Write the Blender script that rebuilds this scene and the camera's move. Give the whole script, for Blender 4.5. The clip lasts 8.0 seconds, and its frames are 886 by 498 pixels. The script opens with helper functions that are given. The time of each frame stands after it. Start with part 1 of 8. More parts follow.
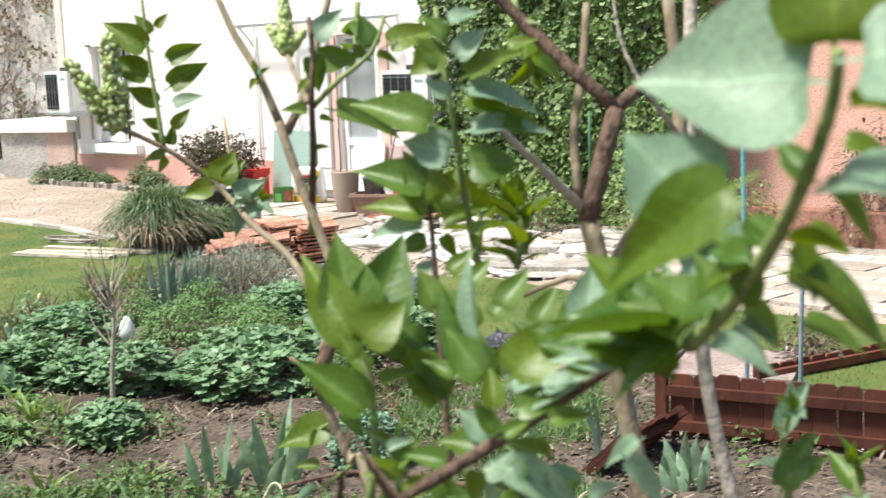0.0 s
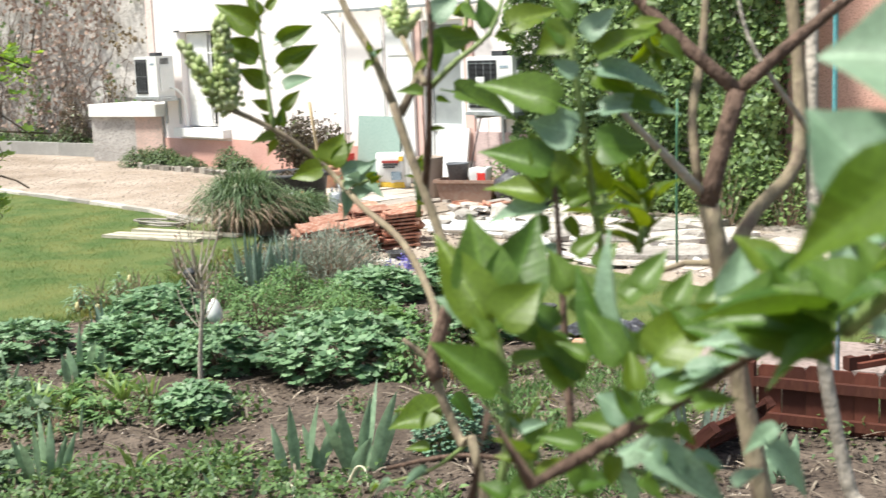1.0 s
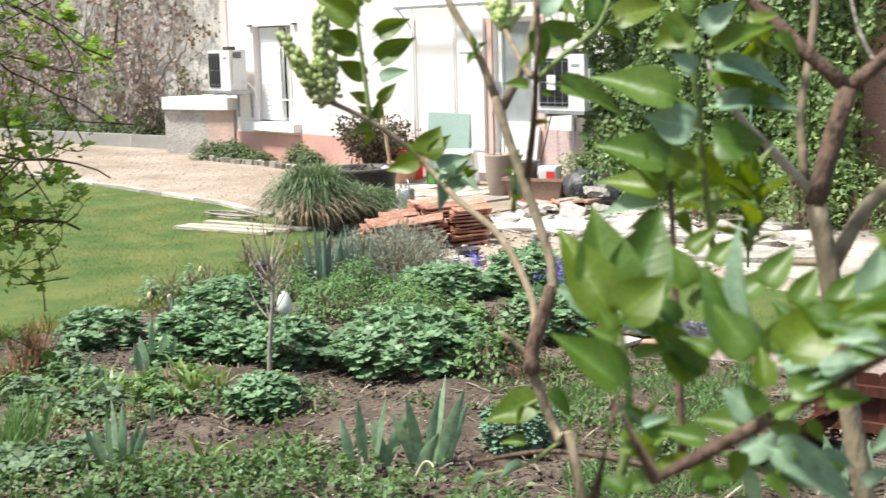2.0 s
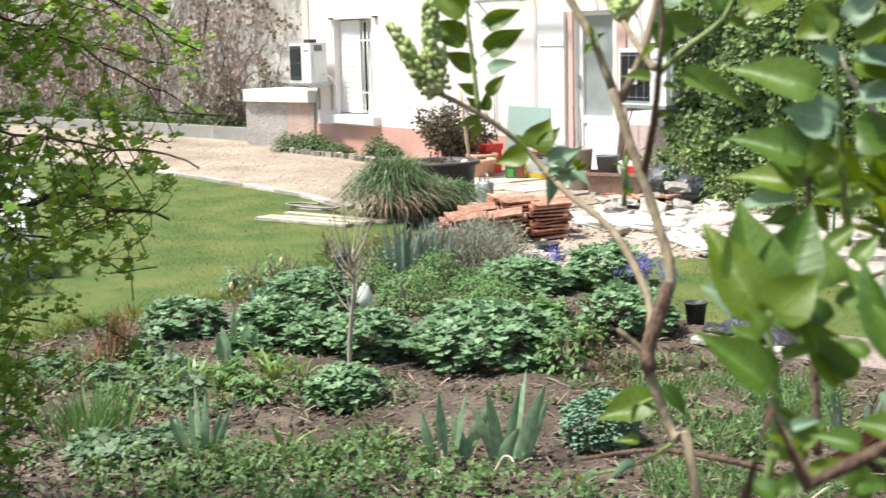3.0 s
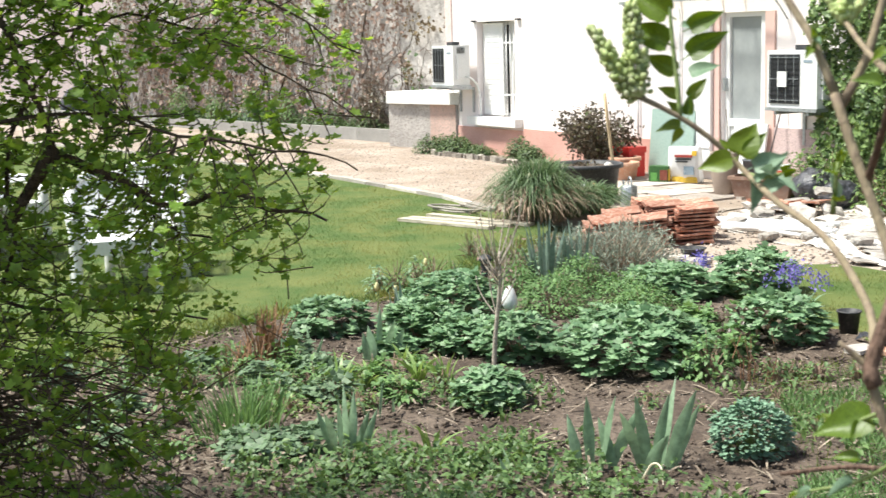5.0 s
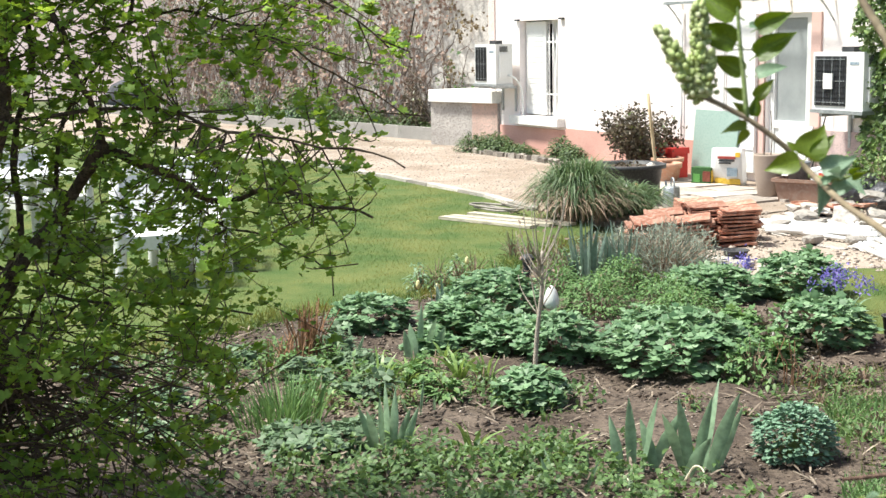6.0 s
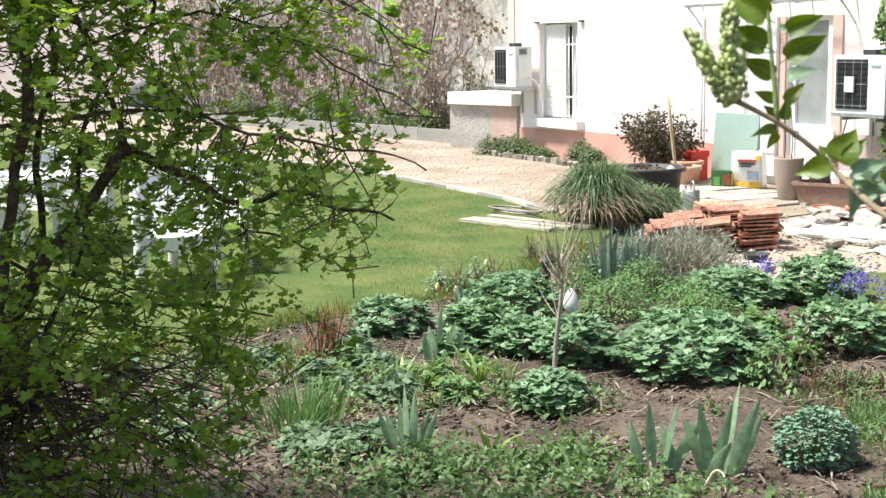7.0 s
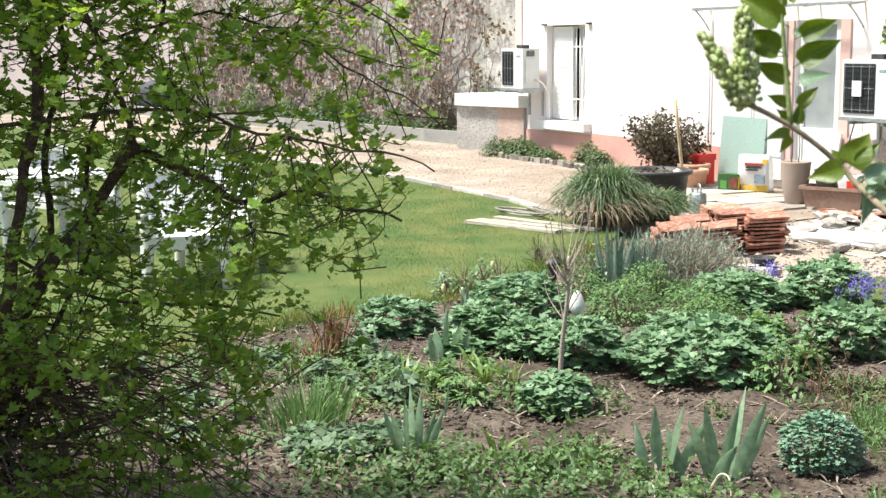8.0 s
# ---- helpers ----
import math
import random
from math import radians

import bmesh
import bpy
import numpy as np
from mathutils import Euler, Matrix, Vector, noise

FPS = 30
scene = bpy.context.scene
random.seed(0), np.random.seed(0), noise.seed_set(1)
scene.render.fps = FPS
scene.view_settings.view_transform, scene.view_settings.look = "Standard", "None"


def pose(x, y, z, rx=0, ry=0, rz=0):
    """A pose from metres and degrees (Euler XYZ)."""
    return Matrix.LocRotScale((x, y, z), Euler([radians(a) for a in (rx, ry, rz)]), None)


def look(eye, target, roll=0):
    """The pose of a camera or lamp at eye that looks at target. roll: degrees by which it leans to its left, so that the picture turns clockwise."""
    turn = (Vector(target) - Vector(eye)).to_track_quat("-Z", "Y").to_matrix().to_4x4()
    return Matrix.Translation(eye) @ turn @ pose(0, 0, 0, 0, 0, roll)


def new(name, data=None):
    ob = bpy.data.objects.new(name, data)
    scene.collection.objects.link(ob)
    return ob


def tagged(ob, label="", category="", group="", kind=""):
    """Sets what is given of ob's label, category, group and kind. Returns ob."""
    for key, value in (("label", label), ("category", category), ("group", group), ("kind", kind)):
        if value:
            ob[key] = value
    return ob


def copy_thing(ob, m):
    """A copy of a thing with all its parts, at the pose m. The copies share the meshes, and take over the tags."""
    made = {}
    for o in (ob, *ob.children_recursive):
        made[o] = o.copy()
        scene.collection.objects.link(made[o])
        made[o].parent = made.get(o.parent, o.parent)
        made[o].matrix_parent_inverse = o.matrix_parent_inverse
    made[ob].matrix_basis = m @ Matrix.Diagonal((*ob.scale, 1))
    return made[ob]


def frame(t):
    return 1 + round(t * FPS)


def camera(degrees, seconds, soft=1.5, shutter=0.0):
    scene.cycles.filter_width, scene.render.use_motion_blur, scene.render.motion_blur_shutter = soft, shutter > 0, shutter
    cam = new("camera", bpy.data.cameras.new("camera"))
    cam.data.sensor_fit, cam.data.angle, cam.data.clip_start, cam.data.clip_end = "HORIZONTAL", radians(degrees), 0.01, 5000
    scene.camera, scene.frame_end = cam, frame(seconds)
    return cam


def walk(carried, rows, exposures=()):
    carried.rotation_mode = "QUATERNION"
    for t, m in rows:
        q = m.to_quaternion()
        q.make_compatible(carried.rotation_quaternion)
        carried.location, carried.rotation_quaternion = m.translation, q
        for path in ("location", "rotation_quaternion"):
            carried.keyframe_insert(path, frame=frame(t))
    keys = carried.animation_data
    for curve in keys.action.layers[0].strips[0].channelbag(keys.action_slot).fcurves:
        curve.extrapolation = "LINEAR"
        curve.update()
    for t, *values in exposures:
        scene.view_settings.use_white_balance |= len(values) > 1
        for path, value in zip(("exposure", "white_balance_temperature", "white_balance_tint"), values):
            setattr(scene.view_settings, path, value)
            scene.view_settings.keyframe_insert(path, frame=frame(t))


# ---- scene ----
# camera and its walk
cam = camera(36.8, 8.0, soft=1.4, shutter=0.7)
cam.data.dof.use_dof, cam.data.dof.focus_distance, cam.data.dof.aperture_fstop = True, 6.0, 26.0
PATH = [
    (0, 0.1034, 0.1000, 1.5954, 45.562, -8.453, -2.337),
    (0.5, 0.0975, 0.0956, 1.5942, 47.153, -8.717, -2.304),
    (1, 0.0862, 0.0882, 1.5931, 49.114, -8.889, -2.215),
    (1.5, 0.0798, 0.0795, 1.5921, 50.513, -8.889, -1.875),
    (3, 0.0493, 0.0584, 1.5901, 55.270, -9.102, -1.326),
    (3.5, 0.0375, 0.0522, 1.5899, 56.883, -9.185, -1.465),
    (4, 0.0318, 0.0402, 1.5899, 58.423, -9.134, -1.229),
    (4.5, 0.0228, 0.0338, 1.5910, 59.919, -8.989, -1.460),
    (6, 0.0070, 0.0100, 1.5920, 62.910, -8.892, -0.962),
    (6.5, 0.0021, 0.0085, 1.5911, 63.306, -8.970, -0.874),
    (7, -0.0003, 0.0062, 1.5921, 63.704, -8.779, -0.870),
    (7.5, -0.0017, 0.0034, 1.5919, 63.819, -8.793, -0.660),
    (8, 0.0000, -0.0000, 1.5924, 63.944, -8.720, -0.463),
]
walk(cam, [(t, pose(x, y, z, 90 + pitch, 0, yaw) @ pose(0, 0, 0, 0, 0, roll)) for t, x, y, z, yaw, pitch, roll in PATH], exposures=[(0.0, 0.85, 6500, 4), (2.0, 0.85, 6500, 4), (4.0, 0.9, 6500, 4), (8.0, 0.95, 6500, 4)])

# world, sun, exposure
world = bpy.data.worlds.new("hazy_sky")
scene.world = world
world.use_nodes = True
SUN_ELEV, SUN_AZ = 64.0, 205.0        # degrees; azimuth clockwise from +y
wn = world.node_tree
sky = wn.nodes.new("ShaderNodeTexSky")
sky.sky_type, sky.sun_disc = "NISHITA", False
sky.sun_elevation, sky.sun_rotation = radians(SUN_ELEV), radians(SUN_AZ)
sky.air_density, sky.dust_density = 1.0, 3.0
wn.links.new(sky.outputs[0], wn.nodes["Background"].inputs[0])
wn.nodes["Background"].inputs[1].default_value = 0.096
sun_data = bpy.data.lights.new("sun", "SUN")
sun_data.energy, sun_data.angle, sun_data.color = 4.15, radians(9), (1.0, 0.965, 0.91)
sun = new("sun", sun_data)
az, el = radians(SUN_AZ), radians(SUN_ELEV)
sun.matrix_world = look((0, 0, 12), (-math.sin(az) * math.cos(el) * 10, -math.cos(az) * math.cos(el) * 10, 12 - math.sin(el) * 10))


# ---- materials ----
def node_mat(name):
    m = bpy.data.materials.new(name)
    m.use_nodes = True
    return m, m.node_tree, m.node_tree.nodes["Principled BSDF"]


def surface(name, a, b, scale=3.0, rough=0.85, bump=0.3, grain=60.0, c=None, metal=0.0, vary=None, detail=6.0, spec=0.3, stretch=(1, 1, 1)):
    """Two tones mixed by a broad noise, a third by a fine grain, and relief; vary: 'island' or 'object' shifts the value of each piece."""
    m, nt, p = node_mat(name)
    tc = nt.nodes.new("ShaderNodeTexCoord")
    mp = nt.nodes.new("ShaderNodeMapping")
    mp.inputs["Scale"].default_value = stretch
    nt.links.new(tc.outputs["Object"], mp.inputs[0])
    n1 = nt.nodes.new("ShaderNodeTexNoise")
    n1.inputs["Scale"].default_value, n1.inputs["Detail"].default_value = scale, detail
    n1.inputs["Roughness"].default_value = 0.62
    n2 = nt.nodes.new("ShaderNodeTexNoise")
    n2.inputs["Scale"].default_value, n2.inputs["Detail"].default_value = grain, 4.0
    for n in (n1, n2):
        nt.links.new(mp.outputs[0], n.inputs["Vector"])
    r1 = nt.nodes.new("ShaderNodeValToRGB")
    r1.color_ramp.elements[0].position, r1.color_ramp.elements[1].position = 0.36, 0.64
    r1.color_ramp.elements[0].color, r1.color_ramp.elements[1].color = (*a, 1), (*b, 1)
    nt.links.new(n1.outputs["Fac"], r1.inputs[0])
    mix = nt.nodes.new("ShaderNodeMix")
    mix.data_type = "RGBA"
    k = nt.nodes.new("ShaderNodeMapRange")
    k.inputs[1].default_value, k.inputs[2].default_value = 0.48, 0.68
    nt.links.new(n2.outputs["Fac"], k.inputs[0])
    nt.links.new(k.outputs[0], mix.inputs[0])
    nt.links.new(r1.outputs[0], mix.inputs[6])
    mix.inputs[7].default_value = (*(c or tuple(0.72 * v for v in a)), 1)
    out = mix.outputs[2]
    if vary:
        src = nt.nodes.new("ShaderNodeNewGeometry" if vary == "island" else "ShaderNodeObjectInfo")
        hv = nt.nodes.new("ShaderNodeHueSaturation")
        rg = nt.nodes.new("ShaderNodeMapRange")
        rg.inputs[3].default_value, rg.inputs[4].default_value = 0.62, 1.38
        nt.links.new(src.outputs["Random Per Island" if vary == "island" else "Random"], rg.inputs[0])
        nt.links.new(rg.outputs[0], hv.inputs["Value"])
        nt.links.new(out, hv.inputs["Color"])
        out = hv.outputs[0]
    nt.links.new(out, p.inputs["Base Color"])
    p.inputs["Roughness"].default_value, p.inputs["Metallic"].default_value = rough, metal
    p.inputs["Specular IOR Level"].default_value = spec
    if bump:
        bp = nt.nodes.new("ShaderNodeBump")
        bp.inputs["Strength"].default_value, bp.inputs["Distance"].default_value = bump, 0.02
        nt.links.new(n2.outputs["Fac"], bp.inputs["Height"])
        nt.links.new(bp.outputs[0], p.inputs["Normal"])
    return m


def math_node(nt, op, a, b=None):
    n = nt.nodes.new("ShaderNodeMath")
    n.operation = op
    for i, s in enumerate((a, b)):
        if isinstance(s, (int, float)):
            n.inputs[i].default_value = s
        elif s is not None:
            nt.links.new(s, n.inputs[i])
    return n.outputs[0]


def vein_lines(nt, tc, rg, hv, p):
    """A pale midrib and slanting side veins on a leaf whose length runs along its own x."""
    sep = nt.nodes.new("ShaderNodeSeparateXYZ")
    nt.links.new(tc.outputs["Object"], sep.inputs[0])
    ay = math_node(nt, "ABSOLUTE", sep.outputs[1])
    rib = math_node(nt, "LESS_THAN", ay, 0.010)
    slant = math_node(nt, "SUBTRACT", sep.outputs[0], math_node(nt, "MULTIPLY", ay, 0.75))
    wave = math_node(nt, "SINE", math_node(nt, "MULTIPLY", slant, 40.0))
    side = math_node(nt, "POWER", math_node(nt, "MAXIMUM", wave, 0.0), 9.0)
    height = math_node(nt, "SUBTRACT", math_node(nt, "MULTIPLY", side, 0.5), rib)
    fac = math_node(nt, "ADD", math_node(nt, "ADD", rg.outputs[0], math_node(nt, "MULTIPLY", rib, 0.45)), math_node(nt, "MULTIPLY", side, 0.10))
    nt.links.new(fac, hv.inputs["Value"])
    bp = nt.nodes.new("ShaderNodeBump")
    bp.inputs["Strength"].default_value, bp.inputs["Distance"].default_value = 0.10, 0.02
    nt.links.new(height, bp.inputs["Height"])
    nt.links.new(bp.outputs[0], p.inputs["Normal"])


def leafy(name, dark, light, through_light=0.28, rough=0.5, tip=None, vary="island", glow=1.5, patch=None):
    """Leaves: a tone for each leaf between two greens, with light that passes through."""
    m, nt, p = node_mat(name)
    geo = nt.nodes.new("ShaderNodeNewGeometry" if vary == "island" else "ShaderNodeObjectInfo")
    ramp = nt.nodes.new("ShaderNodeValToRGB")
    ramp.color_ramp.elements[0].color, ramp.color_ramp.elements[1].color = (*dark, 1), (*light, 1)
    nt.links.new(geo.outputs["Random Per Island" if vary == "island" else "Random"], ramp.inputs[0])
    if tip:
        e = ramp.color_ramp.elements.new(0.93)
        e.color = (*light, 1)
        ramp.color_ramp.elements[-1].color = (*tip, 1)
    tc = nt.nodes.new("ShaderNodeTexCoord")
    no = nt.nodes.new("ShaderNodeTexNoise")
    no.inputs["Scale"].default_value = 35.0
    nt.links.new(tc.outputs["Object"], no.inputs["Vector"])
    hv = nt.nodes.new("ShaderNodeHueSaturation")
    rg = nt.nodes.new("ShaderNodeMapRange")
    rg.inputs[1].default_value, rg.inputs[2].default_value = 0.3, 0.7
    rg.inputs[3].default_value, rg.inputs[4].default_value = 0.75, 1.25
    nt.links.new(no.outputs["Fac"], rg.inputs[0])
    nt.links.new(rg.outputs[0], hv.inputs["Value"])
    tone = ramp.outputs[0]
    if patch:
        wide = nt.nodes.new("ShaderNodeTexNoise")
        wide.inputs["Scale"].default_value, wide.inputs["Detail"].default_value = 2.1, 5.0
        nt.links.new(tc.outputs["Object"], wide.inputs["Vector"])
        k = nt.nodes.new("ShaderNodeMapRange")
        k.inputs[1].default_value, k.inputs[2].default_value, k.inputs[4].default_value = 0.44, 0.60, 1.0
        nt.links.new(wide.outputs["Fac"], k.inputs[0])
        mx = nt.nodes.new("ShaderNodeMix")
        mx.data_type = "RGBA"
        mx.inputs[7].default_value = (*patch, 1)
        nt.links.new(k.outputs[0], mx.inputs[0])
        nt.links.new(tone, mx.inputs[6])
        tone = mx.outputs[2]
    nt.links.new(tone, hv.inputs["Color"])
    if vary == "object":
        vein_lines(nt, tc, rg, hv, p)
    nt.links.new(hv.outputs[0], p.inputs["Base Color"])
    p.inputs["Roughness"].default_value, p.inputs["Specular IOR Level"].default_value = rough * 0.85, 0.5
    tr = nt.nodes.new("ShaderNodeBsdfTranslucent")
    h2 = nt.nodes.new("ShaderNodeHueSaturation")
    h2.inputs["Hue"].default_value, h2.inputs["Saturation"].default_value, h2.inputs["Value"].default_value = 0.475, 1.1, glow
    nt.links.new(hv.outputs[0], h2.inputs["Color"])
    nt.links.new(h2.outputs[0], tr.inputs[0])
    ms = nt.nodes.new("ShaderNodeMixShader")
    ms.inputs[0].default_value = through_light
    nt.links.new(p.outputs[0], ms.inputs[1])
    nt.links.new(tr.outputs[0], ms.inputs[2])
    nt.links.new(ms.outputs[0], nt.nodes["Material Output"].inputs["Surface"])
    return m


SOIL = surface("soil", (0.07, 0.051, 0.039), (0.165, 0.127, 0.10), 3.4, 0.95, 1.0, 40, (0.05, 0.037, 0.03))
CLOD = surface("soil_clod", (0.09, 0.067, 0.052), (0.15, 0.118, 0.095), 9, 0.95, 0.6, 80, vary="island")
LITTER = surface("dry_litter", (0.17, 0.13, 0.10), (0.34, 0.285, 0.22), 9, 0.9, 0.2, 80, vary="island")
TURF = surface("turf", (0.06, 0.11, 0.027), (0.145, 0.165, 0.05), 2.1, 0.95, 0.6, 90, (0.085, 0.115, 0.03))
GRAVEL = surface("gravel", (0.28, 0.22, 0.17), (0.45, 0.375, 0.315), 1.1, 0.95, 0.9, 45, (0.23, 0.18, 0.14))
SAND = surface("sandy_ground", (0.33, 0.27, 0.22), (0.46, 0.39, 0.325), 1.3, 0.95, 0.8, 40, (0.28, 0.22, 0.18))
FAR_GROUND = surface("far_ground", (0.07, 0.10, 0.035), (0.13, 0.14, 0.07), 0.3, 0.95, 0.4, 8)
PEBBLE = surface("pebble", (0.34, 0.28, 0.235), (0.47, 0.40, 0.345), 4, 0.9, 0.3, 60, vary="island")
CONCRETE = surface("concrete", (0.27, 0.26, 0.245), (0.38, 0.365, 0.345), 2.5, 0.9, 0.5, 60, (0.28, 0.27, 0.25))
EDGING = surface("pale_edging", (0.42, 0.38, 0.335), (0.56, 0.51, 0.46), 5, 0.9, 0.4, 70, vary="object")
PAVER = surface("pale_paver", (0.37, 0.32, 0.275), (0.50, 0.445, 0.395), 3, 0.85, 0.4, 45, vary="object")
PLASTER = surface("pale_pink_plaster", (0.83, 0.755, 0.74), (0.88, 0.83, 0.815), 0.7, 0.9, 0.25, 90, (0.80, 0.72, 0.70))
PLINTH = surface("salmon_plinth", (0.62, 0.345, 0.29), (0.68, 0.41, 0.35), 2.0, 0.9, 0.3, 60, (0.58, 0.32, 0.27))
SALMON = surface("salmon_plaster", (0.62, 0.35, 0.28), (0.70, 0.43, 0.355), 1.5, 0.9, 0.35, 60)
REVEAL = surface("salmon_surround", (0.66, 0.45, 0.40), (0.70, 0.49, 0.44), 2.0, 0.9, 0.2, 70, (0.63, 0.43, 0.38))
ROOF = surface("roof_clay", (0.30, 0.14, 0.09), (0.40, 0.20, 0.13), 3, 0.9, 0.4, 20)
WHITE = surface("white_paint", (0.78, 0.78, 0.77), (0.84, 0.84, 0.83), 2.0, 0.45, 0.06, 60, (0.74, 0.74, 0.72), spec=0.4)
CAPWHITE = surface("white_render", (0.76, 0.75, 0.73), (0.84, 0.83, 0.81), 3.0, 0.85, 0.3, 60, (0.66, 0.65, 0.62))
PLASTIC_W = surface("white_plastic", (0.74, 0.74, 0.73), (0.80, 0.80, 0.79), 3.0, 0.35, 0.05, 60, (0.70, 0.70, 0.68), spec=0.5)
METAL_G = surface("galvanised_metal", (0.42, 0.44, 0.46), (0.55, 0.57, 0.58), 9.0, 0.45, 0.1, 70, metal=0.7)
DARKMETAL = surface("dark_metal", (0.035, 0.036, 0.04), (0.06, 0.06, 0.065), 8, 0.5, 0.1, 80)
GRILLE = surface("black_grille", (0.03, 0.031, 0.034), (0.05, 0.051, 0.055), 20, 0.55, 0.1, 90)
# near-black colour that paints the shade of the rooms inside
SHADE_BLACK = surface("dark_interior", (0.02, 0.02, 0.022), (0.035, 0.034, 0.034), 1, 0.9, 0.0, 30)
MINT = surface("pale_mint_board", (0.30, 0.41, 0.365), (0.35, 0.46, 0.41), 1.2, 0.6, 0.1, 50, (0.28, 0.385, 0.34))
BLACKPOT = surface("black_plastic", (0.035, 0.035, 0.038), (0.06, 0.06, 0.063), 4, 0.5, 0.1, 60, (0.085, 0.085, 0.085))
TAUPE = surface("taupe_stoneware", (0.36, 0.285, 0.235), (0.40, 0.325, 0.27), 3, 0.6, 0.05, 70, (0.35, 0.275, 0.225))
TERRA = surface("terracotta", (0.50, 0.25, 0.16), (0.62, 0.35, 0.24), 4, 0.85, 0.3, 60, (0.56, 0.40, 0.31))
TERRA_D = surface("weathered_terracotta", (0.26, 0.16, 0.12), (0.35, 0.225, 0.17), 4, 0.9, 0.2, 30, (0.34, 0.25, 0.205))
TILE = surface("clay_tile", (0.29, 0.112, 0.07), (0.45, 0.23, 0.16), 9, 0.85, 0.5, 40, (0.50, 0.34, 0.265), vary="object")
RED = surface("red_plastic", (0.62, 0.035, 0.03), (0.70, 0.06, 0.05), 3, 0.4, 0.05, 60, (0.55, 0.05, 0.04))
YELLOW = surface("yellow_print", (0.75, 0.48, 0.05), (0.80, 0.56, 0.10), 4, 0.6, 0.05, 60)
GREENP = surface("green_print", (0.035, 0.10, 0.03), (0.06, 0.15, 0.045), 4, 0.6, 0.05, 60)
REDP = surface("dark_red_print", (0.35, 0.06, 0.05), (0.45, 0.10, 0.08), 4, 0.6, 0.05, 60)
BLUEP = surface("blue_grey_print", (0.20, 0.27, 0.33), (0.32, 0.38, 0.43), 6, 0.6, 0.05, 60)
WOODPOLE = surface("pale_wood", (0.58, 0.43, 0.26), (0.68, 0.54, 0.36), 6, 0.7, 0.2, 60, stretch=(1, 1, 0.1))
PLANK = surface("weathered_plank", (0.45, 0.40, 0.31), (0.60, 0.54, 0.44), 4, 0.9, 0.3, 60, stretch=(0.15, 1, 1))
REDWOOD = surface("red_stained_wood", (0.078, 0.023, 0.015), (0.129, 0.044, 0.027), 7, 0.75, 0.35, 60, (0.10, 0.03, 0.022), stretch=(1, 1, 0.2), vary="object")
STONE_W = surface("pale_rubble", (0.43, 0.39, 0.35), (0.64, 0.60, 0.55), 6, 0.9, 0.6, 50, vary="object")
BARK_Y = surface("lilac_bark", (0.205, 0.163, 0.105), (0.315, 0.258, 0.175), 40, 0.9, 0.25, 160, (0.19, 0.14, 0.105), stretch=(1, 1, 0.4))
BARK_D = surface("brown_twig", (0.10, 0.062, 0.045), (0.18, 0.115, 0.085), 50, 0.85, 0.4, 240, stretch=(1, 1, 0.4))
BARK_G = surface("green_shoot", (0.18, 0.25, 0.08), (0.25, 0.30, 0.12), 40, 0.7, 0.2, 200)
BARK_S = surface("shrub_bark", (0.065, 0.045, 0.032), (0.165, 0.12, 0.088), 30, 0.95, 0.5, 160)
DRYSTEM = surface("dry_stem", (0.30, 0.21, 0.15), (0.46, 0.35, 0.27), 20, 0.9, 0.2, 90, vary="island")
RUSTSTEM = surface("rust_stem", (0.22, 0.115, 0.065), (0.38, 0.225, 0.135), 20, 0.9, 0.2, 90, vary="island")
GREYTWIG = surface("grey_twig", (0.38, 0.33, 0.275), (0.52, 0.455, 0.385), 30, 0.9, 0.3, 120)
BIN = surface("black_bag", (0.025, 0.026, 0.03), (0.05, 0.05, 0.06), 12, 0.35, 0.8, 30, (0.11, 0.11, 0.13), spec=0.6)
BLUEPOLE = surface("turquoise_pole", (0.10, 0.30, 0.33), (0.15, 0.38, 0.41), 8, 0.5, 0.1, 60)
WALLSTONE = surface("old_grey_wall", (0.46, 0.43, 0.41), (0.66, 0.625, 0.60), 1.6, 0.95, 0.9, 16, (0.34, 0.31, 0.29))
GLASSY, gnt, gp = node_mat("window_glass")
gp.inputs["Base Color"].default_value, gp.inputs["Roughness"].default_value = (0.03, 0.033, 0.035, 1), 0.25
gp.inputs["Specular IOR Level"].default_value = 0.15

L_COL = leafy("columbine_leaf", (0.07, 0.15, 0.065), (0.22, 0.345, 0.18), 0.2, 0.62, (0.36, 0.47, 0.31))
L_MID = leafy("fresh_leaf", (0.06, 0.12, 0.038), (0.16, 0.255, 0.085), 0.28, 0.6)
L_FEA = leafy("feathery_leaf", (0.075, 0.16, 0.048), (0.19, 0.315, 0.115), 0.25, 0.7)
L_SED = leafy("sedum_leaf", (0.095, 0.18, 0.115), (0.215, 0.345, 0.23), 0.12, 0.8, (0.30, 0.42, 0.31))
L_IRI = leafy("iris_blade", (0.155, 0.25, 0.15), (0.25, 0.36, 0.225), 0.25, 0.6)
L_IRB = leafy("blue_iris_blade", (0.13, 0.19, 0.15), (0.20, 0.27, 0.22), 0.15, 0.55)
L_GRA = leafy("grass_blade", (0.075, 0.142, 0.036), (0.13, 0.205, 0.062), 0.3, 0.8, (0.185, 0.235, 0.09), patch=(0.225, 0.22, 0.06))
L_ORN = leafy("tussock_blade", (0.06, 0.115, 0.045), (0.17, 0.25, 0.115), 0.2, 0.6, (0.44, 0.44, 0.30))
L_LAV = leafy("lavender_leaf", (0.17, 0.205, 0.155), (0.37, 0.415, 0.335), 0.1, 0.85, (0.30, 0.23, 0.21))
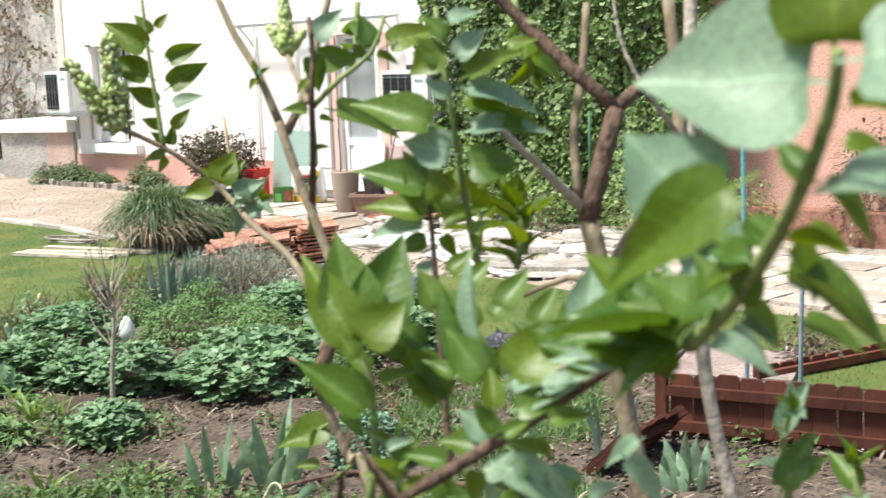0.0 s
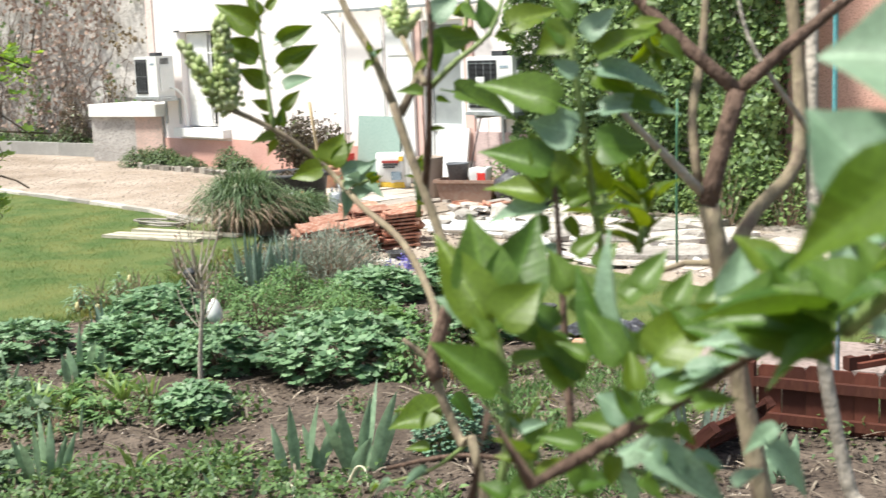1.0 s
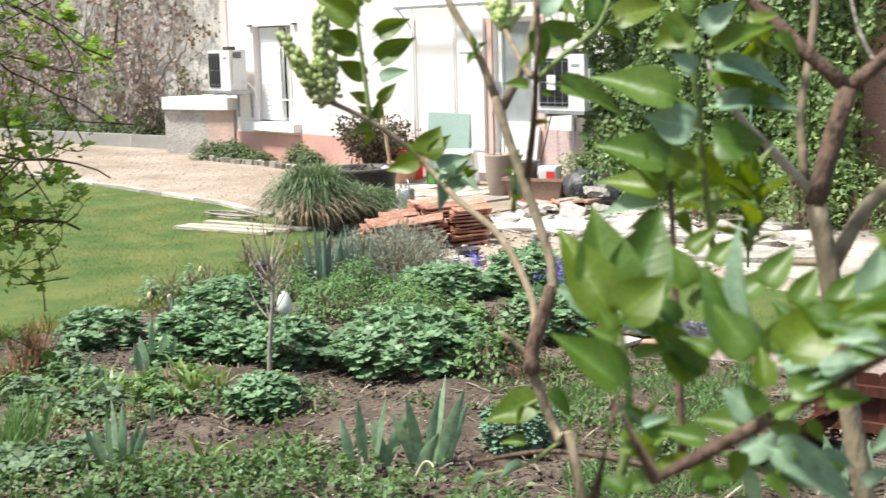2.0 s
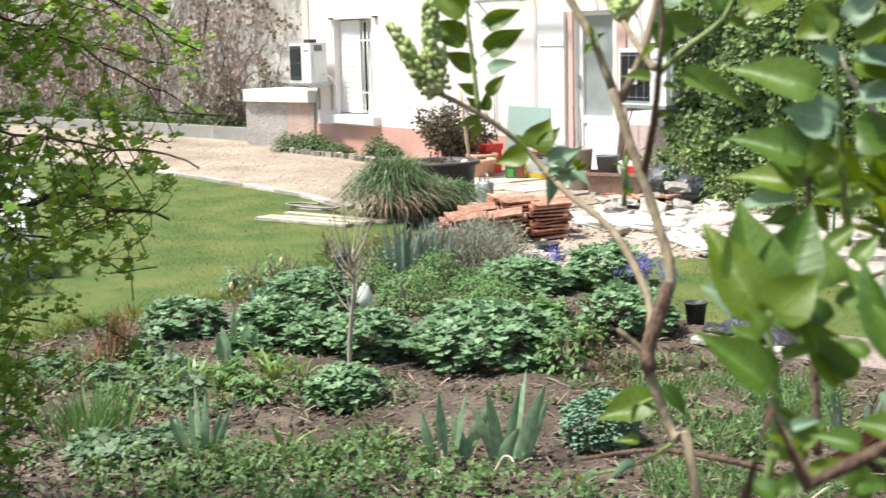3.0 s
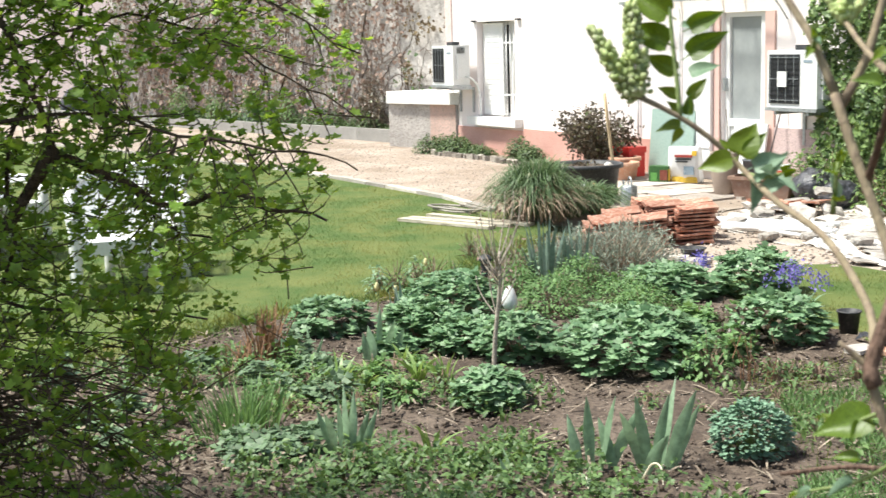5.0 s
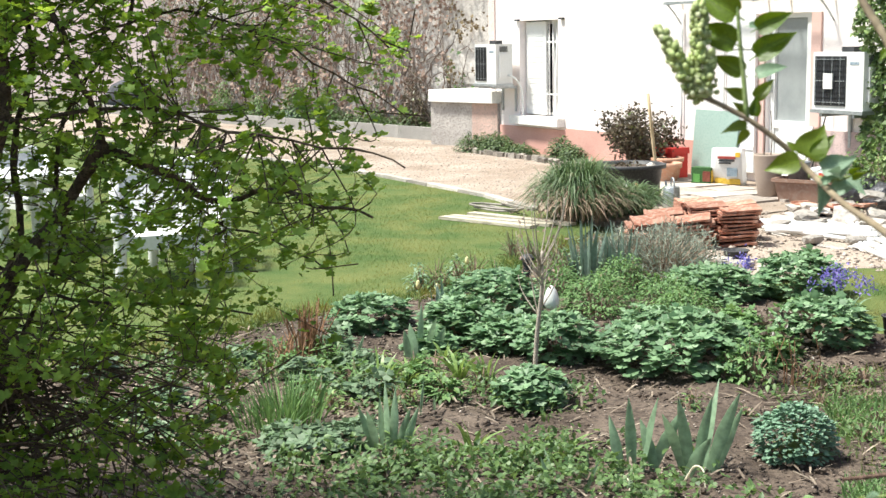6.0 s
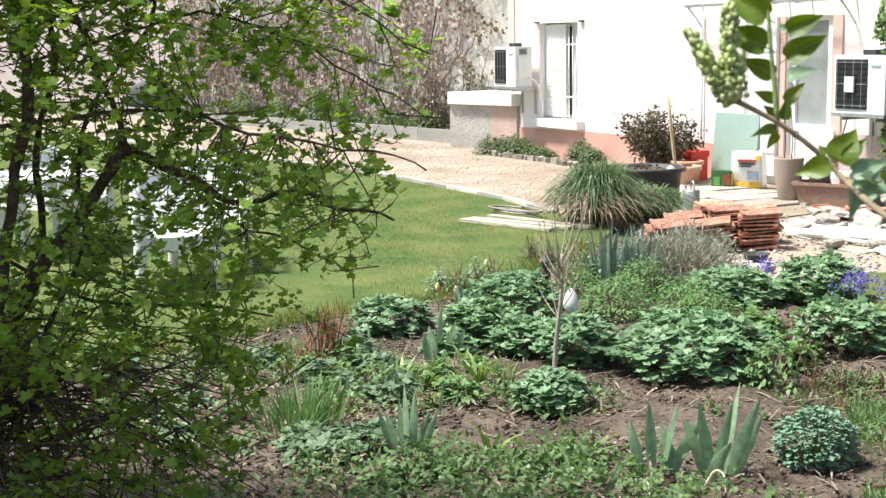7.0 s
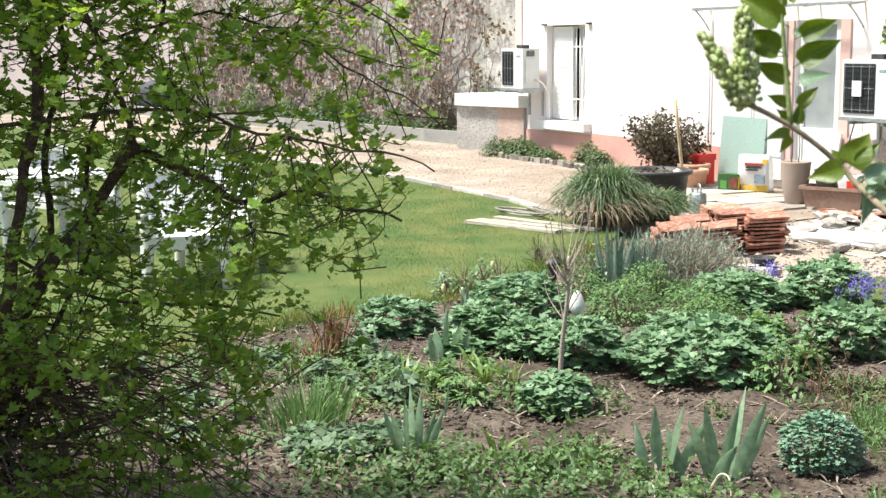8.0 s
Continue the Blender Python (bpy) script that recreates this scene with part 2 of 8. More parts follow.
L_IVY = leafy("ivy_leaf", (0.05, 0.10, 0.03), (0.235, 0.34, 0.115), 0.3, 0.6, (0.42, 0.52, 0.25))
L_OLI = leafy("olive_dry_leaf", (0.12, 0.09, 0.05), (0.27, 0.21, 0.11), 0.15, 0.8)
L_DRY = leafy("dry_creeper", (0.19, 0.125, 0.095), (0.40, 0.29, 0.235), 0.1, 0.85)
L_SHR = leafy("shrub_leaf", (0.15, 0.275, 0.042), (0.30, 0.46, 0.085), 0.5, 0.6, (0.34, 0.45, 0.12))
L_DAY = leafy("daylily_blade", (0.13, 0.22, 0.06), (0.26, 0.38, 0.12), 0.3, 0.55, (0.42, 0.50, 0.24))
L_CRA = leafy("cranesbill_leaf", (0.075, 0.13, 0.065), (0.175, 0.255, 0.145), 0.2, 0.7, (0.25, 0.33, 0.21))
L_FOOT = leafy("dark_foot_leaf", (0.05, 0.085, 0.03), (0.13, 0.19, 0.075), 0.2, 0.6)
L_PUR = leafy("bronze_leaf", (0.055, 0.045, 0.030), (0.13, 0.105, 0.065), 0.15, 0.45, (0.12, 0.16, 0.06))
L_LIL = leafy("lilac_leaf", (0.062, 0.135, 0.018), (0.118, 0.20, 0.031), 0.38, 0.5, vary="object", glow=1.4)
# pale leaf green, with the sky's sheen on leaf tops put into the colour
L_LIG = leafy("lilac_leaf_pale", (0.17, 0.27, 0.17), (0.235, 0.34, 0.225), 0.3, 0.6, vary="object", glow=1.3)
L_LIY = leafy("lilac_leaf_young", (0.085, 0.155, 0.013), (0.145, 0.215, 0.022), 0.42, 0.5, vary="object", glow=1.4)
L_BUD = leafy("lilac_bud", (0.33, 0.42, 0.14), (0.58, 0.64, 0.33), 0.3, 0.6, (0.72, 0.74, 0.50))
P_PUR = leafy("violet_petal", (0.17, 0.13, 0.42), (0.30, 0.24, 0.60), 0.3, 0.6)
P_YEL = leafy("yellow_petal", (0.80, 0.72, 0.34), (0.86, 0.80, 0.50), 0.1, 0.5)
P_WHT = leafy("cream_petal", (0.70, 0.66, 0.50), (0.80, 0.77, 0.62), 0.3, 0.5)


# ---- building helpers ----
RNG = np.random.default_rng(7)


def mesh_ob(name, verts, faces, material, parent=None, label="", smooth=False):
    me = bpy.data.meshes.new(name)
    me.from_pydata([tuple(v) for v in verts], [], [tuple(f) for f in faces])
    me.materials.append(material)
    if smooth:
        me.polygons.foreach_set("use_smooth", [True] * len(me.polygons))
    ob = new(name, me)
    ob.parent = parent
    return tagged(ob, label)


def part(name, bm, material, parent=None, label="", smooth=False, bevel=0.0):
    if bevel:
        bmesh.ops.bevel(bm, geom=[e for e in bm.edges if e.is_manifold and e.calc_face_angle(0) > 0.5], offset=bevel, segments=2, affect="EDGES")
    bmesh.ops.recalc_face_normals(bm, faces=bm.faces)
    me = bpy.data.meshes.new(name)
    bm.to_mesh(me)
    bm.free()
    me.materials.append(material)
    if smooth:
        me.polygons.foreach_set("use_smooth", [True] * len(me.polygons))
    ob = new(name, me)
    ob.parent = parent
    return tagged(ob, label)


def twin(ob, m, parent=None):
    """Another object on the same mesh."""
    o = new(ob.name.split(".")[0], ob.data)
    o.parent = parent if parent else ob.parent
    o.matrix_basis = m
    return o


def thing(name, x, y, z=0.0, rz=0.0, label="", category="", group="", kind=""):
    ob = new(name)
    ob.empty_display_size = 0.1
    ob.matrix_basis = pose(x, y, z, 0, 0, rz)
    return tagged(ob, label, category, group, kind)


def box(bm, x0, x1, y0, y1, z0, z1, m=None):
    v = [bm.verts.new((x, y, z)) for z in (z0, z1) for x, y in ((x0, y0), (x1, y0), (x1, y1), (x0, y1))]
    for f in ((3, 2, 1, 0), (4, 5, 6, 7), (0, 1, 5, 4), (1, 2, 6, 5), (2, 3, 7, 6), (3, 0, 4, 7)):
        bm.faces.new([v[i] for i in f])
    if m is not None:
        for q in v:
            q.co = m @ q.co
    return bm


def boxed(*a, m=None):
    return box(bmesh.new(), *a, m=m)


def prism(poly, z0, z1):
    bm = bmesh.new()
    lo, hi = [bm.verts.new((x, y, z0)) for x, y in poly], [bm.verts.new((x, y, z1)) for x, y in poly]
    n = len(poly)
    bm.faces.new(hi), bm.faces.new(lo[::-1])
    for i in range(n):
        bm.faces.new((lo[i], lo[(i + 1) % n], hi[(i + 1) % n], hi[i]))
    return bm


def turned(profile, n=28, squash=1.0):
    """A body of revolution from (radius, height) pairs."""
    bm = bmesh.new()
    rings = []
    for r, z in profile:
        if r < 1e-5:
            rings.append([bm.verts.new((0, 0, z))])
        else:
            rings.append([bm.verts.new((r * math.cos(6.28318 * i / n), squash * r * math.sin(6.28318 * i / n), z)) for i in range(n)])
    for p, q in zip(rings, rings[1:]):
        for i in range(n):
            j = (i + 1) % n
            if len(p) == 1:
                bm.faces.new((p[0], q[j], q[i]))
            elif len(q) == 1:
                bm.faces.new((p[i], p[j], q[0]))
            else:
                bm.faces.new((p[i], p[j], q[j], q[i]))
    return bm


def smooth_line(pts, step):
    """A Catmull-Rom line through a few control points."""
    pts = [np.array(p, float) for p in pts]
    pts = [2 * pts[0] - pts[1]] + pts + [2 * pts[-1] - pts[-2]]
    out = []
    for a, b, c, d in zip(pts, pts[1:], pts[2:], pts[3:]):
        n = max(2, int(np.linalg.norm(c - b) / step))
        for k in range(n):
            t = k / n
            out.append(0.5 * (2 * b + (c - a) * t + (2 * a - 5 * b + 4 * c - d) * t * t + (3 * b - a - 3 * c + d) * t ** 3))
    out.append(pts[-2])
    return out


def tube_data(line, r0, r1, n=6, verts=None, faces=None, knob=0.0):
    """Appends a tapered tube along a line of points."""
    verts, faces = ([] if verts is None else verts), ([] if faces is None else faces)
    base = len(verts)
    line = [np.array(p, float) for p in line]
    up = np.array((0.31, 0.22, 0.92))
    for i, p in enumerate(line):
        d = line[min(i + 1, len(line) - 1)] - line[max(i - 1, 0)]
        d = d / (np.linalg.norm(d) + 1e-9)
        s = np.cross(d, up)
        s = s / (np.linalg.norm(s) + 1e-9)
        u = np.cross(s, d)
        r = r0 + (r1 - r0) * i / max(1, len(line) - 1)
        if knob:
            r *= 1 + knob * (RNG.random() - 0.3)
        for k in range(n):
            a = 6.28318 * k / n
            verts.append(p + r * (math.cos(a) * s + math.sin(a) * u))
    for i in range(len(line) - 1):
        for k in range(n):
            j = (k + 1) % n
            faces.append((base + i * n + k, base + i * n + j, base + (i + 1) * n + j, base + (i + 1) * n + k))
    faces.append(tuple(base + k for k in range(n))[::-1])
    faces.append(tuple(base + (len(line) - 1) * n + k for k in range(n)))
    return verts, faces


def tube(name, pts, r0, r1, material, parent=None, label="", n=8, step=0.03, knob=0.0):
    v, f = tube_data(smooth_line(pts, step), r0, r1, n, knob=knob)
    return mesh_ob(name, v, f, material, parent, label, True)


# leaf shapes: x along the leaf, z its upper side
def leaf_shape(stations, fold=0.15, droop=0.2):
    """stations: (x, half width). A folded blade with a midrib."""
    v, f = [], []
    for x, w in stations:
        z = -droop * x * x
        v += [(x, -w, z + fold * w), (x, 0, z), (x, w, z + fold * w)]
    for i in range(len(stations) - 1):
        a = 3 * i
        f += [(a, a + 1, a + 4, a + 3), (a + 1, a + 2, a + 5, a + 4)]
    return np.array(v, float), f


def lobed_shape(lobes, depth=0.55, cup=0.12):
    """A palmate leaf: lobes are (angle, length) round the stalk."""
    v, f = [(0, 0, 0)], []
    ring = []
    n = len(lobes)
    for i, (a, r) in enumerate(lobes):
        ring.append((a - 0.17, r * 0.92))
        ring.append((a + 0.17, r))
        if i < n - 1:
            ring.append(((a + lobes[i + 1][0]) / 2, depth * (r + lobes[i + 1][1]) / 2))
    for a, r in ring:
        v.append((r * math.cos(a), r * math.sin(a), cup * r * (1 if len(v) % 3 else -0.6)))
    for i in range(1, len(v) - 1):
        f.append((0, i, i + 1))
    return np.array(v, float), f


LEAF = leaf_shape([(0, 0.02), (0.3, 0.27), (0.62, 0.22), (1, 0.01)], 0.3, 0.25)
LEAFLET = leaf_shape([(0, 0.03), (0.5, 0.26), (1, 0.02)], 0.3, 0.2)
ROUNDLEAF = leaf_shape([(0, 0.05), (0.35, 0.34), (0.75, 0.36), (1, 0.10)], 0.25, 0.1)
NEEDLE = leaf_shape([(0, 0.05), (0.6, 0.06), (1, 0.01)], 0.2, 0.1)


def scalloped(lobes, scallop, cup):
    """A rounded leaf of three lobes with a scalloped rim."""
    v, f = [(0, 0, 0)], []
    m = 17
    for i in range(m):
        a = -2.5 + 5.0 * i / (m - 1)
        r = 0.62 + 0.38 * abs(math.cos(a * lobes / 2)) ** 0.7 + (scallop if i % 2 else -scallop)
        v.append((r * math.cos(a), r * math.sin(a), cup * r * r - 0.08 * abs(math.sin(a * lobes / 2))))
    for i in range(1, m):
        f.append((0, i, i + 1))
    return np.array(v, float), f


def cut_leaf():
    """Three deeply cut fan leaflets round one stalk, each with a notched rim."""
    v, f = [], []
    for a0, r0 in ((-2.0, 0.92), (0.0, 1.0), (2.0, 0.92)):
        b = len(v)
        v.append((0, 0, 0))
        for i, (da, r) in enumerate(((-0.85, 0.55), (-0.62, 0.92), (-0.30, 0.80), (0.0, 1.0), (0.30, 0.80), (0.62, 0.92), (0.85, 0.55))):
            v.append((r * r0 * math.cos(a0 + da), r * r0 * math.sin(a0 + da), 0.10 * r * r - (0.10 if i in (0, 6) else 0)))
        f += [(b, b + i, b + i + 1) for i in range(1, 7)]
    return np.array(v, float), f


COLUMB = cut_leaf()
MAPLE = lobed_shape([(-1.7, 0.62), (-0.8, 0.85), (0, 1.0), (0.8, 0.85), (1.7, 0.62)], 0.76, 0.12)
IVYLEAF = lobed_shape([(-1.6, 0.6), (-0.8, 0.75), (0, 1.0), (0.8, 0.75), (1.6, 0.6)], 0.7, 0.1)


def frames_from(direction, normal, size):
    """Axes of many leaves: along direction, upper side towards normal, of the given sizes."""
    d = direction / (np.linalg.norm(direction, axis=1, keepdims=True) + 1e-9)
    s = np.cross(normal, d)
    s = s / (np.linalg.norm(s, axis=1, keepdims=True) + 1e-9)
    u = np.cross(d, s)
    return np.stack([d, s, u], 2) * size[:, None, None]


def cloud(name, shape, axes, pos, material, parent=None, label="", kind=""):
    """Many copies of one leaf shape, joined into one mesh."""
    tv, tf = shape
    n, k = len(pos), len(tv)
    verts = (np.einsum("nij,kj->nki", axes, tv) + pos[:, None, :]).reshape(-1, 3)
    sizes = np.array([len(f) for f in tf], np.int32)
    flat = np.concatenate([np.array(f, np.int32) for f in tf])
    loops = (flat[None, :] + (np.arange(n, dtype=np.int32) * k)[:, None]).ravel()
    tot = np.tile(sizes, n)
    me = bpy.data.meshes.new(name)
    me.vertices.add(len(verts)), me.loops.add(len(loops)), me.polygons.add(len(tot))
    me.vertices.foreach_set("co", verts.astype(np.float32).ravel())
    me.loops.foreach_set("vertex_index", loops)
    me.polygons.foreach_set("loop_start", np.concatenate([[0], np.cumsum(tot)[:-1]]).astype(np.int32))
    me.update(calc_edges=True)
    me.materials.append(material)
    ob = new(name, me)
    ob.parent = parent
    return tagged(ob, label, kind=kind)


def rand_dirs(n, up=0.0):
    d = RNG.normal(size=(n, 3))
    d[:, 2] += up
    return d / np.linalg.norm(d, axis=1, keepdims=True)


def blades(n, base, height, spread, width, curl=0.4, r0=0.03, seg=5, lean=None):
    """Arching strap leaves as raw data: returns verts and faces."""
    v, f = [], []
    for _ in range(n):
        a = RNG.random() * 6.283
        h = height * (0.6 + 0.5 * RNG.random())
        s = spread * (0.25 + RNG.random())
        w = width * (0.7 + 0.6 * RNG.random())
        o = np.array(base) + np.array((math.cos(a), math.sin(a), 0)) * r0 * math.sqrt(RNG.random())
        if lean is not None:
            a = lean + (RNG.random() - 0.5) * 2.2
        d = np.array((math.cos(a), math.sin(a), 0))
        tw = RNG.random() * 3.14
        side = np.array((math.cos(tw), math.sin(tw), 0))
        b = len(v)
        for i in range(seg + 1):
            t = i / seg
            p = o + d * s * t ** 1.7 + np.array((0, 0, h * (t - curl * t ** 3 * s / max(0.05, height))))
            ww = w * (1 - t ** 2.5) * (0.55 + 0.45 * min(1, t * 4))
            v += [p - side * ww, p + side * ww]
        for i in range(seg):
            f.append((b + 2 * i, b + 2 * i + 1, b + 2 * i + 3, b + 2 * i + 2))
    return v, f


# ---- ground ----
def inside(poly, x, y):
    c = np.zeros(len(x), bool)
    n = len(poly)
    for i in range(n):
        (x1, y1), (x2, y2) = poly[i], poly[(i + 1) % n]
        c ^= ((y1 > y) != (y2 > y)) & (x < (x2 - x1) * (y - y1) / ((y2 - y1) + 1e-12) + x1)
    return c


def spread(poly, n):
    """n random places inside a polygon."""
    p = np.array(poly)
    out = np.zeros((0, 2))
    while len(out) < n:
        q = p.min(0) + RNG.random((n * 2, 2)) * (p.max(0) - p.min(0))
        out = np.concatenate([out, q[inside(poly, q[:, 0], q[:, 1])]])
    return out[:n]


def sheet(name, poly, z, thick, material, label):
    return tagged(part(name, prism(poly, z - thick, z), material), label, kind="structure")


def rounded(poly):
    """The outline with its corners softened."""
    q = smooth_line([(*a, 0) for a in poly] + [(*poly[0], 0)], 0.25)
    return [(float(a[0]), float(a[1])) for a in q[:-1]]


LAWN = [(-34, -9), (-6.2, -9), (-6.35, 0.3), (-6.75, 1.7), (-7.2, 2.6), (-7.28, 3.3), (-7.42, 3.9), (-7.9, 4.6), (-8.3, 5.1), (-8.85, 5.75), (-9.6, 6.35), (-10.5, 6.45), (-11.8, 6.55), (-13.1, 6.55), (-15.4, 6.5), (-17.2, 6.25), (-22, 5.4), (-34, 2.8)]
PATCH = [(-6.75, 5.75), (-5.9, 5.35), (-4.3, 5.2), (-2.6, 5.6), (-0.9, 6.4), (-1.4, 7.4), (-3.2, 6.9), (-5.1, 6.7), (-6.6, 6.75)]
BED = [(-6.2, -4), (1.5, -4), (3.5, 4), (-0.5, 6.3), (-2.6, 5.55), (-4.3, 5.15), (-5.9, 5.3), (-6.8, 5.7), (-8.6, 5.95), (-8.25, 5.12), (-7.85, 4.6), (-7.38, 3.9), (-7.23, 3.3), (-7.15, 2.6), (-6.7, 1.7), (-6.3, 0.3)]

tagged(part("ground", boxed(-260, 260, -260, 260, -0.5, -0.05), FAR_GROUND), "rough grassy ground round the garden", kind="structure")
sheet("gravel_yard", [(-34, 2.7), (-22, 5.45), (-17.2, 6.3), (-15.4, 6.55), (-11.8, 6.6), (-9.9, 6.4), (-9.4, 6.75), (-9.2, 7.4), (-9.6, 9.74), (-17.6, 9.74), (-19, 9.9), (-34, 7.2)], 0.0, 0.05, GRAVEL, "trodden pale pinkish gravel yard before the house")
sheet("worked_ground", [(-9.5, 6.75), (-8.5, 6.0), (-7.6, 5.75), (-6.7, 5.6), (-6.0, 5.2), (-2.5, 5.4), (0, 7), (1, 9.74), (-9.55, 9.74), (-9.15, 7.4)], -0.004, 0.045, SAND, "sandy trodden ground round the rubble")
sheet("lawn", LAWN[:2] + [tuple(a[:2]) for a in smooth_line([(*a, 0) for a in LAWN[2:]], 0.12)], 0.006, 0.05, TURF, "mown lawn with pale worn flecks")
sheet("lawn_patch", rounded(PATCH), 0.006, 0.05, TURF, "small patch of mown lawn by the paving")


def soil_bed():
    """The dug flower bed: a fine grid with clods, cut to the bed's outline."""
    x0, x1, y0, y1, s = -9.0, 0.6, -1.5, 6.4, 0.055
    nx, ny = int((x1 - x0) / s), int((y1 - y0) / s)
    gx, gy = np.meshgrid(x0 + s * np.arange(nx), y0 + s * np.arange(ny))
    keep = inside(BED, gx.ravel(), gy.ravel()).reshape(ny, nx)
    z = np.zeros((ny, nx))
    for i in range(ny):
        for j in range(nx):
            if keep[i, j]:
                p = Vector((gx[i, j], gy[i, j], 0))
                z[i, j] = 0.012 + 0.03 * noise.noise(p * 1.7) + 0.022 * noise.noise(p * 6) + 0.012 * noise.noise(p * 15)
    idx = -np.ones((ny, nx), int)
    idx[keep] = np.arange(keep.sum())
    v = np.stack([gx[keep], gy[keep], np.maximum(z[keep], -0.02)], 1)
    f = []
    for i in range(ny - 1):
        for j in range(nx - 1):
            q = (idx[i, j], idx[i, j + 1], idx[i + 1, j + 1], idx[i + 1, j])
            if min(q) >= 0:
                f.append(q)
    return mesh_ob("flower_bed", v, f, SOIL, smooth=True)


bed = tagged(soil_bed(), "dug brown soil of the flower bed", kind="structure")
sheet("bed_underlay", [(-9.6, 6.2), (-9.6, -6), (4, -6), (4, 6.2), (-0.5, 6.3), (-2.6, 5.55), (-6.8, 5.7)], -0.02, 0.02, SOIL, "brown soil under and round the flower bed")

# grass on the lawns, pebbles on the gravel, clods and litter on the bed
for nm, poly, n, near in (("lawn_grass", [(-17, 0.2), (-6.4, 0.2)] + LAWN[3:15] + [(-17, 6.2)], 135000, 1), ("patch_grass", PATCH, 24000, 1)):
    p = spread(poly, n)
    keep = np.array([noise.noise(Vector((x * 1.1, y * 1.1, 3))) + 0.5 * noise.noise(Vector((x * 3.7, y * 3.7, 3))) + 0.35 * noise.noise(Vector((x * 9, y * 9, 5))) > -0.55 + 0.8 * RNG.random() for x, y in p])
    p = p[keep]
    p = p + RNG.normal(size=p.shape) * 0.05
    pos = np.concatenate([p, np.full((len(p), 1), 0.004)], 1)
    d = rand_dirs(len(p), 2.2)
    cloud(nm, leaf_shape([(0, 0.07), (0.6, 0.06), (1, 0.01)], 0.2, 0.3), frames_from(d, rand_dirs(len(p)), 0.010 + 0.014 * RNG.random(len(p))), pos, L_GRA, label="short mown lawn grass", kind="stuff")

PEB = (np.array([(1, 0, 0), (0, 1, 0), (-1, 0, 0), (0, -1, 0), (0, 0, 0.7), (0, 0, -0.5)], float), [(0, 1, 4), (1, 2, 4), (2, 3, 4), (3, 0, 4), (1, 0, 5), (2, 1, 5), (3, 2, 5), (0, 3, 5)])


def pebbles(name, poly, n, lo, hi, material, label, z=0.0):
    p = spread(poly, n)
    d = rand_dirs(n)
    d[:, 2] *= 0.2
    up = np.tile((0.0, 0.0, 1.0), (n, 1)) + 0.4 * rand_dirs(n)
    return cloud(name, PEB, frames_from(d, up, lo + (hi - lo) * RNG.random(n) ** 2), np.concatenate([p, np.full((n, 1), z)], 1), material, label=label, kind="stuff")


pebbles("gravel_stones", [(-24, 5.2), (-17.2, 6.4), (-11.8, 6.7), (-10, 6.6), (-9.4, 9.5), (-17.4, 9.6), (-24, 8.6)], 9000, 0.005, 0.018, PEBBLE, "loose pale gravel stones")
pebbles("rubble_crumbs", [(-9.4, 6.5), (-8.3, 5.7), (-6.6, 5.7), (-6.5, 6.9), (-3, 7.1), (-2.5, 9), (-9.3, 9.5)], 5000, 0.006, 0.03, PEBBLE, "pale crumbs of mortar and stone")
pebbles("soil_clods", [(-6.6, 0.9), (-2.6, 1.6), (-2.2, 5), (-5.8, 5.2), (-7.4, 4.6), (-7.1, 2.8)], 9000, 0.004, 0.017, CLOD, "crumbled clods of brown soil", 0.02)
pebbles("pale_flecks", [(-6.6, 0.9), (-2.6, 1.6), (-2.2, 5), (-5.8, 5.2), (-7.4, 4.6), (-7.1, 2.8)], 2300, 0.003, 0.008, PEBBLE, "small pale stone flecks on the soil", 0.035)
p = spread([(-6.6, 0.2), (-2.6, 0.9), (-2.0, 5), (-5.8, 5.2), (-7.6, 4.6), (-7.1, 2.8)], 2600)
d = rand_dirs(2600)
d[:, 2] *= 0.25
cloud("dry_litter", NEEDLE, frames_from(d, np.tile((0.0, 0, 1), (2600, 1)), 0.03 + 0.07 * RNG.random(2600)), np.concatenate([p, np.full((2600, 1), 0.035)], 1), LITTER, label="straw and dead leaf scraps on the soil", kind="stuff")

p = spread([(-6.4, -0.6), (-3.0, -0.2), (-3.2, 1.5), (-5.0, 2.3), (-6.6, 1.7)], 4200)
cloud("leaf_litter", LEAF, frames_from(rand_dirs(4200), np.tile((0.0, 0, 1), (4200, 1)) + 0.5 * rand_dirs(4200), 0.016 + 0.022 * RNG.random(4200)), np.concatenate([p, 0.03 + 0.03 * RNG.random((4200, 1))], 1), LITTER, label="dead brown and pale leaves lying under the shrub", kind="stuff")

# edging between lawn and gravel
edge = tagged(new("lawn_edging"), "pale concrete edging between lawn and gravel", kind="structure")
eline = smooth_line([(-24, 5.0, 0), (-22, 5.42, 0), (-17.2, 6.27, 0), (-15.4, 6.52, 0), (-13.1, 6.57, 0), (-11.8, 6.57, 0), (-10.6, 6.42, 0)], 0.55)
for a, b in zip(eline, eline[1:]):
    ln, ang = np.hypot(*(b - a)[:2]), math.degrees(math.atan2(b[1] - a[1], b[0] - a[0]))
    o = part("edging_stone", boxed(-ln / 2 + 0.006, ln / 2 - 0.006, -0.045, 0.045, -0.04, 0.035 + 0.012 * RNG.random()), EDGING, edge, bevel=0.006)
    o.matrix_basis = pose(*((a + b) / 2), RNG.normal() * 1.0, RNG.normal() * 0.6, ang + RNG.normal() * 1.2)

# ---- house ----
FY = 9.76
house = thing("house", -12, FY, 0, 0, "pale pink rendered house with a salmon plinth", "house")
HX0, HX1, HH = -17.42, 1.5, 5.4


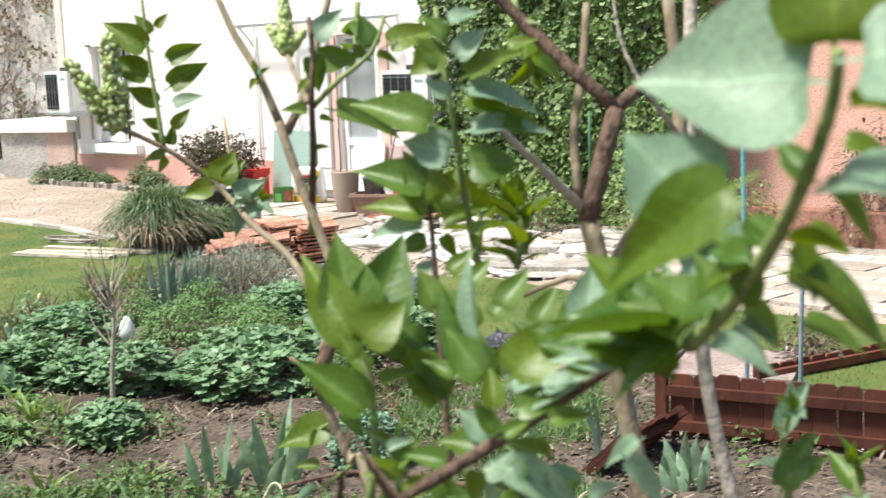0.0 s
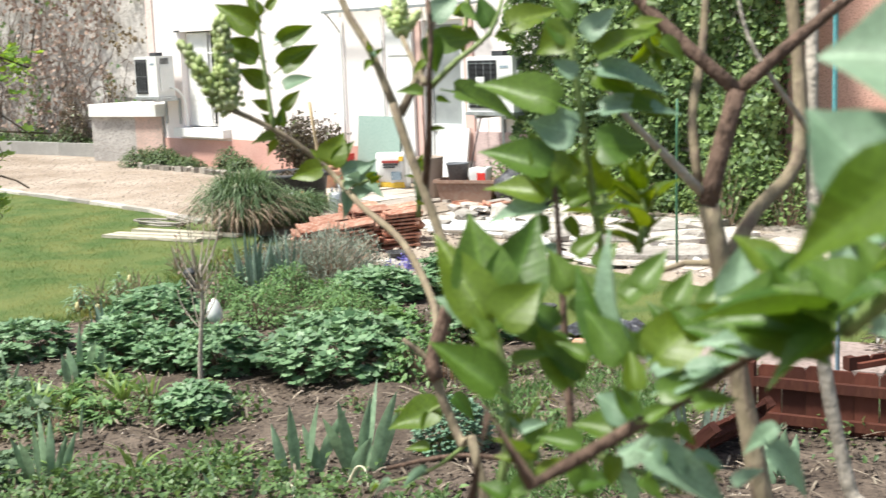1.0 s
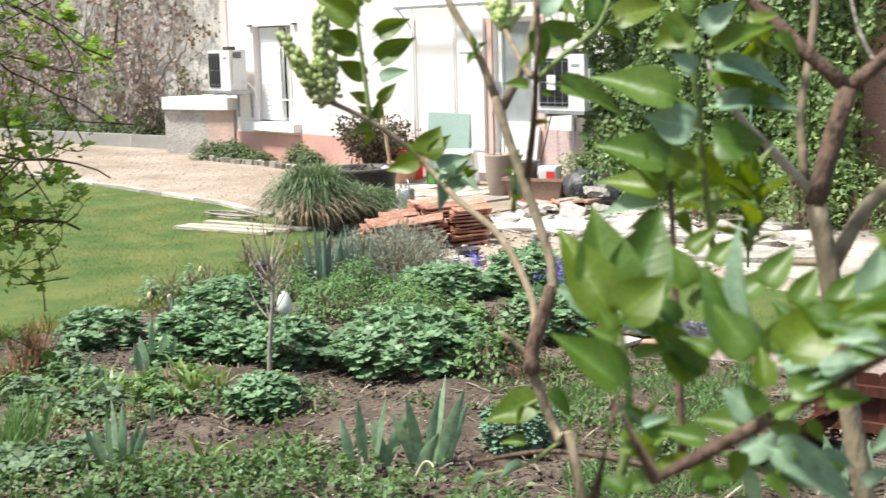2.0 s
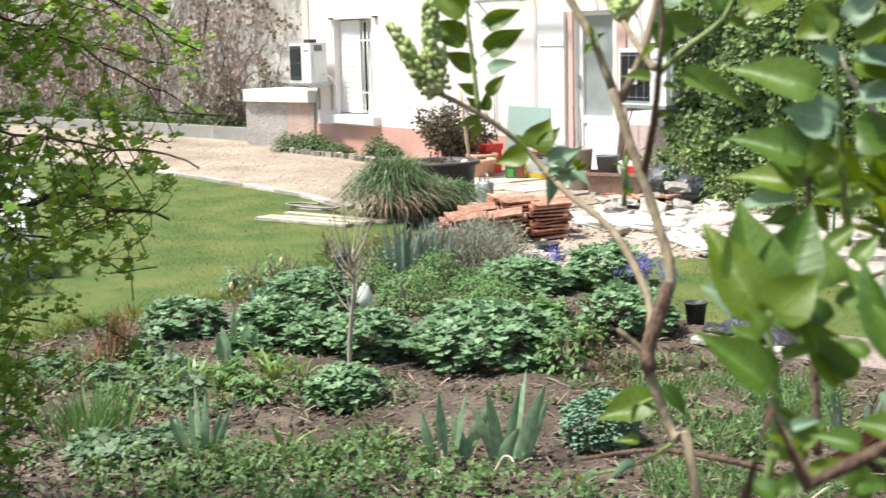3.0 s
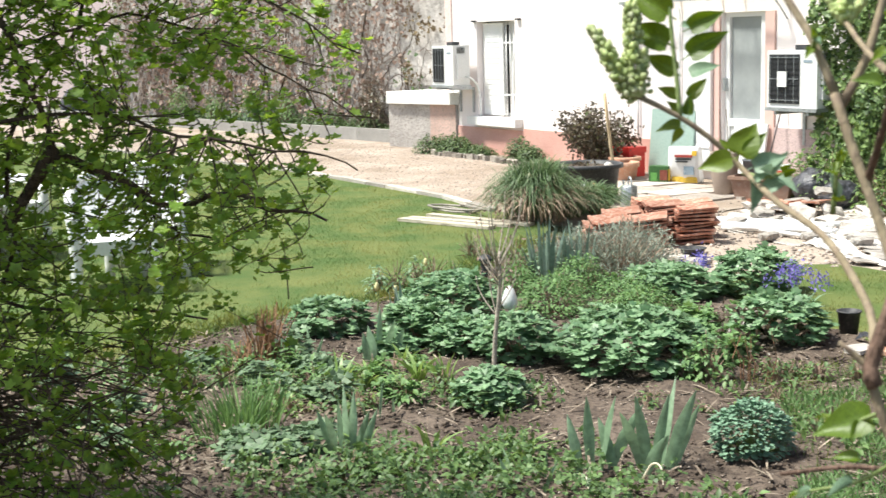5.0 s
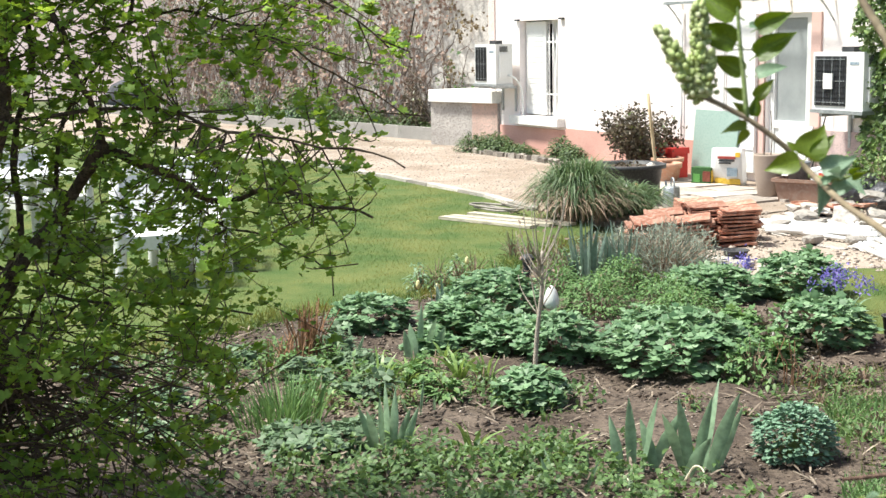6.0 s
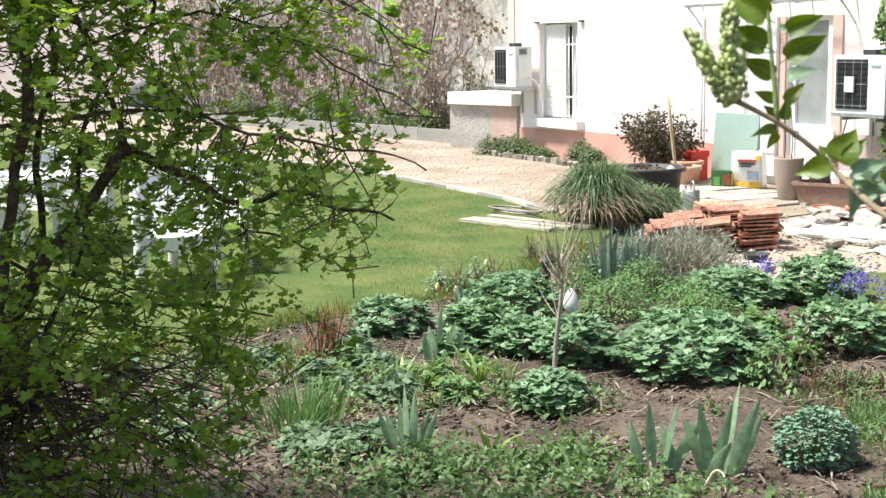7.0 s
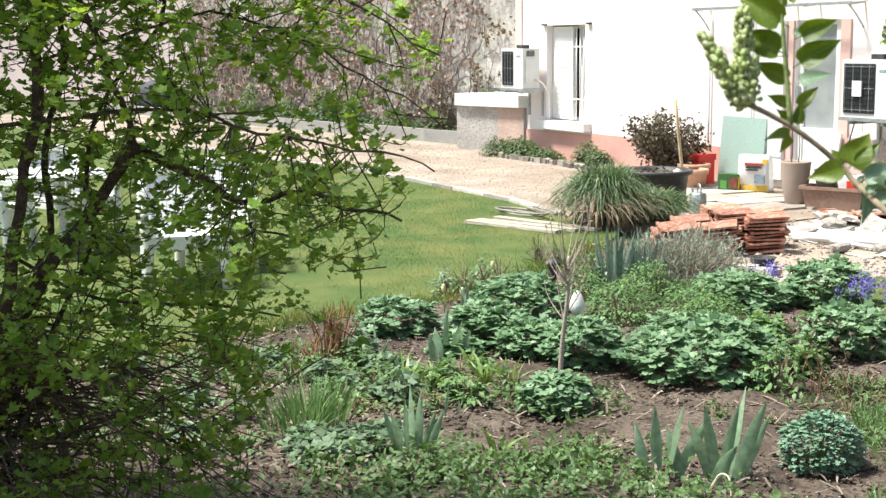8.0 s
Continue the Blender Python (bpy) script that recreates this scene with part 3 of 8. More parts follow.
def wall_piece(x0, x1, z0, z1, mat=PLASTER, nm="wall", y0=0.0, y1=0.36):
    return part(nm, boxed(x0 + 12, x1 + 12, y0, y1, z0, z1), mat, house)


WX0, WX1, WZ0, WZ1 = -16.55, -15.53, 0.52, 1.85
DX0, DX1, DZ1 = -11.30, -10.62, 1.82
wall_piece(HX0, WX0, 0, HH)
wall_piece(WX0, WX1, 0, WZ0)
wall_piece(WX0, WX1, WZ1, HH)
wall_piece(WX1, DX0, 0, HH)
wall_piece(DX0, DX1, DZ1, HH)
wall_piece(DX1, -6.7, 0, HH)
part("wall", boxed(-6.7 + 12, HX1 + 12, 0, 0.36, 0, HH), SALMON, house, "salmon rendered wall")
part("wall", boxed(HX0 + 12, HX0 + 12.36, 0.36, 8, 0, HH), PLASTER, house)
part("wall", boxed(HX1 + 11.64, HX1 + 12, 0.36, 8, 0, HH), PLASTER, house)
part("wall", boxed(HX0 + 12, HX1 + 12, 8, 8.36, 0, HH), PLASTER, house)
rb = bmesh.new()
rv = [rb.verts.new(q) for q in ((HX0 + 11.7, -0.4, HH), (HX1 + 12.3, -0.4, HH), (HX1 + 12.3, 8.7, HH), (HX0 + 11.7, 8.7, HH), (HX0 + 11.7, 4.2, HH + 2.6), (HX1 + 12.3, 4.2, HH + 2.6))]
for q in ((0, 1, 5, 4), (2, 3, 4, 5), (0, 4, 3), (1, 2, 5), (3, 2, 1, 0)):
    rb.faces.new([rv[i] for i in q])
part("roof", rb, ROOF, house, "clay tiled roof")
for x0, x1, zt in ((-17.10, -16.66, 0.36), (-16.66, -15.31, 0.36), (-15.31, -11.95, 0.39)):
    part("plinth", boxed(x0 + 12, x1 + 12, -0.02, -0.001, 0, zt), PLINTH, house, "salmon painted plinth")
# greyer than the other plinths: shade under the unit put into the colour
part("plinth", boxed(-10.5 + 12, -9.2 + 12, -0.02, -0.001, 0, 0.62), surface("dusty_pink_plinth", (0.55, 0.42, 0.41), (0.64, 0.50, 0.48), 2, 0.9, 0.3, 60), house, "dusty pink plinth")
part("surround", boxed(DX0 + 11.88, DX0 + 11.985, -0.025, -0.001, 0.3, DZ1), REVEAL, house, "salmon door surround")
part("surround", boxed(DX1 + 12.02, DX1 + 12.16, -0.025, -0.001, 0.3, DZ1), REVEAL, house, "salmon door surround")
part("corner_band", boxed(HX0 + 11.995, HX0 + 12.18, -0.022, -0.001, 0.85, HH), surface("faded_salmon", (0.74, 0.58, 0.54), (0.80, 0.66, 0.62), 2.0, 0.9, 0.2, 70), house, "salmon corner band")

# window: deep reveal, white shutter on one half, casement and bars on the other
win = thing("window_1", (WX0 + WX1) / 2, FY, WZ0, 0, "white window half covered by a white shutter, with bars", "window", kind="structure")
hw, hz = (WX1 - WX0) / 2, WZ1 - WZ0
fr = bmesh.new()
for a in ((-hw, -hw + 0.05, 0.20, 0.27, 0, hz), (hw - 0.05, hw, 0.20, 0.27, 0, hz), (-hw + 0.05, hw - 0.05, 0.20, 0.27, 0, 0.05), (-hw + 0.05, hw - 0.05, 0.20, 0.27, hz - 0.05, hz), (0.08, 0.14, 0.20, 0.27, 0.05, hz - 0.05)):
    box(fr, *a)
part("window_frame", fr, WHITE, win)
for k, (a, b) in enumerate(((-hw + 0.05, 0.08), (0.14, hw - 0.05))):
    part("pane", boxed(a, b, 0.235, 0.243, 0.05, hz - 0.05), GLASSY, win, "dark window glass")
sh = part("shutter", boxed(-hw + 0.01, 0.04, 0.10, 0.135, 0.02, hz - 0.02), WHITE, win, "white painted shutter leaf", bevel=0.004)
for i in range(16):
    s = part("slat", boxed(-hw + 0.08, -0.03, 0.0955, 0.0995, 0.08 + i * 0.074, 0.140 + i * 0.074), WHITE, sh)
for i in range(4):
    x = 0.13 + i * 0.10
    bb = turned([(0, 0), (0.011, 0), (0.011, hz - 0.04), (0, hz - 0.04)], 8)
    bb.transform(Matrix.Translation((x, 0.10, 0.02)))
    part("bar", bb, WHITE, win, "white iron bar", smooth=True)
for z in (0.30, 1.02):
    part("rail", boxed(0.06, hw - 0.005, 0.095, 0.105, z, z + 0.022), WHITE, win)
part("window_sill", boxed(-hw - 0.10, hw + 0.18, -0.13, 0.19, -0.115, -0.002), CAPWHITE, win, "white rendered sill", bevel=0.008)
for x in (-hw - 0.03, hw + 0.13):
    part("hinge_pin", boxed(x - 0.05, x + 0.04, -0.045, -0.001, hz + 0.0, hz + 0.022), DARKMETAL, win, "dark iron shutter hinge")
# thin near-black sheet stands in for the room's shade
part("interior", boxed(-hw - 0.2, hw + 0.2, 0.7, 0.72, -0.3, hz + 0.3), SHADE_BLACK, win, "near-black sheet painted as the unlit room behind the window")

# glazed door with white shutter and glass canopy
door = thing("door_1", (DX0 + DX1) / 2, FY, 0, 0, "white glazed house door with a plain lower panel", "door", kind="structure")
dw = (DX1 - DX0) / 2
fr = bmesh.new()
for a in ((-dw, -dw + 0.07, 0.05, 0.13, 0.02, DZ1), (dw - 0.12, dw, 0.05, 0.13, 0.02, DZ1), (-dw + 0.07, dw - 0.12, 0.05, 0.13, DZ1 - 0.05, DZ1), (-dw + 0.07, dw - 0.12, 0.05, 0.13, 0.60, 0.68)):
    box(fr, *a)
part("door_frame", fr, WHITE, door, bevel=0.004)
part("lower_panel", boxed(-dw + 0.07, dw - 0.12, 0.07, 0.11, 0.02, 0.60), WHITE, door)
part("pane", boxed(-dw + 0.07, dw - 0.12, 0.085, 0.095, 0.68, DZ1 - 0.05), surface("frosted_glass", (0.27, 0.29, 0.295), (0.38, 0.40, 0.40), 1.6, 0.25, 0.0, 3, (0.33, 0.35, 0.35), spec=0.5), door, "frosted grey door glass")
part("handle", boxed(-dw + 0.02, -dw + 0.045, 0.0, 0.05, 0.98, 1.12), METAL_G, door, "metal door handle", bevel=0.004)
part("threshold", boxed(-dw, dw, -0.12, 0.14, 0, 0.02), CONCRETE, door)
# the unlit hall is only a near-black sheet
part("interior", boxed(-dw - 0.2, dw + 0.2, 0.6, 0.62, 0, 2.2), SHADE_BLACK, door, "near-black sheet painted as the unlit hall behind the door")
leafs = thing("door_shutter", -11.63, FY - 0.05, 0.10, 0, "white door shutter folded back on the wall", "shutter", kind="structure")
part("board", boxed(-0.24, 0.22, -0.02, 0.02, 0, 1.72), WHITE, leafs, bevel=0.004)
for z in (0.25, 1.35):
    part("strap_hinge", boxed(-0.20, 0.22, -0.03, -0.021, z, z + 0.03), WHITE, leafs)
can = thing("door_canopy", -11.4, FY, 1.93, 0, "pale metal and glass canopy over the door", "canopy", kind="structure")
part("canopy_glass", boxed(-1.45, 1.15, -0.20, -0.002, 0.06, 0.072, m=Matrix.Rotation(radians(5), 4, "X")), surface("canopy_acrylic", (0.62, 0.64, 0.64), (0.72, 0.74, 0.74), 2, 0.2, 0.02, 40, spec=0.5), can).visible_shadow = False
part("front_rail", boxed(-1.45, 1.15, -0.235, -0.205, 0.03, 0.06), METAL_G, can)
for x in (-1.40, -0.6, 0.10, 0.45, 1.10):
    tube("bracket", [(x, -0.22, 0.03), (x, -0.1, 0.045), (x, -0.005, 0.06)], 0.012, 0.012, METAL_G, can, n=6, step=0.2)
for x in (-1.40, 1.10):
    tube("strut", [(x, -0.21, 0.03), (x, -0.1, -0.08), (x, -0.005, -0.2)], 0.010, 0.010, METAL_G, can, n=6, step=0.2)
for x, z1 in ((-12.75, 1.9), (-11.98, 1.9)):
    pipe = thing("wall_pipe", x, FY - 0.03, 0.4, 0, "thin pale grey pipe down the rendered wall", "pipe", group="wall pipes")
    tube("pipe", [(0, 0, 0), (0, 0, 0.7), (0, 0, z1 - 0.4)], 0.013, 0.013, PLASTIC_W, pipe, n=8, step=0.5)


def ac_unit(x, y, z, label, plate=True, w=0.76, gw=0.50):
    """A wall-hung outdoor unit on brackets; its front at y, its left end at x."""
    u = thing("air_conditioner", x, y, z, 0, label, "air conditioner", "outdoor units")
    h, dp = 0.56, 0.27
    part("casing", boxed(0, w, 0, dp, 0, h), PLASTIC_W, u, bevel=0.015)
    g = part("fan_grille", boxed(0.035, gw, -0.012, -0.001, 0.04, h - 0.04), GRILLE, u, "black fan grille", bevel=0.004)
    for i in range(9):
        part("grille_bar", boxed(0.04, gw - 0.005, -0.020, -0.0125, 0.07 + i * 0.052, 0.078 + i * 0.052), METAL_G if i % 4 == 0 else GRILLE, g)
    for i in range(11):
        bx = 0.06 + i * (gw - 0.085) / 10
        part("grille_wire", boxed(bx, bx + 0.004, -0.025, -0.0205, 0.05, h - 0.05), METAL_G if i % 3 == 0 else GRILLE, g)
    if plate:
        cx = 0.0175 + gw / 2
        part("badge_plate", boxed(cx - 0.062, cx + 0.062, -0.04, -0.0255, h / 2 - 0.075, h / 2 + 0.075), PLASTIC_W, g, "white centre plate", bevel=0.03)
    part("label_bar", boxed(w - 0.18, w - 0.06, -0.004, -0.001, h - 0.12, h - 0.095), BLUEP, u, "small grey maker's strip")
    part("side_cover", boxed(w + 0.001, w + 0.03, 0.05, 0.2, 0.08, 0.42), PLASTIC_W, u, "service cover", bevel=0.006)
    for i in range(7):
        part("side_slot", boxed(w + 0.001, w + 0.006, 0.06, 0.19, 0.45 + i * 0.012, 0.456 + i * 0.012), GRILLE, u)
    part("base_tray", boxed(-0.015, w + 0.015, -0.02, dp + 0.01, -0.035, -0.001), METAL_G, u, "dark metal tray")
    for bx in (0.10, w - 0.14):
        part("bracket", boxed(bx, bx + 0.035, 0.0, 0.409, -0.07, -0.036), METAL_G, u)
        part("bracket", boxed(bx, bx + 0.035, 0.385, 0.409, -0.40, -0.071), METAL_G, u)
    part("top_fitting", boxed(0.30, 0.46, 0.08, 0.2, h + 0.001, h + 0.05), DARKMETAL, u, "small dark fitting on top")
    tube("hose", [(w + 0.02, 0.18, 0.12), (w + 0.10, 0.25, 0.08), (w + 0.10, 0.36, -0.1), (w + 0.08, 0.395, -0.5)], 0.014, 0.012, PLASTIC_W, u, n=8, step=0.04)
    return u


ac_unit(-17.14, FY - 0.41, 0.97, "white wall-hung outdoor air conditioner by the window", False, 0.62, 0.35)
ac_unit(-10.14, FY - 0.41, 0.86, "white wall-hung outdoor air conditioner with black grille beside the door", True, 0.68, 0.45)

# ---- old wall with creeper, low block with white cap, kerb ----
wdir = Vector((-0.985, -0.15, 0)).normalized()
wang = math.degrees(math.atan2(wdir.y, wdir.x))
owall = thing("wall_old", -17.5, 10.42, 0, wang, "old grey masonry wall covered in bare creeper", "wall", kind="structure")
part("masonry", boxed(0.0, 13.4, -0.4, 0.0, 0, 4.6), WALLSTONE, owall)
part("masonry_panel", boxed(0.02, 1.62, 0.001, 0.02, 0.9, 4.2), surface("patched_render", (0.50, 0.465, 0.44), (0.68, 0.64, 0.61), 2.2, 0.95, 0.7, 30, (0.44, 0.40, 0.375)), owall, "patched grey render")
blk = thing("cellar_block", -18.0, 9.5, 0, 0, "low grey masonry block with a white rendered cap", "low wall", kind="structure")
part("masonry", prism([(-0.55, -0.17), (0.88, 0.215), (0.88, 0.25), (0.57, 0.25), (0.57, 0.8), (-0.6, 0.65)], 0, 0.665), surface("grey_render", (0.36, 0.335, 0.315), (0.52, 0.49, 0.465), 2.2, 0.95, 0.5, 30, (0.30, 0.275, 0.255)), blk)
part("cap", prism([(-0.64, -0.16), (-0.50, -0.235), (0.55, 0.04), (0.86, 0.13), (0.92, 0.25), (0.57, 0.253), (0.57, 0.8), (-0.68, 0.66)], 0.668, 0.845), CAPWHITE, blk, "white rendered cap", bevel=0.022)
part("salmon_patch", boxed(0.93, 1.475, -0.004, 0.02, 0.0, 0.664, m=Matrix.Translation((-0.55, -0.17, 0)) @ Matrix.Rotation(math.atan2(0.385, 1.43), 4, "Z")), surface("blotched_salmon", (0.50, 0.36, 0.31), (0.62, 0.44, 0.385), 3.0, 0.95, 0.4, 30, (0.42, 0.34, 0.30)), blk, "salmon wash flaking off the block")
kerb = tagged(new("kerb"), "grey concrete kerb before the creeper wall", kind="structure")
kl = smooth_line([(-34, 7.25, 0), (-26.2, 8.5, 0), (-22.7, 9.08, 0), (-19.2, 9.72, 0), (-18.55, 9.55, 0)], 1.0)
for a, b in zip(kl, kl[1:]):
    ln, ang = np.hypot(*(b - a)[:2]), math.degrees(math.atan2(b[1] - a[1], b[0] - a[0]))
    o = part("kerb_stone", boxed(-ln / 2 + 0.005, ln / 2 - 0.005, -0.05, 0.06, -0.03, 0.19 + 0.015 * RNG.random()), CONCRETE, kerb, bevel=0.012)
    o.matrix_basis = pose(*((a + b) / 2), 0, 0, ang)


def creeper():
    """Bare stems climbing the wall, with dry and a few fresh leaves."""
    v, f = [], []
    for _ in range(420):
        x = 1.5 + 11.7 * RNG.random()
        z = 0.1 + 1.6 * RNG.random() ** 2
        a = 1.57 + RNG.normal() * 0.9
        line = [np.array((x, 0.03, z))]
        for i in range(int(8 + RNG.random() * 16)):
            a += RNG.normal() * 0.5
            a += (1.57 - a) * 0.07
            x, z = x + 0.12 * math.cos(a), max(0.05, z + 0.13 * math.sin(a))
            line.append(np.array((min(13.3, max(0.05, x)), 0.03 + 0.05 * RNG.random(), z)))
        r = 0.006 + 0.014 * RNG.random() ** 2
        tube_data(line, r, 0.003, 3, v, f)
    plant = thing("wall_creeper", -17.5, 10.42, 0, wang, "leafless brown creeper with a few dry leaves on the old wall", "creeper")
    tagged(mesh_ob("stem_tangle", v, f, surface("creeper_stem", (0.20, 0.155, 0.13), (0.35, 0.285, 0.245), 8, 0.9, 0.2, 60, vary="island"), plant, "brown tangled stems"), kind="stuff")
    n = 10500
    xx = 0.2 + 13.1 * RNG.random(n)
    zz = 0.1 + 4.2 * RNG.random(n)
    dens = np.array([noise.noise(Vector((a * 0.55, b * 0.5, 1))) + 0.35 * noise.noise(Vector((a * 2.1, b * 1.8, 4))) for a, b in zip(xx, zz)])
    keep = dens + 0.25 * (xx > 1.6) > -0.04 + 0.25 * RNG.random(n)
    pos = np.stack([xx, 0.05 + 0.13 * RNG.random(n), zz], 1)[keep]
    k = len(pos)
    d = rand_dirs(k)
    d[:, 2] -= 0.8
    nn = rand_dirs(k)
    nn[:, 1] += 1.4
    cloud("dry_foliage", IVYLEAF, frames_from(d, nn, 0.03 + 0.05 * RNG.random(k)), pos, L_DRY, plant, "dry brown leaves", "stuff")
    n = 3200
    pos = np.stack([0.4 + 12.8 * RNG.random(n), 0.06 + 0.2 * RNG.random(n), 0.2 + 3.6 * RNG.random(n)], 1)
    keep = np.array([noise.noise(Vector((a[0] * 0.9, a[2] * 0.9, 9))) > 0.12 for a in pos])
    pos = pos[keep]
    k = len(pos)
    d = rand_dirs(k)
    nn = rand_dirs(k)
    nn[:, 1] += 1.2
    cloud("fresh_foliage", IVYLEAF, frames_from(d, nn, 0.03 + 0.04 * RNG.random(k)), pos, L_MID, plant, "fresh green leaves", "stuff")

    n = 3000
    pos = np.stack([0.05 + 1.9 * RNG.random(n), 0.05 + 0.14 * RNG.random(n), 0.9 + 3.4 * RNG.random(n)], 1)
    keep = np.array([noise.noise(Vector((a[0] * 1.6, a[2] * 2.4, 3))) + 0.5 * noise.noise(Vector((a[0] * 5, a[2] * 6, 8))) > 0.10 for a in pos])
    pos = pos[keep]
    k = len(pos)
    d = rand_dirs(k)
    d[:, 2] -= 0.5
    nn = rand_dirs(k)
    nn[:, 1] += 1.0
    cloud("olive_foliage", IVYLEAF, frames_from(d, nn, 0.025 + 0.035 * RNG.random(k)), pos, L_OLI, plant, "olive-brown half-dry leaves", "stuff")


creeper()


# ---- plants ----
def mound(name, x, y, rx, ry, h, n, size, material, label, category="plant", shape=COLUMB, group="", stem=DRYSTEM, fill=0.55, droop=0.45, z=0.0, lift=False):
    """A dome of leaves, denser on its shell, on short stalks."""
    t = thing(name, x, y, z, RNG.random() * 360 if rx == ry else 0, label, category, group)
    u = rand_dirs(n, 0.25)
    u[:, 2] = np.where((u[:, 2] > -0.55) & lift, u[:, 2], np.abs(u[:, 2]))
    rad = fill + (1 - fill) * RNG.random(n) ** 0.6
    bump = np.array([1 + 0.22 * noise.noise(Vector(q) * 2.3 + Vector((x * 3, y * 3, 0))) for q in u])
    pos = u * rad[:, None] * bump[:, None] * np.array((rx, ry, h * 0.93)) + np.array((0, 0, h * 0.08))
    if lift:
        pos[:, 2] = np.maximum(0.02, h * 0.36 + pos[:, 2] * 0.64)
    out = u.copy()
    out[:, 2] *= 0.4
    d = out + 0.6 * rand_dirs(n)
    d[:, 2] = d[:, 2] * 0.6 - droop * RNG.random(n)
    nn = u * 0.42 + np.array((0, 0, 1.1)) + 0.25 * rand_dirs(n)
    cloud("foliage", shape, frames_from(d, nn, size * (0.6 + 0.7 * RNG.random(n))), pos, material, t, kind="stuff")
    v, f = [], []
    for q in pos[RNG.choice(n, min(n, 40), replace=False)]:
        tube_data([(q[0] * 0.15, q[1] * 0.15, -0.02), (q[0] * 0.55, q[1] * 0.55, q[2] * 0.65), q], 0.004, 0.002, 3, v, f)
    tagged(mesh_ob("stalk", v, f, stem, t), kind="stuff")
    return t


COLS = [  # x, y, half width, height
    (-6.66, 2.96, 0.23, 0.20), (-6.15, 3.28, 0.24, 0.24), (-6.42, 3.62, 0.30, 0.31), (-5.80, 3.35, 0.20, 0.19), (-5.50, 3.46, 0.20, 0.25),
    (-5.09, 3.87, 0.39, 0.29), (-6.37, 5.13, 0.32, 0.20), (-6.15, 5.62, 0.28, 0.28), (-5.07, 4.80, 0.25, 0.26), (-4.87, 2.93, 0.16, 0.17), (-5.95, 2.98, 0.13, 0.12)]
for x, y, r, h in COLS:
    mound("columbine_plant", x, y, r, r, h, int(3000 * r ** 1.35), 0.041, L_COL, "grey-green columbine plant with scalloped leaves in the soil", group="columbines", fill=0.7, lift=True)
for x, y, r, h in ((-6.38, 4.28, 0.24, 0.25), (-6.75, 4.72, 0.19, 0.26), (-5.85, 4.52, 0.22, 0.22), (-6.15, 4.62, 0.2, 0.24), (-6.9, 4.35, 0.14, 0.22)):
    mound("feathery_plant", x, y, r, r, h, int(8000 * r), 0.026, L_FEA, "fresh green feathery low plant in the soil", shape=LEAFLET, group="feathery plants")
for x, y, r, h in ((-5.45, 4.55, 0.15, 0.17), (-5.25, 4.38, 0.13, 0.15), (-5.0, 4.42, 0.12, 0.16), (-4.85, 4.28, 0.10, 0.15), (-5.6, 4.3, 0.13, 0.16), (-5.35, 4.85, 0.13, 0.18)):
    mound("feathery_plant", x, y, r, r, h, int(3200 * r), 0.034, L_FEA, "fresh green low plant with cut leaves in the soil", shape=MAPLE, group="feathery plants", fill=0.4)
for x, y, r, h in ((-4.64, 3.97, 0.10, 0.25), (-4.72, 3.90, 0.09, 0.16)):
    mound("young_plant", x, y, r, r, h, 230, 0.033, L_FEA, "bright green young leafy plant", shape=LEAF, group="young plants")
mound("sedum_plant", -3.71, 3.385, 0.14, 0.14, 0.21, 1900, 0.021, L_SED, "rounded blue-green stonecrop cushion on bare soil", shape=ROUNDLEAF, fill=0.8, droop=0.0, stem=BARK_G, lift=True)
for x, y, r, h in ((-4.74, 1.94, 0.15, 0.10), (-4.72, 1.76, 0.13, 0.09), (-4.82, 2.08, 0.11, 0.08), (-4.88, 1.80, 0.12, 0.09)):
    mound("geranium_plant", x, y, r, r, h, 120, 0.034, L_CRA, "low pale green cranesbill clump", group="cranesbills")


def lavender(x, y, r, h):
    t = thing("lavender_bush", x, y, 0, 0, "grey lavender bush with woody stems", "bush")
    n = 4600
    u = rand_dirs(n, 0.3)
    u[:, 2] = np.abs(u[:, 2])
    rad = (0.4 + 0.6 * RNG.random(n)) * np.array([1 + 0.35 * noise.noise(Vector(q) * 3 + Vector((x, y, 0))) for q in u])
    pos = u * rad[:, None] * np.array((r, r, h))
    cloud("foliage", NEEDLE, frames_from(u * 0.6 + 0.9 * rand_dirs(n) + np.array((0, 0, 0.45)), rand_dirs(n), 0.018 + 0.034 * RNG.random(n)), pos, L_LAV, t)
    v, f = [], []
    for q in pos[:700]:
        tube_data([(q[0] * 0.1, q[1] * 0.1, -0.02), (q[0] * 0.6, q[1] * 0.6, q[2] * 0.55), q], 0.004, 0.002, 3, v, f)
    tagged(mesh_ob("woody_stem", v, f, DRYSTEM, t, "brown woody stems"), kind="stuff")


lavender(-6.98, 5.18, 0.38, 0.37)
lavender(-7.22, 5.45, 0.36, 0.37)
lavender(-7.20, 5.02, 0.30, 0.36)


def fan(name, x, y, n, h, w, material, label, sp=0.12, r0=0.03, curl=0.2, group="", cat="plant"):
    t = thing(name, x, y, 0, 0, label, cat, group)
    if n > 30:
        v, f = blades(n, (0, 0, 0), h, sp, w, curl, r0)
        tagged(mesh_ob("tuft", v, f, material, t), kind="stuff")
        return t
    for _ in range(n):
        v, f = blades(1, (0, 0, 0), h, sp, w, curl, r0)
        mesh_ob("blade", v, f, material, t)
    return t


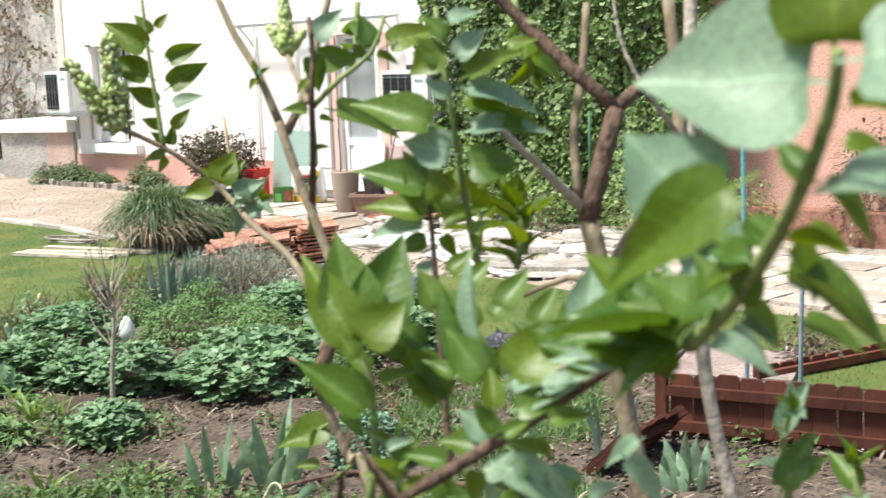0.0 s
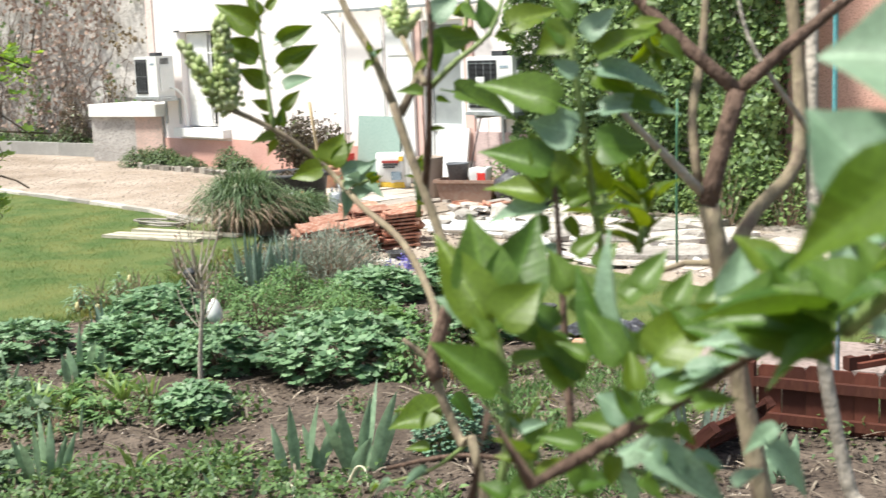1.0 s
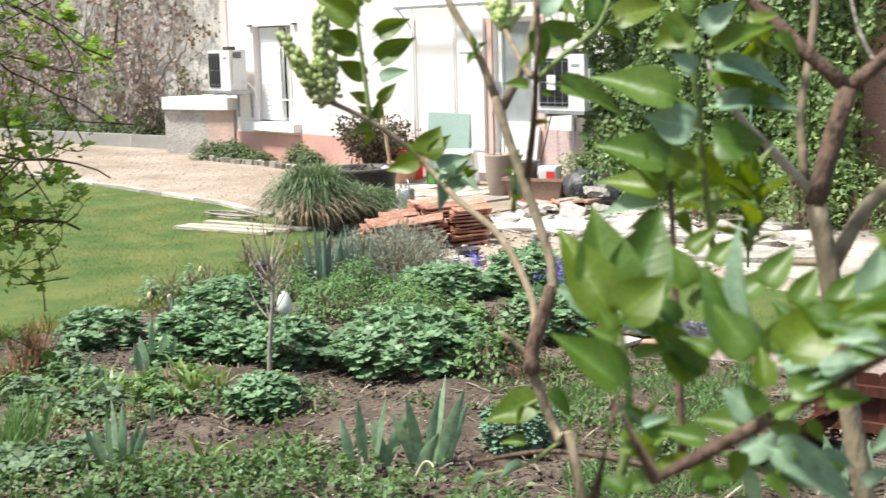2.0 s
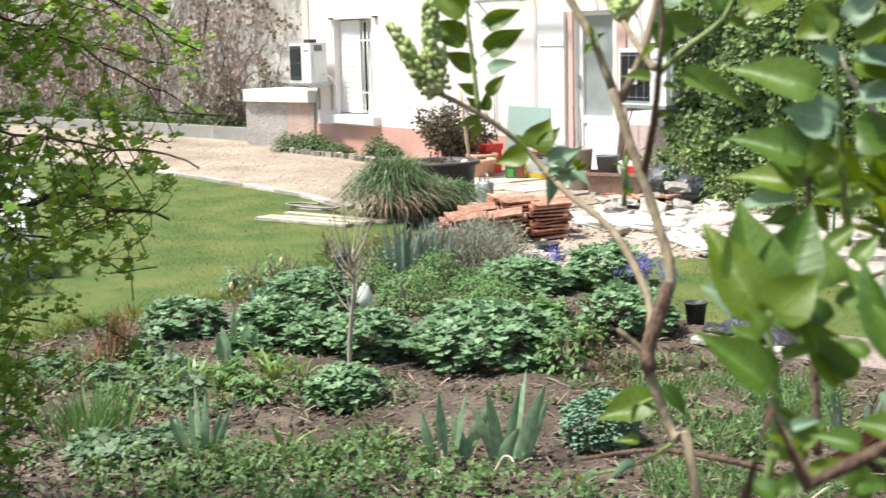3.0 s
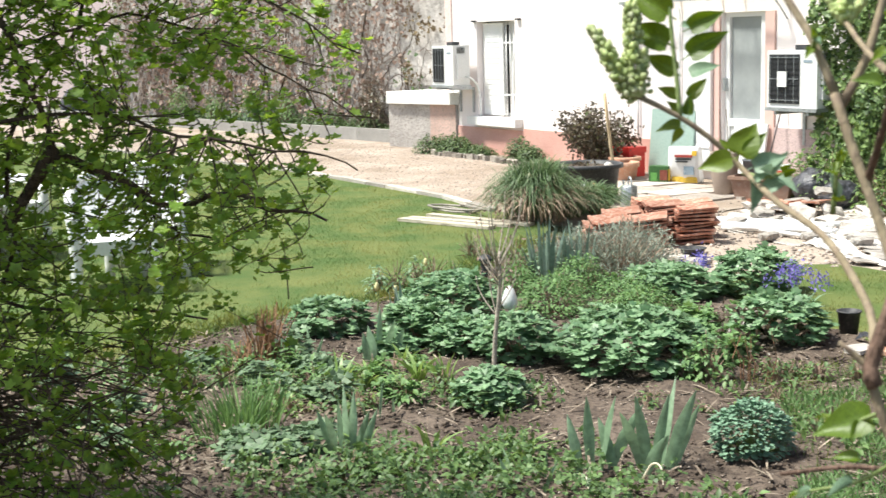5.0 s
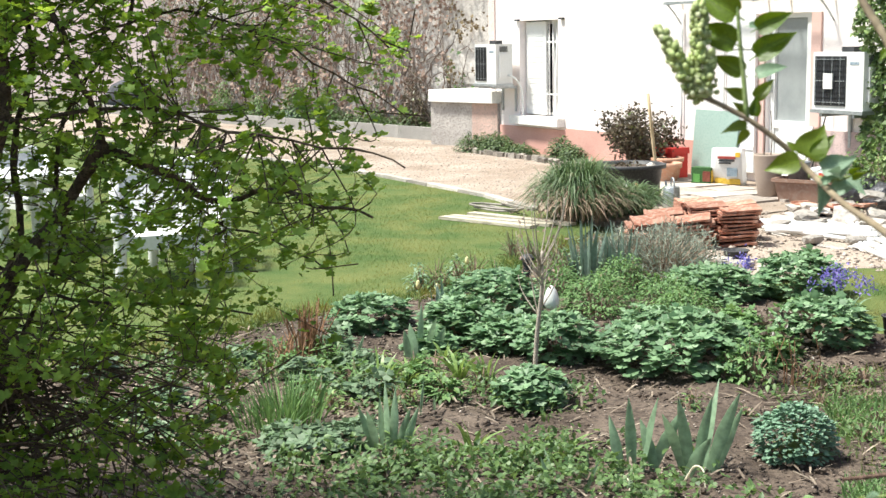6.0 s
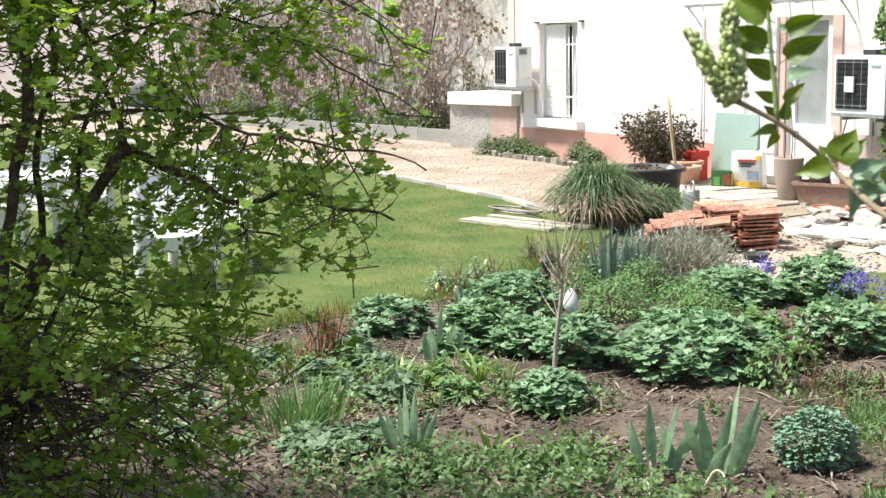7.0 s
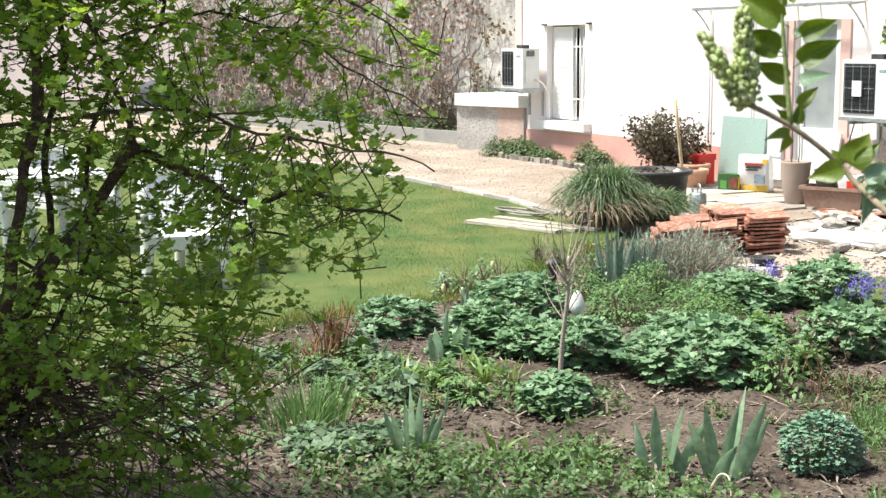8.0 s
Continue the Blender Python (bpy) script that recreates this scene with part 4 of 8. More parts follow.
def iris(x, y, n, h, w, face, rx=0.06):
    """A flat fan of broad sword leaves; face: the way its flat side looks, in degrees."""
    t = thing("iris_plant", x, y, 0, face + RNG.normal() * 8, "fan of broad sword-shaped iris leaves", "plant", "irises")
    for i in range(n):
        s_ = (i / max(1, n - 1) - 0.5) * 2
        lean, hh, ww = s_ * (0.26 + 0.16 * RNG.random()) + RNG.normal() * 0.13, h * (1 - 0.28 * abs(s_) ** 1.5) * (0.85 + 0.25 * RNG.random()), w * (0.8 + 0.35 * RNG.random())
        tw, y0, bend = RNG.normal() * 0.5, RNG.normal() * 0.02, RNG.normal() * 0.05
        v, f = [], []
        for k in range(9):
            q = k / 8
            c0 = np.array((rx * s_ + lean * hh * q ** 1.25, y0 + bend * q * q, hh * q))
            half = ww * (0.50 + 0.55 * q) * min(1, (1 - q) * 2.0 + 0.01) ** 0.85 * 0.9
            e = np.array((math.cos(tw), math.sin(tw), -lean * 0.8))
            v += [c0 - e * half, c0 + np.array((0, -0.006, 0)), c0 + e * half]
        for k in range(8):
            f += [(3 * k, 3 * k + 1, 3 * k + 4, 3 * k + 3), (3 * k + 1, 3 * k + 2, 3 * k + 5, 3 * k + 4)]
        mesh_ob("blade", v, f, L_IRI, t, smooth=True)


for x, y, n, h, w in ((-3.885, 2.79, 4, 0.34, 0.033), (-3.765, 2.985, 6, 0.36, 0.033), (-5.87, 2.88, 5, 0.25, 0.034), (-6.12, 2.58, 5, 0.20, 0.016), (-4.58, 2.10, 7, 0.25, 0.024), (-3.82, 2.45, 2, 0.18, 0.014), (-3.97, 2.55, 2, 0.17, 0.012), (-2.61, 3.93, 6, 0.20, 0.034), (-2.57, 3.88, 3, 0.15, 0.03), (-3.80, 2.88, 2, 0.26, 0.028), (-6.55, 3.7, 3, 0.34, 0.014), (-5.0, 2.45, 3, 0.15, 0.010)):
    iris(x, y, n, h, w, 60)
for x, y, n, h in ((-7.15, 4.72, 24, 0.44), (-7.05, 4.92, 20, 0.42), (-6.40, 3.33, 7, 0.30), (-6.45, 3.35, 10, 0.28), (-3.0, 4.0, 8, 0.3)):
    fan("bulb_plant", x, y, n, h, 0.014, L_IRB, "upright blue-green bulb leaves", 0.07, 0.10, 0.05, "bulb clumps")
for x, y, n, h in ((-5.13, 1.9, 110, 0.22), (-5.05, 1.78, 60, 0.20)):
    fan("grass_clump", x, y, n, h, 0.005, L_FEA, "upright tuft of fine green leaves", 0.10, 0.14, 0.1, "grass tufts")
for x, y, h, n in ((-5.45, 2.47, 0.21, 12), (-5.45, 2.60, 0.17, 9), (-5.42, 2.86, 0.20, 12), (-5.28, 2.93, 0.18, 10), (-5.20, 2.66, 0.16, 8), (-5.74, 2.95, 0.15, 8), (-5.62, 2.70, 0.15, 8), (-5.35, 2.35, 0.13, 7), (-4.40, 2.38, 0.19, 9), (-4.52, 2.15, 0.15, 7), (-4.15, 2.65, 0.15, 8)):
    fan("daylily_plant", x, y, n, h, 0.012, L_DAY, "small tuft of arching strap leaves", 0.15, 0.02, 0.45, "daylilies")


def arching(n, base, reach, top, width, r0):
    """Long grass blades that rise and bow over to the ground, as raw data."""
    v, f = [], []
    for _ in range(n):
        a, q = RNG.random() * 6.283, RNG.random() ** 0.6
        R, H = reach * (0.12 + q), top * (1.02 - 0.5 * q * q) * (0.8 + 0.3 * RNG.random())
        peak, d = 0.95 - 0.42 * q, np.array((math.cos(a), math.sin(a), 0))
        o = np.array(base) + d * r0 * RNG.random() + RNG.normal(size=3) * np.array((0.04, 0.04, 0))
        tw, sway = a + 1.571 + RNG.normal() * 0.7, RNG.normal() * 0.08
        side, b = np.array((math.cos(tw), math.sin(tw), 0)), len(v)
        for m in range(10):
            t = m / 9
            p = o + d * R * t ** 1.25 + np.array((-d[1], d[0], 0)) * sway * t * t + np.array((0, 0, max(0.01 - o[2], H * (1 - (1 - t / peak) ** 2))))
            w = width * (1 - t ** 2.5) * (0.55 + 0.45 * min(1, t * 4))
            v += [p - side * w, p + side * w]
        f += [(b + 2 * m, b + 2 * m + 1, b + 2 * m + 3, b + 2 * m + 2) for m in range(9)]
    return v, f


tus = thing("ornamental_grass", -9.80, 6.38, 0, 0, "dense arching tussock of dark green grass with dry blades", "grass")
for dx, dy, n, reach, top in ((0, 0, 1300, 0.37, 0.54), (-0.08, -0.05, 500, 0.40, 0.48), (-0.17, 0.68, 800, 0.34, 0.28), (-0.08, 0.34, 600, 0.36, 0.33)):
    v, f = arching(n, (dx, dy, 0), reach, top, 0.0065, 0.12)
    tagged(mesh_ob("tussock", v, f, L_ORN, tus), kind="stuff")
v, f = arching(420, (0.02, -0.06, 0), 0.46, 0.36, 0.005, 0.25)
tagged(mesh_ob("dry_blade_mass", v, f, DRYSTEM, tus, "dry straw-coloured blades"), kind="stuff")


def dead_stalks(name, x, y, n, h, spread_r, material, label, w=0.004):
    t = thing(name, x, y, 0, 0, label, "plant")
    v, f = [], []
    for _ in range(n):
        a, r = RNG.random() * 6.283, spread_r * RNG.random()
        b = np.array((math.cos(a), math.sin(a), 0)) * r
        hh = h * (0.6 + 0.4 * RNG.random())
        v, f = tube_data([b * 0.7, b * 0.85 + (0, 0, hh * 0.5), b + np.array((RNG.normal() * 0.03, RNG.normal() * 0.03, hh))], w, w * 0.5, 4)
        mesh_ob("stalk", v, f, material, t)
    return t


dead_stalks("dry_stalk_clump", -6.15, 2.38, 46, 0.3, 0.12, RUSTSTEM, "clump of rust-brown dead stalks", 0.006)
dead_stalks("dry_stalk_clump", -6.0, 2.2, 20, 0.2, 0.12, RUSTSTEM, "clump of rust-brown dead stalks", 0.005)
rose = dead_stalks("pruned_rose", -4.55, 4.1, 9, 0.27, 0.19, RUSTSTEM, "pruned rose with reddish bare stems and new leaves", 0.0035)
n = 110
q = rand_dirs(n, 0.3) * np.array((0.15, 0.15, 0.12)) + np.array((0, 0, 0.24))
cloud("new_leaves", LEAF, frames_from(rand_dirs(n), rand_dirs(n, 0.6), 0.02 + 0.02 * RNG.random(n)), q, L_PUR, rose, "bronze new leaves")


def stick_shrub(x, y, h):
    """A thin bare young tree with upright twigs."""
    t = thing("bare_sapling", x, y, 0, 0, "thin bare grey sapling with upright twigs", "sapling")
    tube("trunk", [(0, 0, -0.03), (0.012, 0.008, 0.2), (0.02, 0.03, 0.42), (0.03, 0.03, 0.6)], 0.013, 0.007, GREYTWIG, t, n=7)
    for i in range(16):
        a = RNG.random() * 6.283
        b = np.array((0.02, 0.02, 0.22 + 0.35 * RNG.random()))
        r, hh = 0.04 + 0.08 * RNG.random(), 0.16 + 0.22 * RNG.random()
        d = np.array((math.cos(a), math.sin(a), 0))
        tube("twig", [b, b + d * r * 0.6 + (0, 0, hh * 0.35), b + d * r + (0, 0, hh * 0.7), b + d * r * 1.1 + (0, 0, hh)], 0.0042, 0.0016, GREYTWIG, t, n=5, step=0.06)
    n = 120
    q = rand_dirs(n, 0.0) * np.array((0.12, 0.12, 0.22)) + np.array((0.03, 0.03, 0.62))
    cloud("dry_bud_mass", LEAFLET, frames_from(rand_dirs(n, 0.5), rand_dirs(n), 0.012 + 0.014 * RNG.random(n)), q, L_DRY, t, "small pinkish dry buds", "stuff")


stick_shrub(-5.36, 3.24, 1.0)

# small garden ornaments and flowers in the bed
egg = thing("garden_ornament", -5.785, 3.60, 0, 0, "white egg-shaped glazed ornament on a stake", "ornament")
tube("stake", [(0, 0, -0.05), (0, 0, 0.1), (0, 0, 0.20)], 0.006, 0.006, DARKMETAL, egg, n=6, step=0.2)
part("egg", turned([(0, 0.20), (0.027, 0.208), (0.042, 0.232), (0.040, 0.262), (0.027, 0.302), (0.011, 0.326), (0, 0.33)], 18), PLASTIC_W, egg, "white egg", smooth=True)
lamp = thing("solar_lamp", -6.75, 4.03, 0, 0, "dark grey solar stake lamp in the bed", "garden lamp")
tube("stake", [(0, 0, -0.05), (0, 0, 0.1), (0, 0, 0.2)], 0.012, 0.012, DARKMETAL, lamp, n=8, step=0.2)
part("body", turned([(0, 0.2), (0.026, 0.2), (0.03, 0.29), (0, 0.29)], 14), DARKMETAL, lamp, smooth=False)
part("cap", turned([(0, 0.291), (0.042, 0.291), (0.042, 0.305), (0.02, 0.325), (0, 0.325)], 14), DARKMETAL, lamp, "dark cap")
for x, y, h in ((-6.95, 3.4, 0.15), (-6.9, 3.5, 0.13), (-7.55, 4.05, 0.15)):
    t = thing("tulip", x, y, 0, 0, "closed yellow tulip on a green stalk", "flower", "tulips")
    tube("stalk", [(0, 0, -0.02), (0.01, 0, h * 0.5), (0.005, 0.01, h)], 0.004, 0.003, BARK_G, t, n=6)
    part("bloom", turned([(0, h - 0.005), (0.011, h + 0.004), (0.014, h + 0.02), (0.009, h + 0.042), (0, h + 0.05)], 10), P_YEL, t, "yellow closed bloom", smooth=True)
for x, y, h in ((-3.72, 2.6, 0.06), (-3.62, 2.85, 0.08)):
    t = thing("wilted_leaf", x, y, 0, 0, "cream wilted leaf curling over the soil", "leaf litter", "wilted leaves")
    v, f = tube_data(smooth_line([(-0.06, 0, 0.02), (-0.03, 0.02, h), (0.02, 0.02, h), (0.06, 0.0, 0.02)], 0.01), 0.005, 0.002, 6)
    mesh_ob("strip", v, f, P_WHT, t, smooth=True)


def violet(x, y, n, h, r):
    t = thing("grape_hyacinths", x, y, 0, 0, "clump of violet-blue spring flowers", "flowers", "violet flowers")
    v, f = blades(n, (0, 0, 0), h * 0.8, 0.12, 0.006, 0.5, r)
    tagged(mesh_ob("leaf_tuft", v, f, L_IRI, t), kind="stuff")
    k = n * 14
    c = np.repeat(np.stack([RNG.normal(size=n) * r, RNG.normal(size=n) * r, h * (0.75 + 0.35 * RNG.random(n))], 1), 14, 0)
    pos = c + RNG.normal(size=(k, 3)) * np.array((0.012, 0.012, 0.028))
    cloud("bloom_mass", LEAFLET, frames_from(rand_dirs(k), rand_dirs(k), 0.014 + 0.012 * RNG.random(k)), pos, P_PUR, t, "violet-blue blooms", "stuff")


violet(-6.42, 5.42, 12, 0.20, 0.045)
violet(-5.62, 5.46, 26, 0.22, 0.085)

# low weeds and seedlings over the bed
n = 1350
c = spread([(-6.5, 0.6), (-2.9, 0.9), (-2.4, 4.9), (-4.2, 4.6), (-4.7, 3.3), (-6.4, 2.8)], n)
dens = np.array([noise.noise(Vector((a * 1.3, b * 1.3, 2))) for a, b in c])
front = (c[:, 0] > -4.3) & (c[:, 1] < 3.2)
bare = ((c[:, 0] + 4.72) / 0.36) ** 2 + ((c[:, 1] - 2.50) / 0.30) ** 2 < 1
keep = (dens + 0.10 * front - 0.07 > 0.22 * RNG.random(n) - 0.02) & ~bare
c = c[keep]
m_ = len(c)
pos = np.repeat(c, 16, 0) + RNG.normal(size=(m_ * 16, 2)) * 0.05
pos = np.concatenate([pos, 0.02 + 0.07 * RNG.random((len(pos), 1)) ** 1.5], 1)
k = len(pos)
cloud("low_weeds", LEAF, frames_from(rand_dirs(k, 0.3), np.tile((0.0, 0, 1), (k, 1)) + 0.5 * rand_dirs(k), 0.018 + 0.026 * RNG.random(k)), pos, L_MID, label="low fresh green weeds and seedlings on the soil", kind="stuff")
c = spread([(-4.4, 1.0), (-2.2, 1.6), (-2.6, 3.0), (-3.6, 2.9), (-4.4, 2.3)], 330)
keep = np.array([noise.noise(Vector((a * 2.2, b * 2.2, 6))) > -0.08 for a, b in c])
c = c[keep]
pos = np.repeat(c, 13, 0) + RNG.normal(size=(len(c) * 13, 2)) * 0.05
pos = np.concatenate([pos, 0.03 + 0.08 * RNG.random((len(pos), 1))], 1)
k = len(pos)
cloud("strawberry_cover", COLUMB, frames_from(rand_dirs(k, 0.1), np.tile((0.0, 0, 1), (k, 1)) + 0.4 * rand_dirs(k), 0.010 + 0.016 * RNG.random(k)), pos, L_MID, label="bright green creeping ground cover", kind="stuff")
c = spread([(-4.6, 4.1), (-3.25, 3.3), (-3.2, 4.4), (-2.7, 4.9), (-3.2, 5.2), (-4.6, 5.1)], 3000)
pos = np.concatenate([c, np.full((3000, 1), 0.0)], 1)
cloud("rough_grass", leaf_shape([(0, 0.04), (0.6, 0.035), (1, 0.005)], 0.2, 0.5), frames_from(rand_dirs(3000, 1.3), rand_dirs(3000), 0.025 + 0.04 * RNG.random(3000)), pos, L_GRA, label="thin rough grass on the soil", kind="stuff")


c = spread([(-4.23, 4.03), (-3.9, 5.08), (-2.74, 3.61), (-3.12, 3.1)], 9500)
keep = np.array([noise.noise(Vector((a * 1.8, b * 1.8, 11))) > -0.15 for a, b in c])
c = c[keep]
k = len(c)
cloud("thin_grass", leaf_shape([(0, 0.04), (0.6, 0.035), (1, 0.005)], 0.2, 0.5), frames_from(rand_dirs(k, 1.0), rand_dirs(k), 0.03 + 0.05 * RNG.random(k)), np.concatenate([c, np.full((k, 1), 0.01)], 1), L_FEA, label="thin grey-green grass and weeds on the soil", kind="stuff")

# border growth between lawn and bed, and taller weeds in the bed
line_b = smooth_line([(-6.35, 0.3, 0), (-6.75, 1.7, 0), (-7.2, 2.6, 0), (-7.28, 3.3, 0), (-7.42, 3.9, 0), (-7.9, 4.6, 0), (-8.3, 5.1, 0), (-8.85, 5.75, 0)], 0.02)
c = np.array(line_b)[RNG.integers(len(line_b), size=5200)] + RNG.normal(size=(5200, 3)) * np.array((0.09, 0.09, 0))
c[:, 2] = 0.0
cloud("border_grass", leaf_shape([(0, 0.05), (0.6, 0.045), (1, 0.005)], 0.2, 0.5), frames_from(rand_dirs(5200, 1.3), rand_dirs(5200), 0.03 + 0.06 * RNG.random(5200)), c, L_GRA, label="untrimmed grass along the lawn's edge", kind="stuff")
for i, (x, y) in enumerate(spread([(-7.5, 3.5), (-6.7, 3.7), (-6.5, 4.9), (-7.6, 5.3), (-8.6, 5.1), (-8.0, 4.2)], 26)):
    r = 0.07 + 0.09 * RNG.random()
    mound("bed_weed", x, y, r, r, 0.10 + 0.16 * RNG.random(), 150, 0.030, (L_FEA, L_MID, L_IRI)[i % 3], "small green leafy plant at the bed's edge", shape=(NEEDLE, LEAF, LEAF)[i % 3], group="bed edge plants", fill=0.3)
for i, (x, y) in enumerate(list(spread([(-6.4, 1.2), (-5.2, 1.3), (-4.3, 1.5), (-4.2, 2.4), (-5.0, 2.9), (-6.3, 2.6)], 34)) + [(-5.85, 2.3), (-5.8, 2.48), (-5.65, 2.25), (-5.6, 2.42), (-5.5, 2.2), (-5.4, 2.3), (-5.35, 2.12), (-5.72, 2.55), (-5.95, 2.42)]):
    if ((x + 4.72) / 0.40) ** 2 + ((y - 2.48) / 0.32) ** 2 < 1 or ((x + 5.1) / 0.2) ** 2 + ((y - 2.1) / 0.14) ** 2 < 1:
        continue
    r = 0.07 + 0.08 * RNG.random()
    mound("bed_weed", x, y, r, r, 0.07 + 0.11 * RNG.random(), 90, 0.036, (L_MID, L_FEA, L_CRA)[i % 3], "small green leafy seedling clump in the soil", shape=(LEAF, LEAF, COLUMB)[i % 3], group="seedlings", fill=0.2)
for i, (x, y) in enumerate(spread([(-6.1, 2.15), (-5.15, 2.05), (-5.1, 2.95), (-5.9, 3.0)], 34)):
    r = 0.035 + 0.05 * RNG.random()
    mound("bed_weed", x, y, r, r, 0.05 + 0.09 * RNG.random(), 60, 0.026, (L_FEA, L_DAY, L_MID)[i % 3], "small pale green leafy seedling in the soil", shape=(COLUMB, LEAF, LEAF)[i % 3], group="seedlings", fill=0.2)
for i, (x, y) in enumerate(spread([(-4.5, 3.2), (-3.6, 3.6), (-3.4, 4.4), (-4.2, 4.7), (-4.9, 4.5)], 26)):
    r = 0.04 + 0.05 * RNG.random()
    mound("bed_weed", x, y, r, r, 0.05 + 0.06 * RNG.random(), 40, 0.030, L_MID, "small green leafy seedling clump in the soil", shape=LEAF, group="seedlings", fill=0.2)


# plants along the house foot
def tuft(name, x, y, r, h, n, size, mat, label, shape=LEAF):
    return mound(name, x, y, r, r, h, n, size, mat, label, shape=shape, group="plants along the wall", fill=0.3)


for x, y, r, h in ((-16.95, 9.25, 0.32, 0.22), (-16.5, 9.35, 0.32, 0.2), (-16.0, 9.4, 0.28, 0.13), (-16.7, 9.42, 0.28, 0.24), (-14.95, 9.45, 0.22, 0.26), (-14.6, 9.4, 0.2, 0.18)):
    tuft("foot_plant", x, y, r, h * 1.2, 1100, 0.045, L_FOOT, "dark leafy green plant at the foot of the house")
for x, y, r, h in ((-20.2, 9.75, 0.5, 0.3), (-21.2, 9.6, 0.45, 0.25), (-22.8, 9.5, 0.5, 0.45), (-24, 9.4, 0.6, 0.5), (-25.5, 9.2, 0.6, 0.4), (-19.3, 9.8, 0.3, 0.2), (-27, 8.9, 0.6, 0.5), (-18.85, 0, 0.35, 0.16), (-19.75, 0, 0.4, 0.17), (-20.75, 0, 0.4, 0.18), (-21.8, 0, 0.45, 0.19), (-22.2, 0, 0.45, 0.22), (-23.3, 0, 0.5, 0.2), (-24.7, 0, 0.5, 0.22), (-26.2, 0, 0.5, 0.22)):
    mound("kerb_plant", x, 10.05 + (x + 17.55) * 0.152 + 0.08, r, 0.16, h * 1.7, 800, 0.06, L_MID if h > 0.35 else L_FOOT, "green plant behind the concrete kerb", shape=LEAF, group="plants along the wall", fill=0.3)
mound("dry_shrub", -20.05, 9.76, 0.5, 0.15, 1.15, 1300, 0.05, L_PUR, "dark brown twiggy shrub before the old wall", "shrub", shape=LEAF, fill=0.25)
mound("blue_plant", -24.0, 9.12, 0.35, 0.18, 0.42, 500, 0.06, L_IRB, "blue-green leafy plant before the old wall", shape=LEAF, fill=0.3)
bl = thing("bollard_light", -19.45, 9.84, 0, 0, "small grey garden bollard light", "garden lamp")
part("post", turned([(0, 0), (0.035, 0), (0.035, 0.26), (0, 0.26)], 12), METAL_G, bl)
part("head", turned([(0, 0.261), (0.04, 0.261), (0.04, 0.31), (0.03, 0.325), (0, 0.325)], 12), PLASTIC_W, bl, "pale head")
bronze = thing("bronze_shrub", -12.66, 9.10, 0, 0, "bronze-leaved open shrub before the house wall", "shrub")
v, f, tips = [], [], []
for i in range(34):
    a = RNG.random() * 6.283
    d = np.array((math.cos(a), math.sin(a), 0))
    r, hh = 0.12 + 0.34 * RNG.random(), 0.32 + 0.43 * RNG.random()
    ln = [d * 0.03, d * r * 0.5 + (0, 0, hh * 0.5), d * r + (0, 0, hh)]
    tube_data(ln, 0.009, 0.003, 4, v, f)
    tips += [d * r * t + np.array((0, 0, hh * t)) for t in (0.55, 0.7, 0.8, 0.9, 1.0)]
tagged(mesh_ob("stem_tangle", v, f, BARK_S, bronze), kind="stuff")
tips = np.repeat(np.array(tips), 21, 0)
tips = tips + RNG.normal(size=tips.shape) * 0.06
k = len(tips)
cloud("foliage", LEAF, frames_from(rand_dirs(k, 0.2), rand_dirs(k, 0.8), 0.035 + 0.03 * RNG.random(k)), tips, L_PUR, bronze, "dark bronze leaves")
ped = tagged(new("bed_edging"), "row of small pale edging stones along the house bed", kind="structure")
for i in range(44):
    t = i / 43
    o = part("edging_stone", boxed(-0.05, 0.05, -0.03, 0.03, -0.02, 0.075), surface("grubby_edging", (0.25, 0.225, 0.195), (0.42, 0.38, 0.335), 5, 0.9, 0.5, 70, (0.18, 0.16, 0.13), vary="object"), ped, bevel=0.012) if i == 0 else twin(o, pose(0, 0, 0), ped)
    o.matrix_basis = pose(-16.6 + 4.2 * t + 0.02 * RNG.normal(), 9.06 - 0.40 * t + 0.22 * math.sin(t * 3.1) + 0.02 * RNG.normal(), -0.03 * RNG.random(), RNG.normal() * 7, RNG.normal() * 7, RNG.normal() * 22)

# ---- ivy over the right end of the house ----
ivy = thing("ivy", -8.2, 9.55, 0, 0, "thick dark green ivy covering the house end", "ivy")
n = 48000
xx = -1.72 + 4.15 * RNG.random(n)
zz = 0.02 + 4.6 * RNG.random(n)
bul = np.array([0.30 + 0.28 * noise.noise(Vector((a * 1.3, b * 1.1, 0))) + 0.12 * noise.noise(Vector((a * 3.7, b * 3.3, 5))) for a, b in zip(xx, zz)])
edge_keep = (xx < 2.05 + 0.35 * np.array([noise.noise(Vector((2, b * 1.3, 0))) + 0.7 * noise.noise(Vector((9, b * 4, 0))) for b in zz])) & (xx > -1.45 + 0.22 * np.array([noise.noise(Vector((7, b * 1.5, 0))) + 0.9 * noise.noise(Vector((3, b * 5, 0))) for b in zz]))
bul = bul * np.clip((xx + 1.75) * 3, 0.25, 1) + np.where(xx > 0.2, 0.25 * np.minimum(xx - 0.2, 1.2), 0)
dep = bul * (0.25 + 0.75 * RNG.random(n) ** 0.35)
pos = np.stack([xx, 0.17 - dep, zz], 1)[edge_keep]
k = len(pos)
d = rand_dirs(k)
d[:, 2] -= 0.9
nn = rand_dirs(k) * 0.75
nn[:, 1] -= 1.0
nn[:, 2] += 0.5
cloud("foliage", IVYLEAF, frames_from(d, nn, 0.026 + 0.034 * RNG.random(k)), pos, L_IVY, ivy)
v, f = [], []
